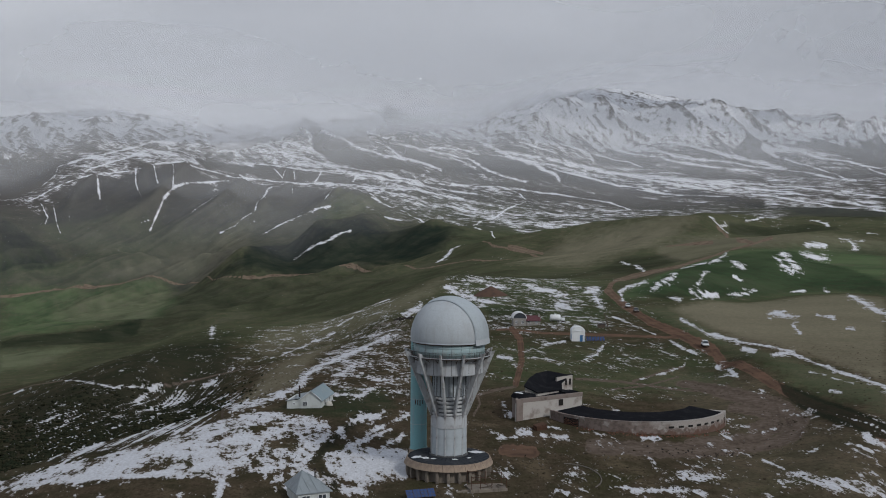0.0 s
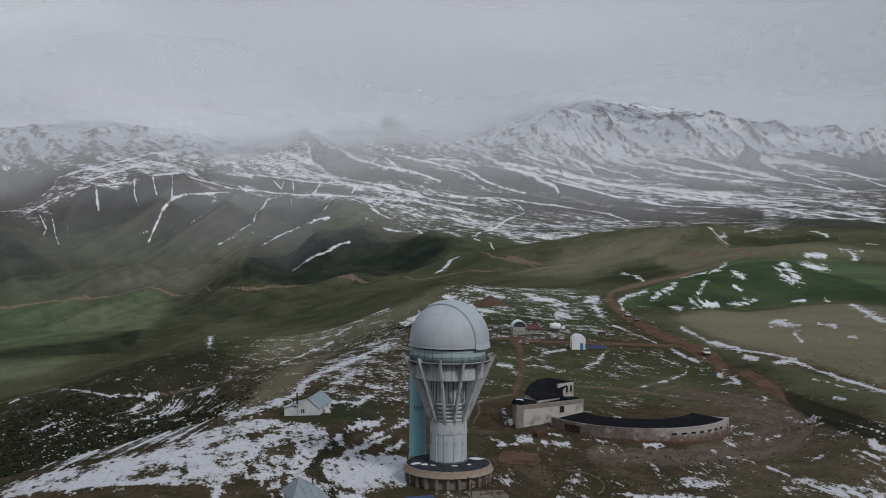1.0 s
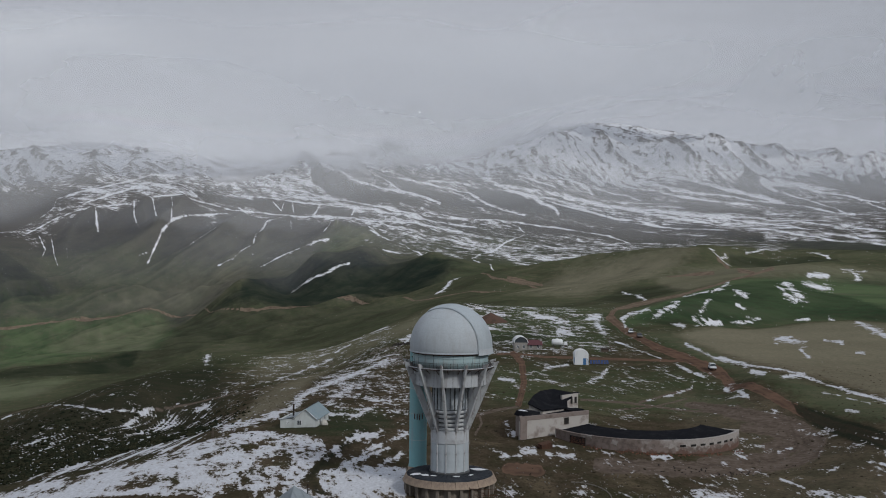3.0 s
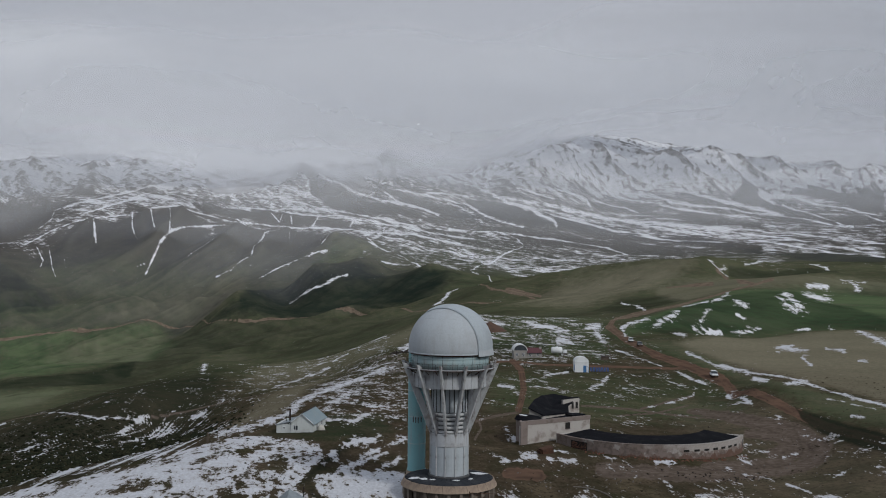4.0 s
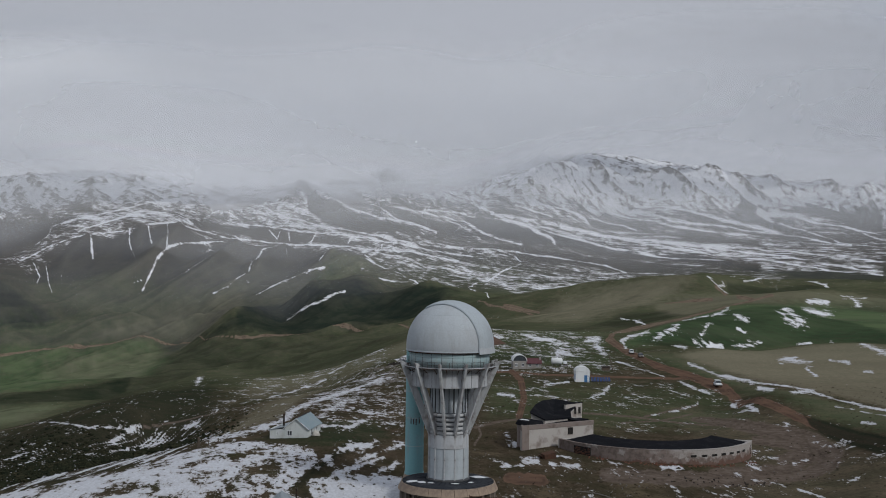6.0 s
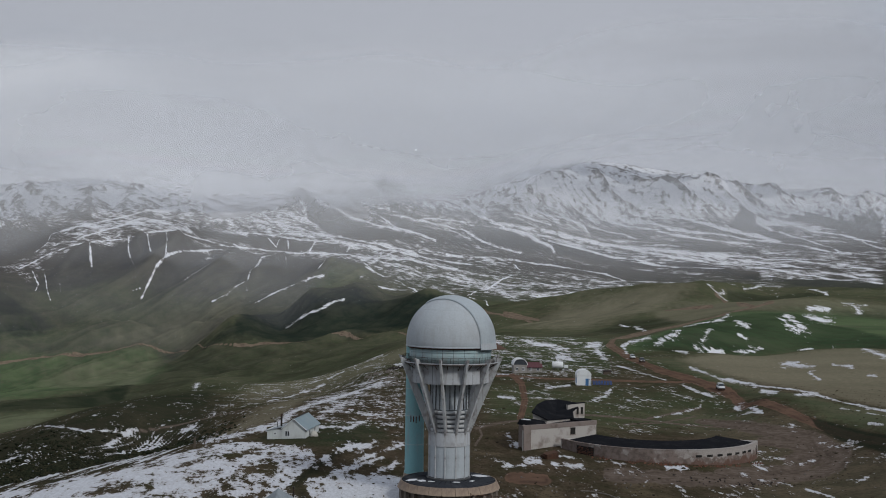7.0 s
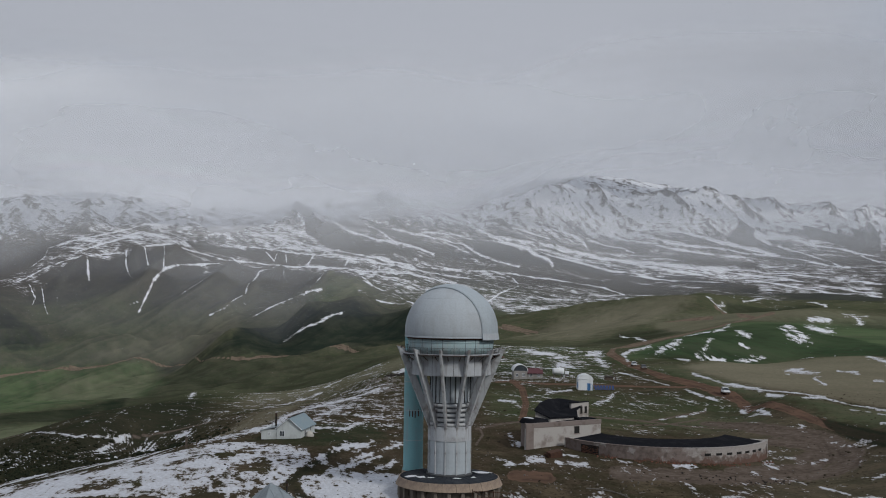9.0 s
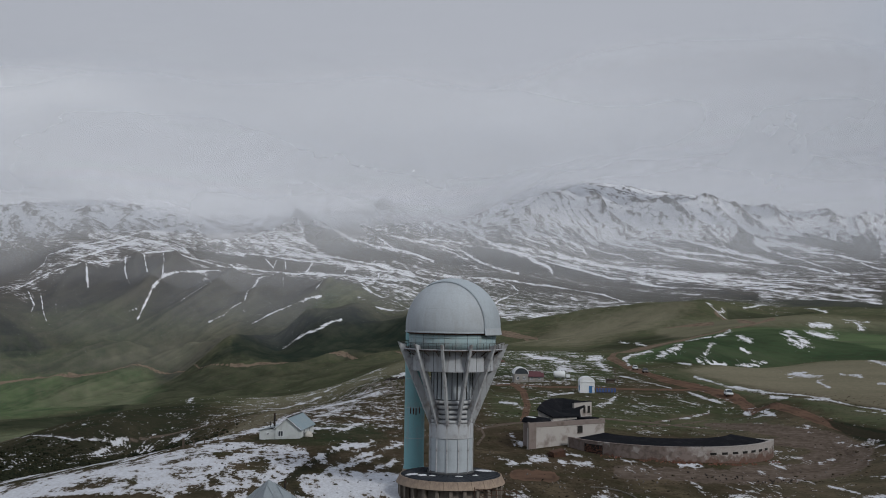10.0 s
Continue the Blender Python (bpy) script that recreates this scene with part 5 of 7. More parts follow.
# drum under the dome, walkway and railing
part("drum", lathe([(2.4, 15.15), (5.28, 15.15), (5.30, 15.22), (5.30, 17.72), (2.4, 17.72)], 96), M_CONCRETE, tower, "pale round concrete drum")
for k in range(24):
    a = radians(FIN_AT + 15 * k)
    part("drum_joint", box(0.05, 0.05, 2.5, pose(5.29 * math.cos(a), 5.29 * math.sin(a), 15.2)), M_SEAM, tower)
part("walkway", lathe([(5.2, 17.68), (6.45, 17.68), (6.45, 17.86), (5.2, 17.86)], 96, loop=True), M_STEEL, tower, "dark rusty steel walkway")
part("walkway_kerb", lathe([(6.38, 17.84), (6.47, 17.84), (6.47, 17.96), (6.38, 17.96)], 96, loop=True), M_CONCRETE, tower)
for k in range(24):
    bracket = part("bracket", tube([(5.25, 0, 17.05), (6.3, 0, 17.68)], 0.05, 5), M_RUST, tower)
    bracket.matrix_basis = pose(0, 0, 0, 0, 0, FIN_AT + 7.5 + 15 * k)
railing = part("railing", lathe([(6.41, 18.66), (6.45, 18.66), (6.45, 18.70), (6.41, 18.70)], 96, loop=True), M_STEEL, tower, "thin steel guard rail")
part("mid_rail", lathe([(6.415, 18.30), (6.445, 18.30), (6.445, 18.325), (6.415, 18.325)], 96, loop=True), M_STEEL, railing)
post = part("rail_post", tube([(6.43, 0, 17.86), (6.43, 0, 18.69)], 0.025, 6), M_STEEL, railing)
for k in range(1, 40):
    again(post, pose(0, 0, 0, 0, 0, 9 * k))
part("turquoise_drum", lathe([(5.3, 17.86), (5.50, 17.86), (5.50, 19.86), (5.3, 19.86)], 96), M_TEAL_PALE, tower, "chalky turquoise band below the dome", True)
part("drum_lip", lathe([(5.50, 19.28), (5.58, 19.29), (5.58, 19.40), (5.50, 19.42)], 96), M_TEAL_PALE, tower)
for k in range(24):
    panel_joint = part("drum_seam", box(0.03, 0.05, 1.9, pose(5.50, 0, 17.9)), M_SEAM, tower)
    panel_joint.matrix_basis = pose(0, 0, 0, 0, 0, 4 + 15 * k)
part("track_rail", lathe([(5.46, 19.74), (5.74, 19.74), (5.74, 19.93), (5.46, 19.93)], 96, loop=True), M_RUST, tower, "rusty dome track rail")
# dome
dome_r, dome_z = 5.96, 20.70
profile = [(dome_r - 0.03, 19.92), (dome_r, 19.97)] + [(dome_r * math.cos(radians(e)), dome_z + dome_r * math.sin(radians(e))) for e in range(0, 91, 3)]
dome = part("dome", lathe(profile, 96), M_DOME, tower, "dull silver sheet-metal dome, faintly streaked", True)
part("dome_hem", lathe([(dome_r, 19.90), (dome_r + 0.05, 19.92), (dome_r + 0.05, 20.06), (dome_r, 20.09)], 96), M_DOME, dome)


for e in (22, 44, 64):
    rr, zz = (dome_r + 0.006) * math.cos(radians(e)), dome_z + (dome_r + 0.006) * math.sin(radians(e))
    part("sheet_seam", lathe([(rr, zz - 0.03), (rr + 0.005, zz), (rr - 0.02, zz + 0.03)], 96), M_DOME, dome)
for k in range(16):
    ridge = tube([(dome_r * math.cos(radians(e)), 0, dome_z + dome_r * math.sin(radians(e))) for e in range(0, 86, 5)], 0.010, 4)
    part("sheet_seam", ridge, M_DOME, dome).matrix_basis = pose(0, 0, 0, 0, 0, 22.5 * k + 6)


def shutter_strip(r, half, e0, e1, n=46, m=12):
    """A strip of the dome over the top, in the plane of the slit; e runs from the sill over the zenith."""
    bm = bmesh.new()
    rows = []
    for i in range(n + 1):
        e = radians(e0 + (e1 - e0) * i / n)
        row = []
        for j in range(m + 1):
            w = -half + 2 * half * j / m
            rr = math.sqrt(max(r * r - w * w, 0.01))
            row.append(bm.verts.new((rr * math.cos(e), w, rr * math.sin(e))))
        low = [bm.verts.new(v.co * ((r - 0.16) / r)) for v in (row[0], row[-1])]
        rows.append([low[0]] + row + [low[1]])
    for a, b in zip(rows[:-1], rows[1:]):
        for j in range(len(a) - 1):
            bm.faces.new((a[j], b[j], b[j + 1], a[j + 1]))
    bmesh.ops.recalc_face_normals(bm, faces=bm.faces)
    return bm


SLIT = -27.0
shutter = part("shutter", shutter_strip(dome_r + 0.12, 2.35, -3, 118), M_SHUTTER, tower, "raised silver slit shutter running over the dome", True)
shutter.matrix_basis = pose(0, 0, dome_z, 0, 0, SLIT)
sill = part("shutter_skirt", lathe([(dome_r + 0.22, -1.02), (dome_r + 0.30, -1.0), (dome_r + 0.17, -0.2), (dome_r + 0.05, -0.18)], 14, -23, 23, loop=True), M_DOME, shutter)
for w in (-2.36, 2.36):
    edge = [(math.sqrt((dome_r + 0.11) ** 2 - w * w) * math.cos(radians(e)), w, math.sqrt((dome_r + 0.11) ** 2 - w * w) * math.sin(radians(e))) for e in range(-2, 119, 5)]
    part("shutter_rail", tube(edge, 0.03, 5), M_SHUTTER, shutter)

# ---------------------------------------------------------------- the stair tower beside it
stair = thing("stair_tower", pose(-4.85, 6.2, 0), "faded turquoise steel cylinder standing beside the tower", "tower")
part("shell", lathe([(1.32, 1.75), (1.32, 20.75)], 48), M_TEAL, stair, "turquoise paint flaking in streaks", True)
part("plinth", lathe([(1.55, -1.2), (1.50, 1.55), (1.30, 1.60)], 48), M_TANPANEL, stair, "bare tan plinth")
part("skirt", lathe([(1.30, 1.62), (1.42, 1.62), (1.42, 1.85), (1.30, 1.90)], 48, loop=True), M_TEAL, stair)
part("cap", lathe([(1.36, 20.70), (1.40, 20.80), (0.9, 21.10), (0.01, 21.20)], 48), M_SEAM, stair, "dark shallow cap")
for z in (5.6, 9.6, 13.4, 17.3):
    part("weld_seam", lathe([(1.315, z), (1.345, z + 0.02), (1.345, z + 0.10), (1.315, z + 0.12)], 48), M_TEAL_PALE, stair)
for k, (z, a) in enumerate(((9.25, -112), (9.2, -95), (9.1, -80), (9.3, -60))):
    part("rust_run", box(0.14, 0.03, 0.9, pose(1.325 * math.cos(radians(a)), 1.325 * math.sin(radians(a)), z - 0.4, 0, 0, a + 90)), M_RUST, stair)
part("link_bridge", box(2.2, 1.4, 0.3, pose(0.75, -1.1, 18.0, 0, 0, -52)), M_STEEL, stair)


# snow left on the base roof
def snow_lump(cx, cy, rx, ry, turn, seed, z_of, thick=0.05):
    rnd = random.Random(seed)
    bm = bmesh.new()
    n = 22
    wob = [0.75 + 0.5 * rnd.random() for _ in range(n)]
    c = bm.verts.new((cx, cy, z_of(cx, cy) + thick))
    rings = []
    for share, lift in ((0.6, thick), (1.0, 0.004)):
        ring = []
        for k in range(n):
            a = 2 * math.pi * k / n
            w = (wob[k] + wob[k - 1]) / 2 * share
            x, y = rx * math.cos(a) * w, ry * math.sin(a) * w
            x, y = cx + x * math.cos(turn) - y * math.sin(turn), cy + x * math.sin(turn) + y * math.cos(turn)
            ring.append(bm.verts.new((x, y, z_of(x, y) + lift)))
        rings.append(ring)
    for k in range(n):
        j = (k + 1) % n
        bm.faces.new((c, rings[0][k], rings[0][j]))
        bm.faces.new((rings[0][k], rings[1][k], rings[1][j], rings[0][j]))
    bmesh.ops.recalc_face_normals(bm, faces=bm.faces)
    return bm


def roof_height(x, y):
    r = math.hypot(x, y)
    return 2.21 - (r - 2.6) * 0.054 if r < 5.2 else 2.07 - (r - 5.2) * 0.123


for k, (x, y, rx, ry, turn) in enumerate(((-4.9, -1.7, 0.75, 0.6, 0.4), (-3.55, -2.5, 0.7, 0.5, 2.3), (4.3, 1.8, 1.3, 0.8, 0.2), (-2.3, -3.1, 0.5, 0.22, 2.7), (1.0, -3.5, 0.6, 0.2, 0.1), (3.1, -2.4, 0.4, 0.25, 0.8))):
    ob = part("snow_patch", snow_lump(x, y, rx, ry, turn, k, roof_height), M_SNOW, None, "", True)
    tagged(ob, "small patch of old snow on the dark base roof", "snow", "snow patches on the base roof")

# ---------------------------------------------------------------- mist and low cloud along the mountains
def cloud_mat(name, size, lo, hi, most, tone=(0.86, 0.89, 0.94)):
    """Mist: lets light through, and scatters what falls on it from above to all sides."""
    s = Surface(name)
    s.tree.nodes.remove(s.bsdf)
    n = s.noise(1.0 / size, 6, 0.52, (1.6, 1.6, 0.8), 0, 0.5)
    dense = s.span(s.calc("ADD", s.attr("cover"), s.calc("MULTIPLY", s.calc("SUBTRACT", n, 0.5), 0.9)), lo, hi, 0, most)
    front = s.node("ShaderNodeBsdfDiffuse", Color=(*tone, 1)).outputs[0]
    back = s.node("ShaderNodeBsdfTranslucent", Color=(*tone, 1)).outputs[0]
    both = s.node("ShaderNodeMixShader")
    both.inputs[0].default_value = 0.08
    s.tree.links.new(front, both.inputs[1])
    s.tree.links.new(back, both.inputs[2])
    clear = s.node("ShaderNodeBsdfTransparent").outputs[0]
    m = s.node("ShaderNodeMixShader")
    s.feed(m.inputs[0], dense)
    s.tree.links.new(clear, m.inputs[1])
    s.tree.links.new(both.outputs[0], m.inputs[2])
    s.tree.links.new(m.outputs[0], s.out.inputs["Surface"])
    return s.mat


def mist_sheet(name, r, z0, z1, cover, material, label, wide=44, cols=160, rows=110):
    bb, zz = np.meshgrid(np.radians(np.linspace(-wide, wide, cols)), np.linspace(z0, z1, rows), indexing="ij")
    x, y = HUB[0] + np.sin(bb) * r, HUB[1] + np.cos(bb) * r
    me = bpy.data.meshes.new(name)
    verts = np.stack([x, y, zz], -1).reshape(-1, 3)
    faces = [(i * rows + j, (i + 1) * rows + j, (i + 1) * rows + j + 1, i * rows + j + 1) for i in range(cols - 1) for j in range(rows - 1)]
    me.from_pydata(verts.tolist(), [], faces)
    me.attributes.new("cover", "FLOAT", "POINT").data.foreach_set("value", cover(x, zz).astype(np.float32).ravel())
    me.materials.append(material)
    me.polygons.foreach_set("use_smooth", np.ones(len(faces), bool))
    return tagged(new(name, me), label, "cloud", kind="structure")


def deck(base):
    """Cloud cover by height over a base that sags between the two massifs."""
    def cover(x, z):
        floor = base(x)
        return np.minimum((z - floor) / 260.0, (floor + 430 - z) / 200.0)
    return cover


def settled(r, top):
    """Mist that thins out where it meets the slopes, above its top, and towards the western valley."""
    def cover(x, z):
        y = HUB[1] + np.sqrt(np.maximum(r * r - (x - HUB[0]) ** 2, 1.0))
        over = z - smooth_height(x, y)
        west = (1 - ramp(x / r, -0.30, -0.06)) * (1 - ramp(r, 2700, 3500))
        return 0.46 * ramp(over, -30, 70) * (1 - ramp(over, top, top + 140)) * (1 - 0.30 * west)
    return cover


def cloud_floor(x):
    """Height of the cloud's lower edge: low over the middle, lifting over the eastern massif."""
    east = ramp(x, -100, 700)
    west = 1 - ramp(x, -1300, -900)
    return 275 + 0.007 * x + 225 * east + 105 * west - 60 * ramp(x, 1100, 1800) * east


for r, most, top in ((2400, 0.10, 170), (2760, 0.20, 170), (3120, 0.32, 170), (3480, 0.42, 200), (3790, 0.40, 520)):
    mist_sheet("mist", r, -260, 900, settled(r, top), cloud_mat("thin_mist", r * 0.35, 0.05, 0.8, most), "thin veil of grey mist over the slopes")
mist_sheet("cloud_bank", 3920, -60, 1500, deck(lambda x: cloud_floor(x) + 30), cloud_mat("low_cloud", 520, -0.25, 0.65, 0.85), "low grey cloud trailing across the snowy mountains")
mist_sheet("cloud_bank", 4330, -60, 1600, deck(lambda x: cloud_floor(x) + 20), cloud_mat("low_cloud", 430, -0.1, 0.5, 0.9), "low grey cloud hanging over the snowy mountains")

# ---------------------------------------------------------------- the roofless round hall and its curved wing
M_RENDER = worn("peeling_white_render", (0.43, 0.41, 0.39), (0.20, 0.165, 0.145), 0.45, 0.9, 0, 0.85, False)
M_RENDER_DIRTY = worn("peeling_pinkish_render", (0.225, 0.190, 0.175), (0.12, 0.097, 0.083), 0.5, 0.92, 0, 0.9, False)
M_BRICK = worn("broken_red_brick", (0.16, 0.075, 0.052), (0.085, 0.055, 0.045), 2.5, 0.95, 0, 0.8)
# near-black for blocks set on the walls, painting the openings' unlit inside
M_HOLE = worn("dark_interior", (0.025, 0.024, 0.023), (0.015, 0.014, 0.013), 1.0, 0.9)

hall = thing("ruined_hall", pose(12.3, 32.3, 0.9, 0, 0, 32.5), "derelict pale rendered hall with black tarred roof", "building")
HL, HD, HT = 15.6, 7.5, 3.8
# walls round the block, with an opening at the joint of the wing
part("front_wall", box(HL, 0.4, HT + 0.9, pose(HL / 2, 0.2, -0.9), 0.04), M_RENDER, hall, "stained white rendered wall")
part("front_plinth", box(1.5, 0.12, HT + 0.85, pose(0.75, -0.06, -0.9), 0.02), M_RENDER_DIRTY, hall, "darker pinkish corner strip")
part("side_wall", box(0.4, 8.6, HT + 0.9, pose(2.95, 3.85, -0.9, 0, 0, -36.5), 0.04), M_RENDER_DIRTY, hall)
part("side_wall", box(0.4, HD - 0.4, HT + 0.9, pose(HL - 0.2, HD / 2 + 0.2, -0.9), 0.04), M_RENDER, hall)
part("back_wall", box(HL - 6.2, 0.4, HT + 0.9, pose(HL / 2 + 2.7, HD - 0.2, -0.9), 0.04), M_RENDER, hall)
part("parapet_band", box(HL + 0.1, 0.5, 0.75, pose(HL / 2, 0.18, HT - 0.6), 0.03), M_RENDER_DIRTY, hall, "brown-stained parapet band")
part("flat_roof", slab([(0.8, 0.42), (HL - 0.42, 0.42), (HL - 0.42, HD - 0.42), (6.0, HD - 0.42)], HT - 0.25, HT - 0.05), M_BITUMEN, hall, "black tarred flat roof")
window = part("window_opening", box(1.0, 0.10, 1.15, pose(10.4, -0.035, 1.9)), M_HOLE, hall, "dark empty window opening")
part("window_frame", box(1.16, 0.07, 0.10, pose(10.4, -0.06, 1.82)), M_RENDER_DIRTY, window)
part("doorway", box(1.3, 0.10, 0.55, pose(3.0, -0.13, -0.65)), M_HOLE, hall, "dark low cellar opening")
# raised hall behind the block: walls on a tapering plan under one sagging tarred roof
raised = [(6.2, 1.6, 4.3), (4.3, 3.2, 5.5), (8.0, 6.6, 6.15), (12.5, 10.4, 6.2), (17.3, 13.0, 5.9), (19.2, 8.6, 5.5), (15.6, 6.6, 4.7), (13.2, 3.4, 4.0)]
bm = bmesh.new()
low_ring = [bm.verts.new((x, y, -1.0)) for x, y, z in raised]
high_ring = [bm.verts.new((x, y, z)) for x, y, z in raised]
for k in range(len(raised)):
    j = (k + 1) % len(raised)
    bm.faces.new((low_ring[k], low_ring[j], high_ring[j], high_ring[k]))
bmesh.ops.recalc_face_normals(bm, faces=bm.faces)
part("raised_wall", bm, M_RENDER, hall, "pale wall of the raised hall")
bm = bmesh.new()
cx, cy = sum(p[0] for p in raised) / len(raised), sum(p[1] for p in raised) / len(raised)
rim = [(cx + (x - cx) * 1.05, cy + (y - cy) * 1.05, z) for x, y, z in raised]
under = [bm.verts.new((x, y, z + 0.01)) for x, y, z in rim]
over = [bm.verts.new((x, y, z + 0.26)) for x, y, z in rim]
belly_over, belly_under = bm.verts.new((cx, cy, 4.55)), bm.verts.new((cx, cy, 4.3))
for k in range(len(rim)):
    j = (k + 1) % len(rim)
    bm.faces.new((over[k], over[j], belly_over))
    bm.faces.new((under[j], under[k], belly_under))
    bm.faces.new((under[k], under[j], over[j], over[k]))
bmesh.ops.recalc_face_normals(bm, faces=bm.faces)
part("sagging_roof", bm, M_BITUMEN, hall, "black tarred roof sagging towards the front")
head = part("stair_head", box(4.6, 0.45, 6.9, pose(17.4, 7.9, -1.0, 0, 0, 10), 0.04), M_RENDER, hall, "pale end wall with two window openings")
for x in (17.7, 18.9):
    part("window_opening", box(0.6, 0.10, 1.2, pose(x, 7.66 + (x - 17.4) * 0.176, 4.0, 0, 0, 10)), M_HOLE, head)
part("wall_coping", box(4.7, 0.6, 0.14, pose(17.4, 7.9, 5.9, 0, 0, 10), 0.02), M_BITUMEN, head)
part("rear_roof", slab([(12.4, 1.0), (15.5, 1.2), (15.3, 3.4), (12.4, 3.2)], HT - 0.02, HT + 0.22), M_BITUMEN, hall, "black tarred strip of roof")
# low round porch with a drooping tarred edge
part("porch_roof", lathe([(0.2, HT + 0.75), (2.2, HT + 0.55), (2.6, HT - 0.1), (2.4, HT - 0.12), (0.2, HT + 0.45)], 24, 90, 300, loop=True), M_BITUMEN, hall).matrix_basis = pose(4.0, 2.9, 0)
part("porch_wall", lathe([(2.3, -0.9), (2.3, HT)], 24, 90, 270), M_RENDER_DIRTY, hall).matrix_basis = pose(4.0, 2.9, 0)
ob = part("snow_patch", snow_lump(13.1, 36.6, 1.3, 0.5, 2.3, 31, lambda x, y: HT + 1.52, 0.08), M_SNOW, None, "", True)
tagged(ob, "streak of old snow on the tarred porch roof", "snow")

# curved wing
WC, WR, WI = (35.0, 42.0), 17.9, 11.2
wing = thing("curved_wing", pose(WC[0], WC[1], 1.05), "long low curved ruin wing with black tarred roof", "building")
A0, A1 = 205.0, 338.5
WT = 1.42


def wing_coat():
    """Pinkish undercoat with a paler coat left towards the far end, its edge ragged."""
    c = Surface("peeling_wing_render")
    at = c.node("ShaderNodeSeparateXYZ", Vector=c.place)
    ragged = c.noise(0.35, 6, 0.62)
    reach = c.span(c.calc("ADD", at.outputs["X"], c.calc("MULTIPLY", c.calc("SUBTRACT", ragged, 0.5), 34.0)), -3.0, 3.5)
    up = c.span(c.calc("ADD", at.outputs["Z"], c.calc("MULTIPLY", c.calc("SUBTRACT", c.noise(0.8, 5, 0.6), 0.5), 2.4)), 0.10, 0.45)
    pale = c.calc("MULTIPLY", reach, up)
    spots = c.span(c.noise(0.5, 6, 0.66), 0.56, 0.66, 0, 0.8)
    col = c.mix(c.span(c.noise(1.3, 5, 0.6), 0.4, 0.7), (0.215, 0.175, 0.160), (0.130, 0.105, 0.092))
    col = c.mix(c.calc("MAXIMUM", c.calc("MULTIPLY", pale, 0.9), spots), col, c.mix(c.noise(2.5, 4), (0.46, 0.44, 0.42), (0.30, 0.28, 0.265)))
    brick = c.span(c.calc("ADD", c.calc("MULTIPLY", at.outputs["Z"], -0.28), c.noise(0.6, 5, 0.6)), 0.60, 0.70, 0, 0.8)
    col = c.mix(brick, col, (0.125, 0.068, 0.050))
    grain = c.noise(11, 5, 0.65)
    c.paint(c.mix(c.span(grain, 0.35, 0.75, 0, 0.35), col, (0.11, 0.095, 0.085)), 0.93, 0, 0.1)
    c.bump(grain, 0.03)
    return c.mat


M_WING = wing_coat()
part("outer_wall", lathe([(WR, -1.6), (WR, WT), (WR - 0.45, WT), (WR - 0.45, -1.6)], 64, A0, A1, loop=True), M_WING, wing, "long curved wall of peeling pinkish render")
part("inner_wall", lathe([(WI + 0.4, -1.6), (WI + 0.4, WT + 0.35), (WI, WT + 0.35), (WI, -1.6)], 64, A0, A1, loop=True), M_RENDER_DIRTY, wing)
part("roof", lathe([(WR - 0.5, WT - 0.22), (WR - 0.5, WT - 0.40), (WI + 0.0, WT + 0.2), (WI - 0.05, WT + 0.52)], 64, A0 + 1, A1 - 1.2, loop=True), M_BITUMEN, wing, "black tarred roof inside a low parapet")
part("coping", lathe([(WR + 0.04, WT - 0.02), (WR + 0.04, WT + 0.08), (WR - 0.5, WT + 0.08), (WR - 0.5, WT - 0.02)], 64, A0, A1, loop=True), M_WING, wing, "worn stained coping")
crease = random.Random(77)
for k in range(26):
    a = radians(crease.uniform(A0 + 3, A1 - 4))
    r0, r1 = crease.uniform(WI + 0.6, WI + 3.0), crease.uniform(WI + 3.6, WR - 0.8)
    lift = [(r * math.cos(a + 0.01 * math.sin(r)), r * math.sin(a + 0.01 * math.sin(r)), WT + 0.36 - (r - WI) * 0.094) for r in (r0, (r0 + r1) / 2, r1)]
    part("felt_fold", tube(lift, 0.07, 5), M_BITUMEN, wing)
for a in (A0, A1):
    end = part("end_wall", box(WR - WI, 0.4, 1.6 + WT, pose((WR + WI) / 2, 0, -1.6), 0.03), M_RENDER, wing, "pale end wall")
    end.matrix_basis = pose(0, 0, 0, 0, 0, a)
door = part("end_door", box(1.1, 0.1, 1.9, pose(WR - 1.6, -0.24, -1.1)), M_HOLE, wing, "dark doorless opening")
door.matrix_basis = pose(0, 0, 0, 0, 0, A1)
jamb = part("end_jamb", box(0.1, 0.12, 1.5, pose(WR + 0.01, 0, -0.6)), M_HOLE, wing)
jamb.matrix_basis = pose(0, 0, 0, 0, 0, A1 - 4)
slot = part("slot_window", box(0.12, 1.0, 0.34, pose(WR + 0.0, 0, 0.30)), M_HOLE, wing, "narrow dark slot window")
slot.matrix_basis = pose(0, 0, 0, 0, 0, 284)
for k in range(1, 7):
    again(slot, pose(0, 0, 0, 0, 0, 284 + 6.3 * k))
# broken corner of bare brick at the joint
gap = part("breach", box(0.14, 3.4, 1.5, pose(WR - 0.01, 0, -0.5)), M_HOLE, wing, "breach in the wall with bare broken brick")
gap.matrix_basis = pose(0, 0, 0, 0, 0, 224)
rnd = random.Random(5)
one = box(0.25, 0.12, 0.065, IDENT, 0.01)
brick = None
for row in range(14):
    for c in range(12):
        if rnd.random() < 0.36:
            continue
        m = pose(WR + 0.06 - rnd.random() * 0.06, -1.55 + 0.27 * c + (0.13 if row % 2 else 0), -0.48 + 0.1 * row, rnd.uniform(-8, 8), rnd.uniform(-8, 8), 90 + rnd.uniform(-12, 12))
        if brick is None:
            brick = part("brick", one, M_BRICK, gap)
            brick.matrix_basis = m
        else:
            again(brick, m)


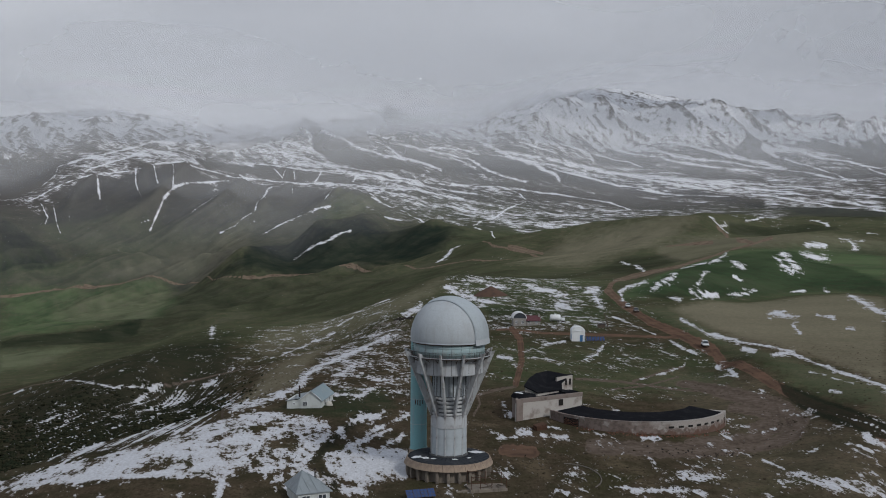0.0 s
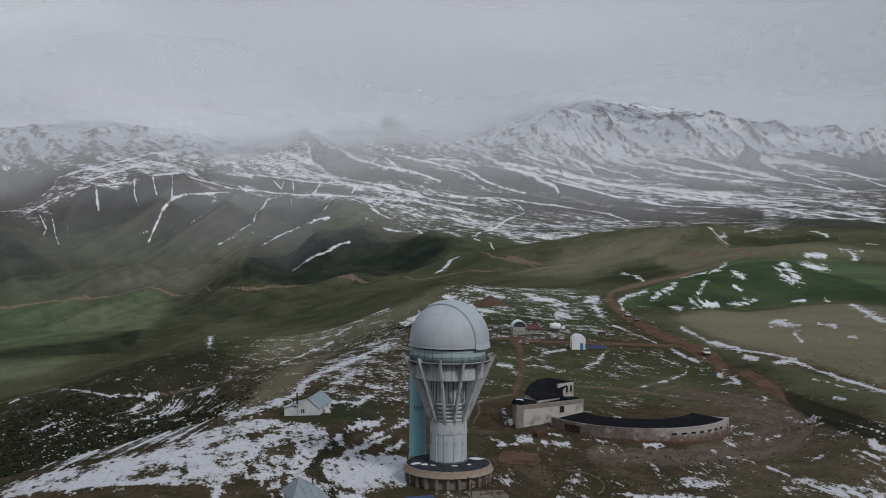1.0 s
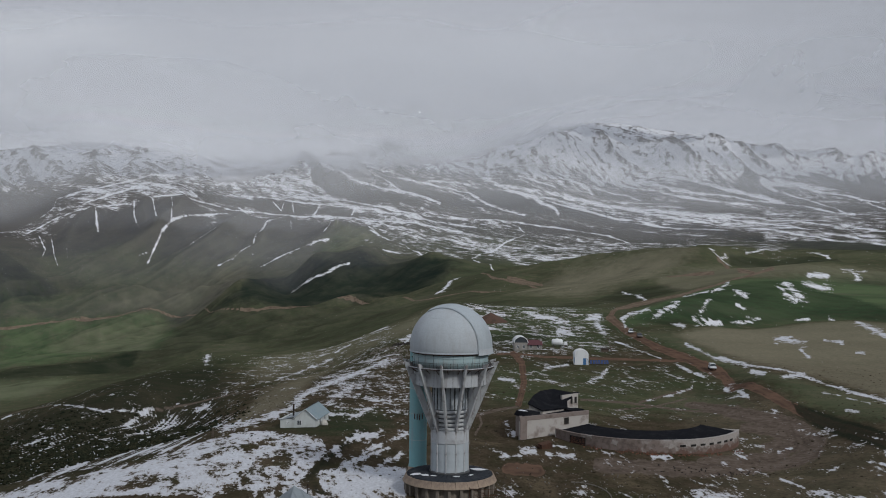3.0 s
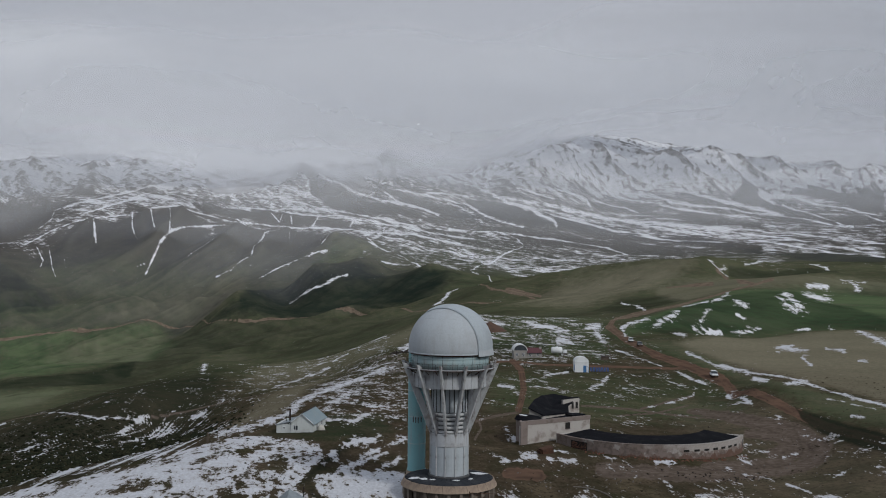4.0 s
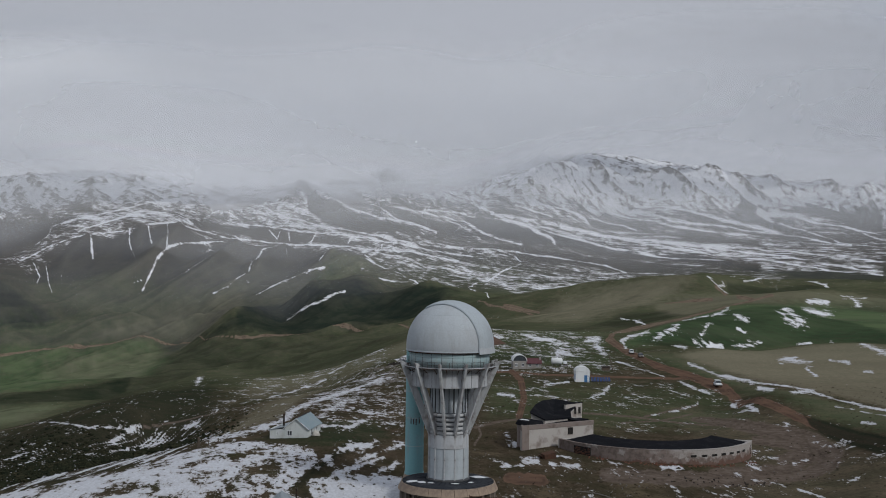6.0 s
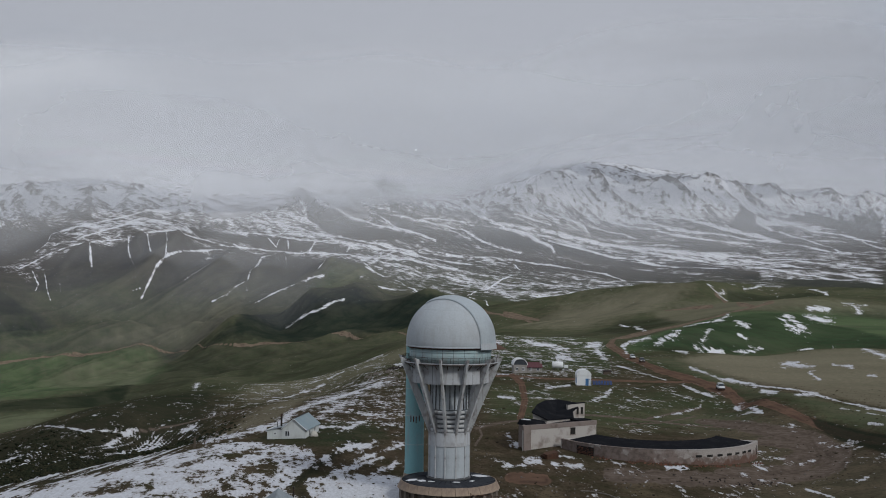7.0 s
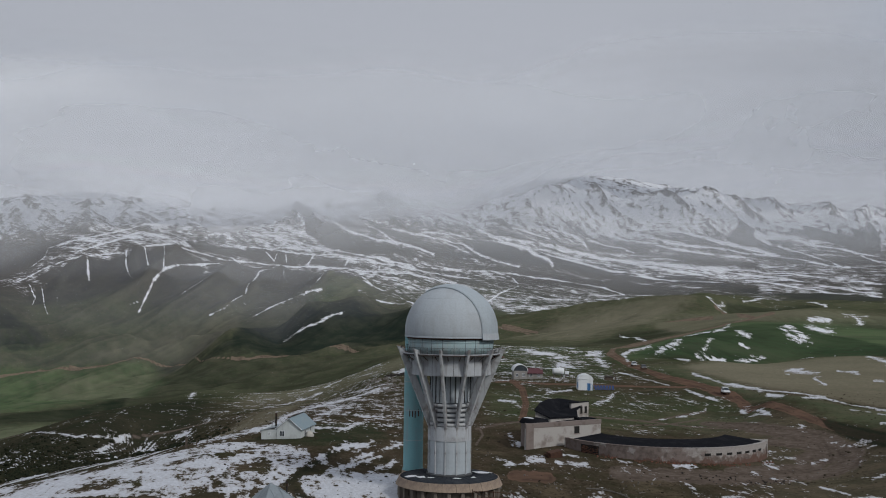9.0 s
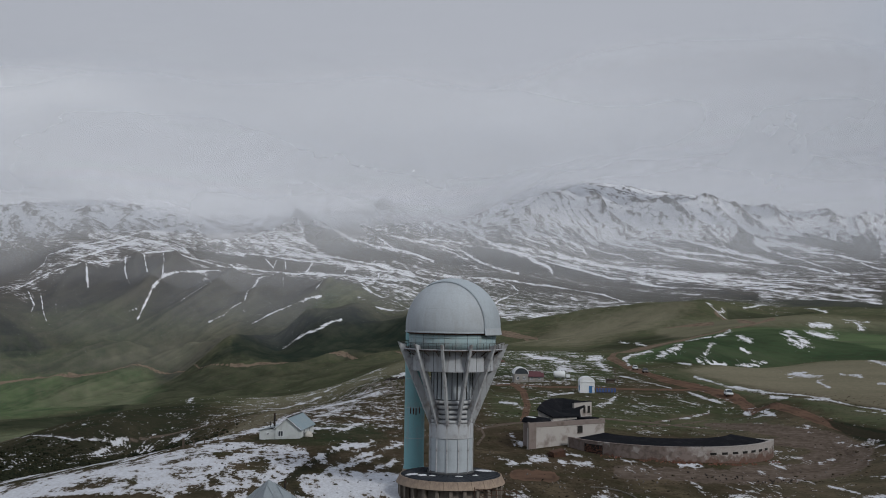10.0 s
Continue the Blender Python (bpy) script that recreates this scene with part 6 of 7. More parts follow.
def rubble(name, spots, size, seed, material, label, category):
    """A heap of broken pieces lying on the ground, in one mesh."""
    rnd = random.Random(seed)
    bm = bmesh.new()
    for x, y, spread, count in spots:
        for _ in range(count):
            px, py = x + rnd.gauss(0, spread), y + rnd.gauss(0, spread * 0.6)
            s = size * rnd.uniform(0.4, 1.5)
            m = pose(px, py, ground_z(px, py) + s * 0.15, rnd.uniform(0, 360), rnd.uniform(0, 360), rnd.uniform(0, 360))
            made = bmesh.ops.create_icosphere(bm, subdivisions=1, radius=s, matrix=m @ Matrix.Diagonal((1, rnd.uniform(0.5, 0.9), rnd.uniform(0.3, 0.7), 1)))
            for v in made["verts"]:
                v.co += Vector((rnd.uniform(-1, 1), rnd.uniform(-1, 1), rnd.uniform(-1, 1))) * s * 0.22
    return tagged(part(name, bm, material, None), label, category, kind="stuff")


M_STONE = worn("grey_brown_stone", (0.17, 0.155, 0.14), (0.09, 0.08, 0.07), 1.2, 0.95, 0, 0.7, False)
M_CHARRED = worn("charred_debris", (0.03, 0.027, 0.025), (0.07, 0.055, 0.045), 1.5, 0.9, 0, 0.7, False)
rubble("brick_rubble", [(WC[0] + 19 * math.cos(radians(a)), WC[1] + 19 * math.sin(radians(a)), 0.9, 22) for a in (236, 252, 262, 268, 276, 283, 291, 303, 320)], 0.16, 6, M_BRICK, "broken red bricks along the foot of the wall", "rubble")
rubble("debris", [(38, 12.5, 2.6, 30), (43, 11.5, 2.4, 26), (47, 13, 1.6, 16), (33, -9, 1.0, 10)], 0.15, 7, M_CHARRED, "dark charred debris scattered on brown grass", "debris")
rubble("field_stones", [(20, 6, 7, 60), (25, -6, 5, 40), (60, 25, 10, 60), (40, -20, 12, 50), (-5, 25, 9, 30)], 0.17, 8, M_STONE, "grey stones scattered over the trodden ground", "stones")

rubble("masonry_rubble", [(-26, 262, 4.0, 40), (-17, 218, 2.6, 40), (-20, 240, 3.0, 30), (-17.5, 190, 2.0, 24)], 0.55, 9, M_STONE, "broken masonry strewn along the edge of the knoll", "rubble")
rubble("stone_heap", [(-18.8, 268, 1.6, 26)], 0.8, 10, M_CHARRED, "dark heap of stones beside a snow patch", "stones")

# rusty metal box by the wall
scrap = thing("scrap_box", pose(16.3, 26.6, ground_z(16.3, 26.6), 0, 0, 24), "rusty red metal box lying in the grass", "box")
part("body", box(2.1, 1.4, 0.85, pose(0, 0, -0.05, 3, -4), 0.05), M_RUST, scrap)
part("lid", box(2.2, 1.5, 0.08, pose(0, 0.05, 0.82, 3, -9), 0.02), M_RUST, scrap)
part("flap", box(0.06, 1.3, 0.7, pose(-1.15, 0, 0.0, 0, -35)), M_RUST, scrap)

# low stone kerb of an old round bed
kerb = thing("round_bed_kerb", pose(17.5, -3.0, 0), "worn pale kerb of an old round bed in the grass", "kerb")
piece = None
for k in range(19):
    a = radians(-40 + 6.6 * k)
    x, y = 5.6 * math.cos(a), 5.6 * math.sin(a) * 1.35
    z = ground_z(17.5 + x, -3.0 + y)
    m = pose(x, y, z - 0.06, 0, 0, math.degrees(a))
    if piece is None:
        piece = part("kerb_stone", box(0.16, 0.62, 0.20, IDENT, 0.025), M_STONE, kerb)
        piece.matrix_basis = m
    else:
        again(piece, m)

# ---------------------------------------------------------------- houses, huts and small things
M_WHITEWASH = worn("whitewashed_boards", (0.56, 0.60, 0.60), (0.38, 0.39, 0.38), 0.7, 0.8, 0, 0.5)
M_BLUEROOF = worn("faded_blue_sheet_roof", (0.235, 0.31, 0.345), (0.30, 0.335, 0.345), 0.5, 0.55, 0.2, 0.6)
M_GREYROOF = worn("grey_blue_sheet_roof", (0.27, 0.31, 0.335), (0.20, 0.225, 0.24), 0.5, 0.55, 0.2, 0.6)
M_PIPE = worn("sooty_pipe", (0.03, 0.028, 0.027), (0.10, 0.045, 0.025), 2.0, 0.8, 0.3, 0.6)
M_PANE = worn("dark_window_glass", (0.05, 0.06, 0.07), (0.10, 0.11, 0.12), 1.0, 0.25, 0, 0.3)
M_WHITE = worn("white_painted_sheet", (0.72, 0.75, 0.77), (0.50, 0.52, 0.53), 0.5, 0.55, 0, 0.4)
M_BLUE = worn("blue_paint", (0.07, 0.20, 0.42), (0.06, 0.12, 0.22), 1.0, 0.6)
M_MAROON = worn("maroon_sheet_roof", (0.115, 0.050, 0.058), (0.075, 0.045, 0.045), 0.8, 0.7)
M_GREYWALL = worn("grey_board_wall", (0.30, 0.29, 0.275), (0.16, 0.145, 0.13), 0.8, 0.85)
M_WOOD = worn("weathered_grey_timber", (0.105, 0.085, 0.068), (0.055, 0.045, 0.04), 1.5, 0.9)
M_TARP = worn("pale_tarpaulin", (0.52, 0.51, 0.47), (0.30, 0.28, 0.25), 1.0, 0.7)


def cell_paint():
    s = Surface("solar_cells")
    n = s.noise(3.0, 3)
    s.paint(s.mix(n, (0.018, 0.040, 0.125), (0.030, 0.065, 0.175)), 0.22, 0.0, 0.6)
    return s.mat


M_CELL = cell_paint()


def gable(w, d, eave, apex, over=0.25, thick=0.08, along_y=True):
    """The two slopes of a gable roof over a w x d plan whose corner is the origin."""
    slopes = []
    rise = apex - eave
    for side in (0, 1):
        bm = bmesh.new()
        x0 = -over if side == 0 else w + over
        e = eave - rise * over / (w / 2)
        pts = [(x0, -over, e), (w / 2, -over, apex), (w / 2, d + over, apex), (x0, d + over, e)]
        lo = [bm.verts.new(p) for p in pts]
        hi = [bm.verts.new((p[0], p[1], p[2] + thick)) for p in pts]
        bm.faces.new(hi)
        bm.faces.new(lo[::-1])
        for i in range(4):
            bm.faces.new((lo[i], lo[(i + 1) % 4], hi[(i + 1) % 4], hi[i]))
        bmesh.ops.recalc_face_normals(bm, faces=bm.faces)
        slopes.append(bm)
    return slopes


def gabled_body(w, d, eave, apex, low=-0.9):
    bm = bmesh.new()
    f = [(0, low), (w, low), (w, eave), (w / 2, apex), (0, eave)]
    a = [bm.verts.new((x, 0, z)) for x, z in f]
    b = [bm.verts.new((x, d, z)) for x, z in f]
    bm.faces.new(a)
    bm.faces.new(b[::-1])
    for i in range(5):
        bm.faces.new((a[i], a[(i + 1) % 5], b[(i + 1) % 5], b[i]))
    bmesh.ops.recalc_face_normals(bm, faces=bm.faces)
    return bm


def window_at(parent, x, y, z, w=0.8, h=0.9, turn=0, material=None):
    m = pose(x, y, z, 0, 0, turn)
    pane = part("window", box(w, 0.05, h, m), M_PANE, parent)
    bm = bmesh.new()
    for dx in (-w / 2 - 0.04, 0, w / 2 + 0.04):
        box(0.07, 0.09, h + 0.1, m @ pose(dx, 0, -0.05), 0, bm)
    for dz in (-0.07, h):
        box(w + 0.2, 0.1, 0.08, m @ pose(0, 0, dz), 0, bm)
    part("window_frame", bm, material or M_WHITE, pane)
    return pane


# whitewashed house with a side annexe
house = thing("house", pose(-32.8, 49.4, -0.55, 0, 0, -8), "whitewashed cottage with faded blue sheet-metal gable roof", "house")
main = part("main_body", gabled_body(4.3, 9.2, 2.05, 3.85), M_WHITEWASH, house, "whitewashed board walls")
main.matrix_basis = pose(2.9, 0, 0)
for bm in gable(4.3, 9.2, 2.05, 3.88, 0.3):
    r = part("roof_slope", bm, M_BLUEROOF, house, "faded blue sheet-metal slope")
    r.matrix_basis = pose(2.9, 0, 0)
part("ridge_cap", box(0.3, 9.8, 0.08, pose(5.05, 4.6, 3.94), 0.02), M_PIPE, house, "dark rusted ridge strip")
part("annexe", box(3.0, 7.0, 2.55, pose(1.5, 3.7, -0.75), 0.03), M_WHITEWASH, house)
bm = box(3.4, 7.4, 0.1, pose(1.45, 3.7, 1.92, 0, -13))
part("annexe_roof", bm, M_GREYROOF, house, "grey sheet lean-to roof")
part("foundation", box(7.4, 9.4, 0.9, pose(3.65, 4.55, -0.86), 0.02), M_PIPE, house, "dark tarred footing")
part("chimney", tube([(2.15, 1.9, 1.6), (2.15, 1.9, 4.3)], 0.17, 10), M_PIPE, house, "sooty stove pipe")
part("chimney_cap", cyl(0.26, 0.12, 0.16, pose(2.15, 1.9, 4.3), 10), M_PIPE, house)
part("vent_pipe", tube([(1.2, 2.6, 1.7), (1.2, 2.6, 2.9)], 0.06, 6), M_PIPE, house)
window_at(house, 3.85, -0.03, 0.75, 0.75, 0.85)
window_at(house, 1.5, 0.17, 0.9, 0.3, 0.3)
window_at(house, 7.23, 2.6, 0.7, 0.8, 0.95, 90)
window_at(house, 7.23, 6.2, 0.7, 0.8, 0.95, 90)
part("fascia", tube([(2.65, -0.28, 1.92), (5.05, -0.28, 3.86), (7.45, -0.28, 1.92)], 0.06, 4), M_WHITE, house)
pile = thing("covered_pile", pose(-24.4, 50.6, ground_z(-24.4, 50.6)) @ Matrix.Scale(0.72, 4), "pile under a pale tarpaulin beside the cottage", "pile")
bm = bmesh.new()
bmesh.ops.create_icosphere(bm, subdivisions=3, radius=1.0, matrix=Matrix.Diagonal((1.05, 0.9, 1.25, 1)))
for v in bm.verts:
    v.co += v.co.normalized() * 0.16 * noise.noise(v.co * 2.3)
    v.co.z = max(v.co.z, -0.2) + 0.15
part("tarpaulin", bm, M_TARP, pile, "", True)
part("weight_board", box(1.9, 0.2, 0.06, pose(0.2, -0.95, 0.06, 0, 6, 20)), M_WOOD, pile)

# second house, seen by its roof
lodge = thing("lodge", pose(-20.2, -17.2, ground_z(-20.2, -17.2) - 0.3, 0, 0, 24), "grey sheet-roofed lodge standing in the snow", "house")
part("walls", box(4.5, 5.6, 2.9, pose(0.7, -0.5, -0.9), 0.03), M_WHITEWASH, lodge, "pale board walls")
roof_corners = [(-1.9, -3.6), (3.3, -3.6), (3.3, 2.6), (-1.9, 2.6)]
for k in range(4):
    (ax, ay), (bx, by) = roof_corners[k], roof_corners[(k + 1) % 4]
    bm = bmesh.new()
    lo = [bm.verts.new(p) for p in ((ax, ay, 1.95), (bx, by, 1.95), (0, 0, 4.3))]
    hi = [bm.verts.new((v.co.x, v.co.y, v.co.z + 0.09)) for v in lo]
    bm.faces.new(hi)
    bm.faces.new(lo[::-1])
    for i in range(3):
        bm.faces.new((lo[i], lo[(i + 1) % 3], hi[(i + 1) % 3], hi[i]))
    slope = part("roof_slope", bm, M_GREYROOF, lodge, "grey-blue sheet-metal hip slope")
    for t in (0.2, 0.4, 0.6, 0.8):
        reach = 1 - abs(2 * t - 1)
        ex, ey = ax + (bx - ax) * t, ay + (by - ay) * t
        up = Vector((-ex, -ey, 2.35))
        mid = Vector(((ax + bx) / 2, (ay + by) / 2, 1.95))
        top = Vector((ex, ey, 2.06)) + (Vector((0, 0, 4.4)) - mid) * reach * 0.96
        part("standing_seam", tube([(ex, ey, 2.06), tuple(top)], 0.03, 4), M_GREYROOF, slope)
part("stove_pipe", tube([(2.2, 1.2, 2.4), (2.2, 1.2, 4.2)], 0.09, 8), M_PIPE, lodge)
window_at(lodge, 1.9, -3.32, 0.7, 1.0, 0.9)
window_at(lodge, -0.4, -3.32, 0.7, 1.0, 0.9)

# fence post row at the edge of the knoll
for k in range(3):
    x, y = -44.8 + 1.6 * k, 45.0 + k * 1.0
    p = thing("gate_post", pose(x, y, ground_z(x, y) - 0.2, 0, 2 - 3 * k, 0), "weathered brown timber post at the knoll's edge", "post", "gate posts")
    part("post", box(0.34 if k == 0 else 0.18, 0.3 if k == 0 else 0.18, 1.9 if k == 0 else 1.1, IDENT, 0.03), M_WOOD, p)
    part("post_cap", box(0.40 if k == 0 else 0.22, 0.36 if k == 0 else 0.22, 0.08, pose(0, 0, 1.9 if k == 0 else 1.1), 0.02), M_WOOD, p)


def solar_array(x, y, turn, count, w, h, label, group="", tilt=35, gap=0.05):
    z = ground_z(x, y)
    a = thing("solar_array", pose(x, y, z, 0, 0, turn), label, "solar panels", group)
    full = count * (w + gap)
    for k in range(count):
        px = -full / 2 + (k + 0.5) * (w + gap)
        p = part("panel", box(w, h, 0.04, pose(px, 0, 0.35 + h * 0.25, tilt)), M_CELL, a, "dark blue solar panel")
        bm = bmesh.new()
        for dx in (-w / 2, 0, w / 2):
            box(0.03, h, 0.05, pose(px, 0, 0.35 + h * 0.25, tilt) @ pose(dx, 0, 0.005), 0, bm)
        for dy in (-h / 2, -h / 6, h / 6, h / 2):
            box(w, 0.025, 0.05, pose(px, 0, 0.35 + h * 0.25, tilt) @ pose(0, dy, 0.005), 0, bm)
        part("frame", bm, M_STEEL, p)
        part("leg", tube([(px, -h * 0.36, -0.2), (px, -h * 0.36, 0.36 + h * 0.06)], 0.03, 6), M_STEEL, a)
        part("leg", tube([(px, h * 0.36, -0.2), (px, h * 0.36, 0.30 + h * 0.45)], 0.03, 6), M_STEEL, a)
    return a


solar_array(-3.9, -13.0, 18, 4, 1.02, 1.5, "row of four blue solar panels before the tower", "solar arrays")
solar_array(45.2, 170.5, 4, 7, 0.64, 1.5, "row of blue solar panels beside the white hut", "solar arrays", 50, 0.2)

# platform of pipes and slabs at the tower's door
deck_thing = thing("entrance_platform", pose(5.6, -8.3, ground_z(5.6, -8.3), 0, 0, 14), "concrete entrance platform with rusty pipe railings", "platform")
part("platform_slab", box(5.6, 3.2, 0.55, pose(0, 0, -0.2), 0.04), M_OLDWALL, deck_thing, "stained concrete slab")
part("step", box(1.6, 0.7, 0.3, pose(-3.1, -0.7, -0.15), 0.03), M_OLDWALL, deck_thing)
part("step", box(1.6, 0.7, 0.18, pose(-3.9, -0.7, -0.15), 0.03), M_OLDWALL, deck_thing)
for x, y, hh in ((-2.7, -1.5, 2.4), (-1.3, -1.5, 2.5), (0.4, -1.5, 2.3), (2.6, -1.5, 1.8), (2.7, 1.4, 2.0), (0.2, 1.4, 2.2), (-2.6, 1.2, 2.6)):
    part("stanchion", tube([(x, y, 0.3), (x + 0.03, y, hh)], 0.05, 6), M_RUST, deck_thing, "rusty upright pipe")
for a, b in (((-2.7, -1.5, 2.2), (2.6, -1.5, 1.75)), ((-2.7, -1.5, 1.3), (2.6, -1.5, 1.1)), ((2.6, -1.5, 1.7), (2.7, 1.4, 1.9)), ((-2.6, 1.2, 2.4), (2.7, 1.4, 1.9)), ((-2.7, -1.5, 2.2), (-0.2, -1.5, 0.9)), ((-1.3, -1.5, 2.3), (-2.6, 1.2, 2.4))):
    part("rail", tube([a, b], 0.04, 6), M_RUST, deck_thing, "rusty pipe rail")
for k in range(5):
    part("loose_board", box(1.4, 0.2, 0.05, pose(-0.6 + 0.7 * k, -0.6 + 0.4 * (k % 3), 0.36 + 0.02 * k, 0, 0, 30 * k)), M_WOOD, deck_thing)

# cabin with a barrel-vaulted end and a maroon lean-to
cabin = thing("cabin", pose(27.0, 218.0, ground_z(27, 218), 0, 0, 3), "grey cabin with vaulted white roof and maroon wing", "cabin")
part("vault_walls", box(4.6, 5.5, 3.0, pose(-2.6, 2.7, -0.3), 0.04), M_GREYWALL, cabin)
vault = bmesh.new()
arc = [(2.5 * math.cos(radians(a)), 2.2 * math.sin(radians(a))) for a in range(0, 181, 15)]
inner_arc = [(2.3 * math.cos(radians(a)), 2.0 * math.sin(radians(a))) for a in range(180, -1, -15)]
rows = [[vault.verts.new((-2.6 + x, y, 2.6 + z)) for x, z in arc + inner_arc] for y in (-0.25, 5.7)]
n = len(rows[0])
for i in range(n):
    vault.faces.new((rows[0][i], rows[0][(i + 1) % n], rows[1][(i + 1) % n], rows[1][i]))
for row in rows:
    for i in range(len(arc) - 1):
        vault.faces.new((row[i], row[i + 1], row[n - 2 - i], row[n - 1 - i]))
bmesh.ops.recalc_face_normals(vault, faces=vault.faces)
part("vault_roof", vault, M_WHITE, cabin, "snow-pale vaulted sheet roof")
gab = bmesh.new()
gv = [gab.verts.new((-2.6 + 2.32 * math.cos(radians(a)), -0.04, 2.6 + 2.02 * math.sin(radians(a)))) for a in range(0, 181, 15)]
gab.faces.new(gv)
part("gable_glazing", gab, M_PANE, cabin, "dark glazed gable")
part("wing_walls", box(5.0, 4.6, 2.4, pose(2.3, 2.4, -0.3), 0.03), M_GREYWALL, cabin)
part("wing_roof", box(5.4, 3.4, 0.12, pose(2.3, 1.2, 2.55, 28)), M_MAROON, cabin, "maroon sheet roof slope")
part("wing_roof_back", box(5.4, 3.4, 0.12, pose(2.3, 3.9, 2.5, -28)), M_MAROON, cabin)
for x in (-3.8, -1.6, 0.8, 3.4):
    window_at(cabin, x, -0.05 if x < 0 else 0.07, 0.8, 0.7, 0.9)
part("stack", box(0.7, 0.7, 1.6, pose(4.6, 2.2, 2.2), 0.03), M_GREYWALL, cabin)

# white water tank on its stand
tank = thing("water_tank", pose(38.4, 226.0, ground_z(38.4, 226)), "white horizontal water tank on short stands", "tank")
part("tank_body", lathe([(0.01, -2.0), (0.9, -1.9), (1.15, -1.6), (1.15, 1.6), (0.9, 1.9), (0.01, 2.0)], 24), M_WHITE, tank, "", True).matrix_basis = pose(-0.6, 0, 1.6, 0, 90)
part("manhole", cyl(0.4, 0.4, 0.35, pose(-0.6, 0, 2.7), 14), M_WHITE, tank)
part("pump_box", box(1.3, 1.1, 1.0, pose(2.3, -0.1, 0.6), 0.05), M_WHITE, tank)
for x in (-1.8, 0.6):
    part("stand", box(0.25, 1.8, 0.9, pose(x, 0, -0.3), 0.03), M_STEEL, tank)
part("pump_stand", box(1.0, 0.9, 0.95, pose(2.3, -0.1, -0.3), 0.03), M_STEEL, tank)

# white instrument hut with rounded top
hut = thing("instrument_hut", pose(39.6, 168.5, ground_z(39.6, 168.5)), "white round-topped instrument hut with blue trim", "hut")
bm = bmesh.new()
sec = [(-2.1, -0.4), (2.1, -0.4), (2.1, 3.2)] + [(2.1 * math.cos(radians(a)), 3.2 + 1.35 * math.sin(radians(a))) for a in range(15, 180, 15)] + [(-2.1, 3.2)]
f0 = [bm.verts.new((x, 0, z)) for x, z in sec]
f1 = [bm.verts.new((x, 4.4, z)) for x, z in sec]
bm.faces.new(f0)
bm.faces.new(f1[::-1])
for i in range(len(sec)):
    bm.faces.new((f0[i], f0[(i + 1) % len(sec)], f1[(i + 1) % len(sec)], f1[i]))
bmesh.ops.recalc_face_normals(bm, faces=bm.faces)
part("shell", bm, M_WHITE, hut, "white sheet-clad shell")
part("roof_edge", box(4.4, 4.7, 0.16, pose(0, 2.2, 3.1), 0.03), M_WHITE, hut)
part("hut_door", box(0.9, 0.06, 2.0, pose(0.9, -0.03, 0.0)), M_BLUE, hut, "blue door with curved handrail")
part("side_panel", box(0.08, 1.6, 1.6, pose(-2.13, 1.0, 0.6)), M_BLUE, hut, "blue side panel")
part("handrail", tube([(1.9, -0.5, 0), (1.9, -0.5, 1.6), (1.5, -0.5, 1.9), (1.2, -0.3, 1.9)], 0.06, 6), M_BLUE, hut)

# garden fence, leaning pole, fuel drum
for k in range(13):
    x, y = 33.0 + 1.3 * k, 208.0 + 0.5 * math.sin(k)
    f = thing("fence_post", pose(x, y, ground_z(x, y) - 0.2, 0, 3 * math.sin(k * 2.1), 0), "thin grey timber fence post", "fence post", "fence posts by the cabin")
    part("stake", box(0.12, 0.12, 2.0, IDENT, 0.02), M_WOOD, f)
    part("wire_staple", box(0.16, 0.14, 0.08, pose(0, 0, 1.6)), M_STEEL, f)
pole = thing("leaning_pole", pose(54.5, 207.0, ground_z(54.5, 207) - 0.3, -8, -14, 0), "dark leaning timber pole with stay", "pole")
part("shaft", cyl(0.2, 0.14, 5.6, IDENT, 10), M_WOOD, pole)
part("crossarm", box(1.5, 0.12, 0.14, pose(0, 0, 5.0), 0.02), M_WOOD, pole)
shed = thing("timber_shed", pose(52.2, 208.0, ground_z(52.2, 208)), "low dark timber shed with snow on it", "shed")
part("walls", box(2.6, 1.8, 1.3, pose(0, 0, -0.2), 0.03), M_WOOD, shed)
part("roof", box(2.9, 2.1, 0.1, pose(0, 0, 1.1, 8), 0.02), M_PIPE, shed)


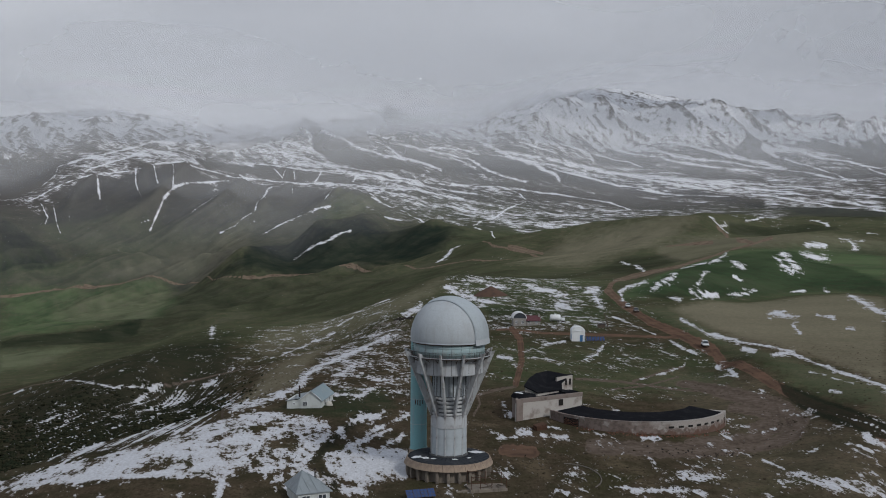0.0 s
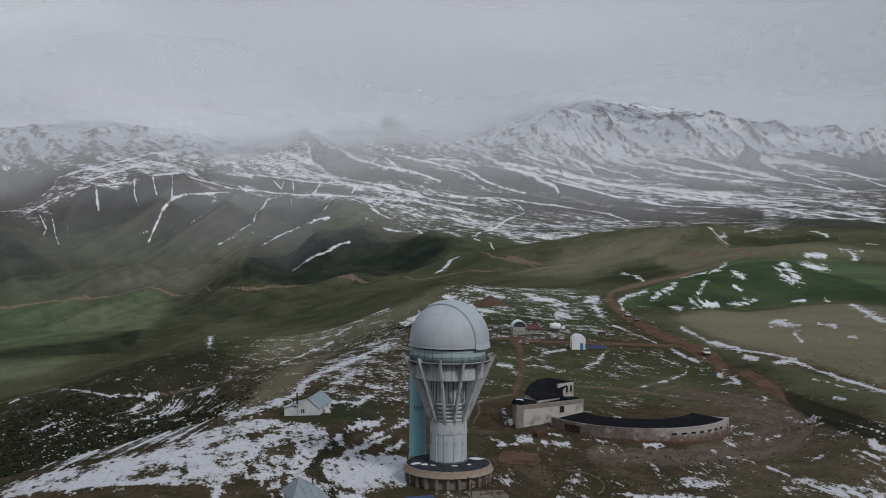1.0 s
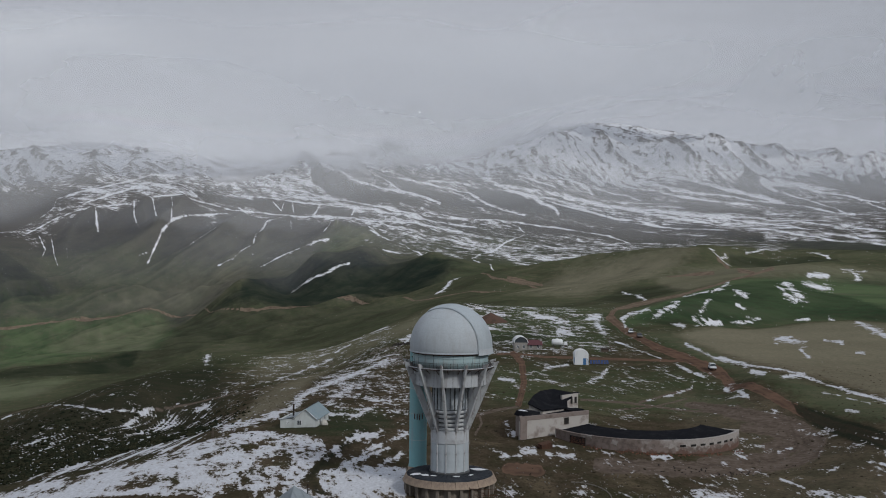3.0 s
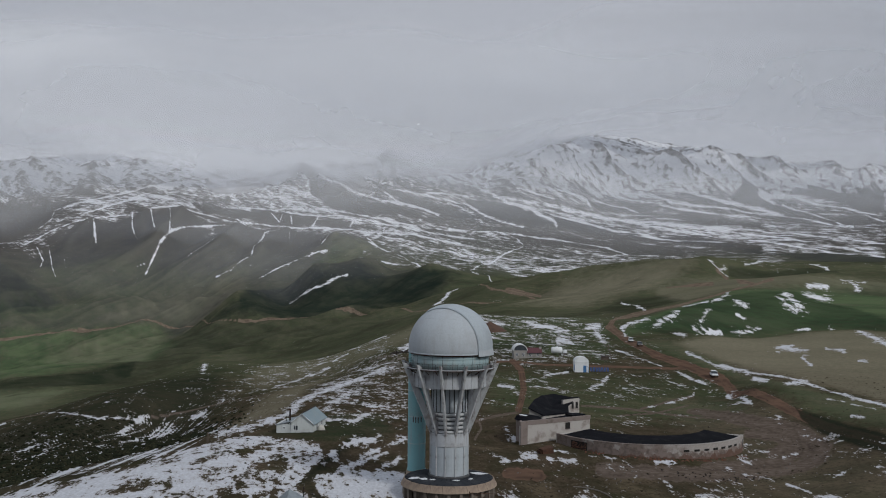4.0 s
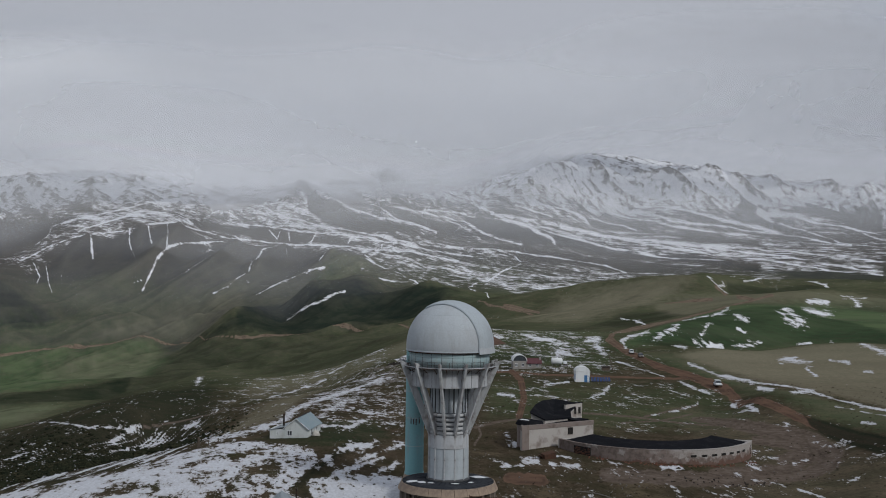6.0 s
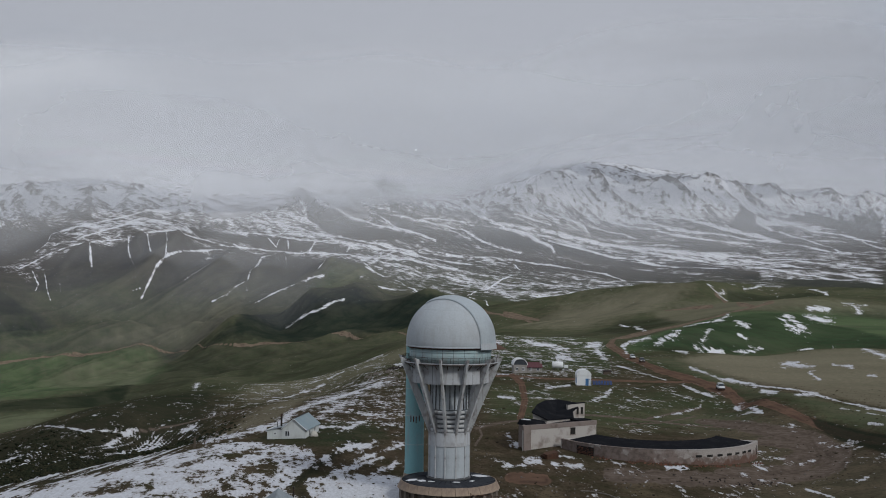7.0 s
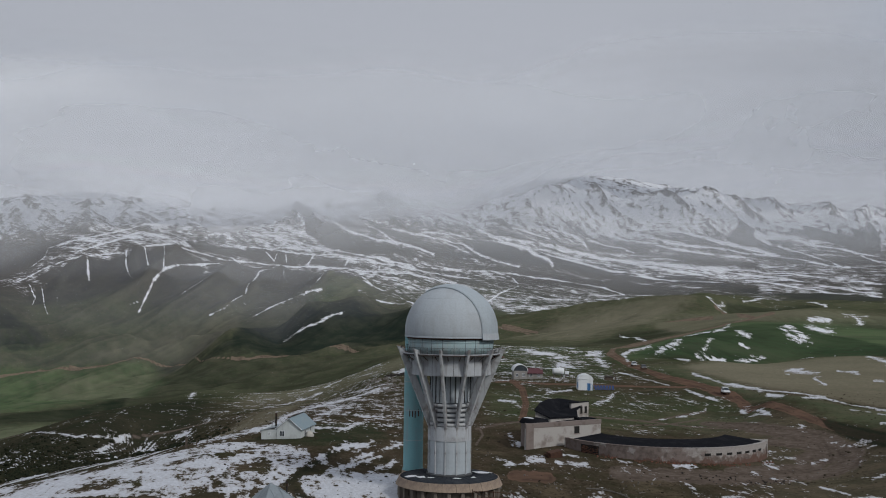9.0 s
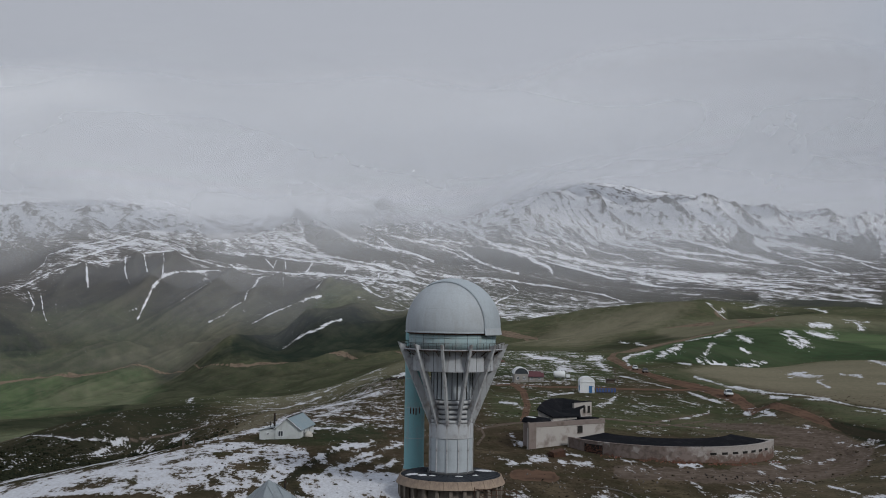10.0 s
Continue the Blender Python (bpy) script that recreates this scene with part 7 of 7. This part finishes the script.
# vehicles halted on the dirt road
def vehicle(x, y, turn, paint, label):
    c = thing("car", pose(x, y, ground_z(x, y) + 0.04, 0, 0, turn), label, "car", "cars on the dirt road")
    bm = bmesh.new()
    prof = [(-2.2, 0.45), (2.2, 0.45), (2.25, 0.85), (1.25, 1.05), (-2.1, 1.05), (-2.25, 0.8)]
    a = [bm.verts.new((px, -0.88, pz)) for px, pz in prof]
    b = [bm.verts.new((px, 0.88, pz)) for px, pz in prof]
    bm.faces.new(a)
    bm.faces.new(b[::-1])
    for i in range(6):
        bm.faces.new((a[i], a[(i + 1) % 6], b[(i + 1) % 6], b[i]))
    bmesh.ops.recalc_face_normals(bm, faces=bm.faces)
    bmesh.ops.bevel(bm, geom=list(bm.edges), offset=0.07, segments=2, affect="EDGES")
    body = part("body", bm, paint, c)
    bm = bmesh.new()
    prof = [(-1.95, 1.0), (1.2, 1.0), (0.55, 1.68), (-1.75, 1.72)]
    a = [bm.verts.new((px, -0.80, pz)) for px, pz in prof[:2]] + [bm.verts.new((px, -0.66, pz)) for px, pz in prof[2:]]
    b = [bm.verts.new((px, 0.80, pz)) for px, pz in prof[:2]] + [bm.verts.new((px, 0.66, pz)) for px, pz in prof[2:]]
    bm.faces.new(a)
    bm.faces.new(b[::-1])
    for i in range(4):
        bm.faces.new((a[i], a[(i + 1) % 4], b[(i + 1) % 4], b[i]))
    bmesh.ops.recalc_face_normals(bm, faces=bm.faces)
    part("cabin_glass", bm, M_PANE, c, "dark windows")
    part("roof", box(2.35, 1.34, 0.07, pose(-0.6, 0, 1.68), 0.03), paint, c)
    for px in (-1.8, -0.4, 0.85):
        part("pillar", tube([(px, -0.79, 1.02), (px * 0.9 - 0.06, -0.66, 1.7)], 0.05, 5), paint, c)
        part("pillar", tube([(px, 0.79, 1.02), (px * 0.9 - 0.06, 0.66, 1.7)], 0.05, 5), paint, c)
    for px in (-1.4, 1.4):
        for py in (-0.86, 0.86):
            w = part("wheel", cyl(0.36, 0.36, 0.22, pose(px, py - 0.11 if py > 0 else py + 0.11, 0.36, 90), 16), M_PIPE, c)
            part("rim", cyl(0.2, 0.2, 0.24, pose(px, py - 0.10 if py > 0 else py + 0.14, 0.36, 90), 12), M_STEEL, w)
    for py in (-0.62, 0.62):
        part("headlight", box(0.06, 0.3, 0.16, pose(2.24, py, 0.68)), M_WHITE, c)
        part("tail_light", box(0.06, 0.16, 0.2, pose(-2.24, py, 0.72)), M_MAROON, c)
    part("bumper", box(0.16, 1.7, 0.2, pose(2.27, 0, 0.42), 0.03), M_STEEL, c)
    part("bumper", box(0.16, 1.7, 0.2, pose(-2.27, 0, 0.42), 0.03), M_STEEL, c)
    return c


M_CARGREY = worn("dusty_grey_paint", (0.16, 0.155, 0.15), (0.12, 0.10, 0.085), 1.0, 0.45)
vehicle(74.2, 148.0, -95, M_WHITE, "white car covered in dust on the dirt road")
vehicle(74.3, 287.5, -93, M_WHITE, "pale car far up the dirt road")
vehicle(73.8, 263.8, -92, M_CARGREY, "dark grey dusty car on the dirt road")

# heap of bare earth at the far end of the knoll
mound = bmesh.new()
bmesh.ops.create_grid(mound, x_segments=36, y_segments=24, size=1)
for v in mound.verts:
    x, y = v.co.x * 9.5, v.co.y * 8
    d = math.hypot(v.co.x * 1.05, v.co.y * 1.05)
    h = max(0.0, 1 - d) ** 0.9 * 5.2 + 0.4 * noise.noise((x * 0.4, y * 0.4, 1)) * max(0, 1 - d)
    v.co = (x, y, h - 0.25)
M_EARTH = worn("bare_red_earth", (0.105, 0.066, 0.050), (0.06, 0.045, 0.038), 0.5, 0.95, 0, 0.7, False)
heap = part("earth_mound", mound, M_EARTH, None, "", True)
heap.matrix_basis = pose(19.3, 365.0, ground_z(19.3, 365))
tagged(heap, "dark red heap of bare earth among snow patches", "mound")

# ---------------------------------------------------------------- scrub and stones on the slopes
def scatter(name, count, seed, pick, sizes, material, label, category, squash=0.7):
    """Many small lumps over the slope in one mesh."""
    rnd = random.Random(seed)
    base = bmesh.new()
    bmesh.ops.create_icosphere(base, subdivisions=1, radius=1)
    base.verts.ensure_lookup_table()
    co = np.array([v.co for v in base.verts])
    fa = np.array([[v.index for v in f.verts] for f in base.faces])
    base.free()
    spots = np.array([pick(rnd) for _ in range(count)])
    zz = height(spots[:, 0], spots[:, 1])
    rng = np.random.RandomState(seed)
    verts, faces = [], []
    for k in range(count):
        s = rnd.uniform(*sizes) * (1.0 + 0.9 * (rnd.random() < 0.12))
        v = co * (1 + rng.uniform(-0.35, 0.35, (len(co), 1))) * (s * rnd.uniform(0.8, 1.4), s, s * squash)
        verts.append(v + (spots[k, 0], spots[k, 1], zz[k] + s * squash * 0.35))
        faces.append(fa + k * len(co))
    me = bpy.data.meshes.new(name)
    me.from_pydata(np.concatenate(verts).tolist(), [], np.concatenate(faces).tolist())
    me.materials.append(material)
    return tagged(new(name, me), label, category, kind="stuff")


def foliage(name, a, b):
    s = Surface(name)
    g = s.node("ShaderNodeNewGeometry").outputs["Random Per Island"]
    n = s.noise(3.0, 4)
    s.paint(s.mix(s.span(n, 0.35, 0.65), s.mix(g, a, b), tuple(c * 0.5 for c in a)), 0.95, 0, 0.0)
    return s.mat


def west_slope(rnd):
    """Between the knoll's western edge and the hollow."""
    while True:
        b, r = rnd.uniform(-0.44, -0.17), rnd.uniform(190, 345)
        edge = 184 + (b + 0.42) * 190
        if r > edge + 8 and rnd.random() < (1.2 - (r - 190) / 150) * min(1.0, (-0.17 - b) / 0.16):
            return HUB[0] + math.sin(b) * r, HUB[1] + math.cos(b) * r


def knoll(rnd):
    while True:
        b, r = rnd.uniform(-0.2, 0.42), rnd.uniform(140, 330)
        x, y = HUB[0] + math.sin(b) * r, HUB[1] + math.cos(b) * r
        if math.hypot(x, y) > 9 and not (10 < x < 56 and 22 < y < 58):
            return x, y


M_SCRUB = foliage("juniper_scrub", (0.022, 0.028, 0.018), (0.045, 0.042, 0.026))
M_TUFT = foliage("dry_grass_tuft", (0.075, 0.062, 0.045), (0.050, 0.045, 0.030))
M_PALESTONE = worn("pale_boulder", (0.42, 0.41, 0.40), (0.25, 0.24, 0.23), 1.0, 0.9, 0, 0.5, False)
scatter("juniper_scrub", 3000, 41, west_slope, (0.16, 0.5), M_SCRUB, "low dark juniper scrub on the western slope", "shrubs")
scatter("pale_boulders", 160, 42, west_slope, (0.06, 0.18), M_PALESTONE, "pale boulders scattered among the scrub", "boulders", 0.8)
scatter("grass_tufts", 3000, 43, knoll, (0.05, 0.15), M_TUFT, "dry grass tufts over the trodden knoll", "grass", 0.6)
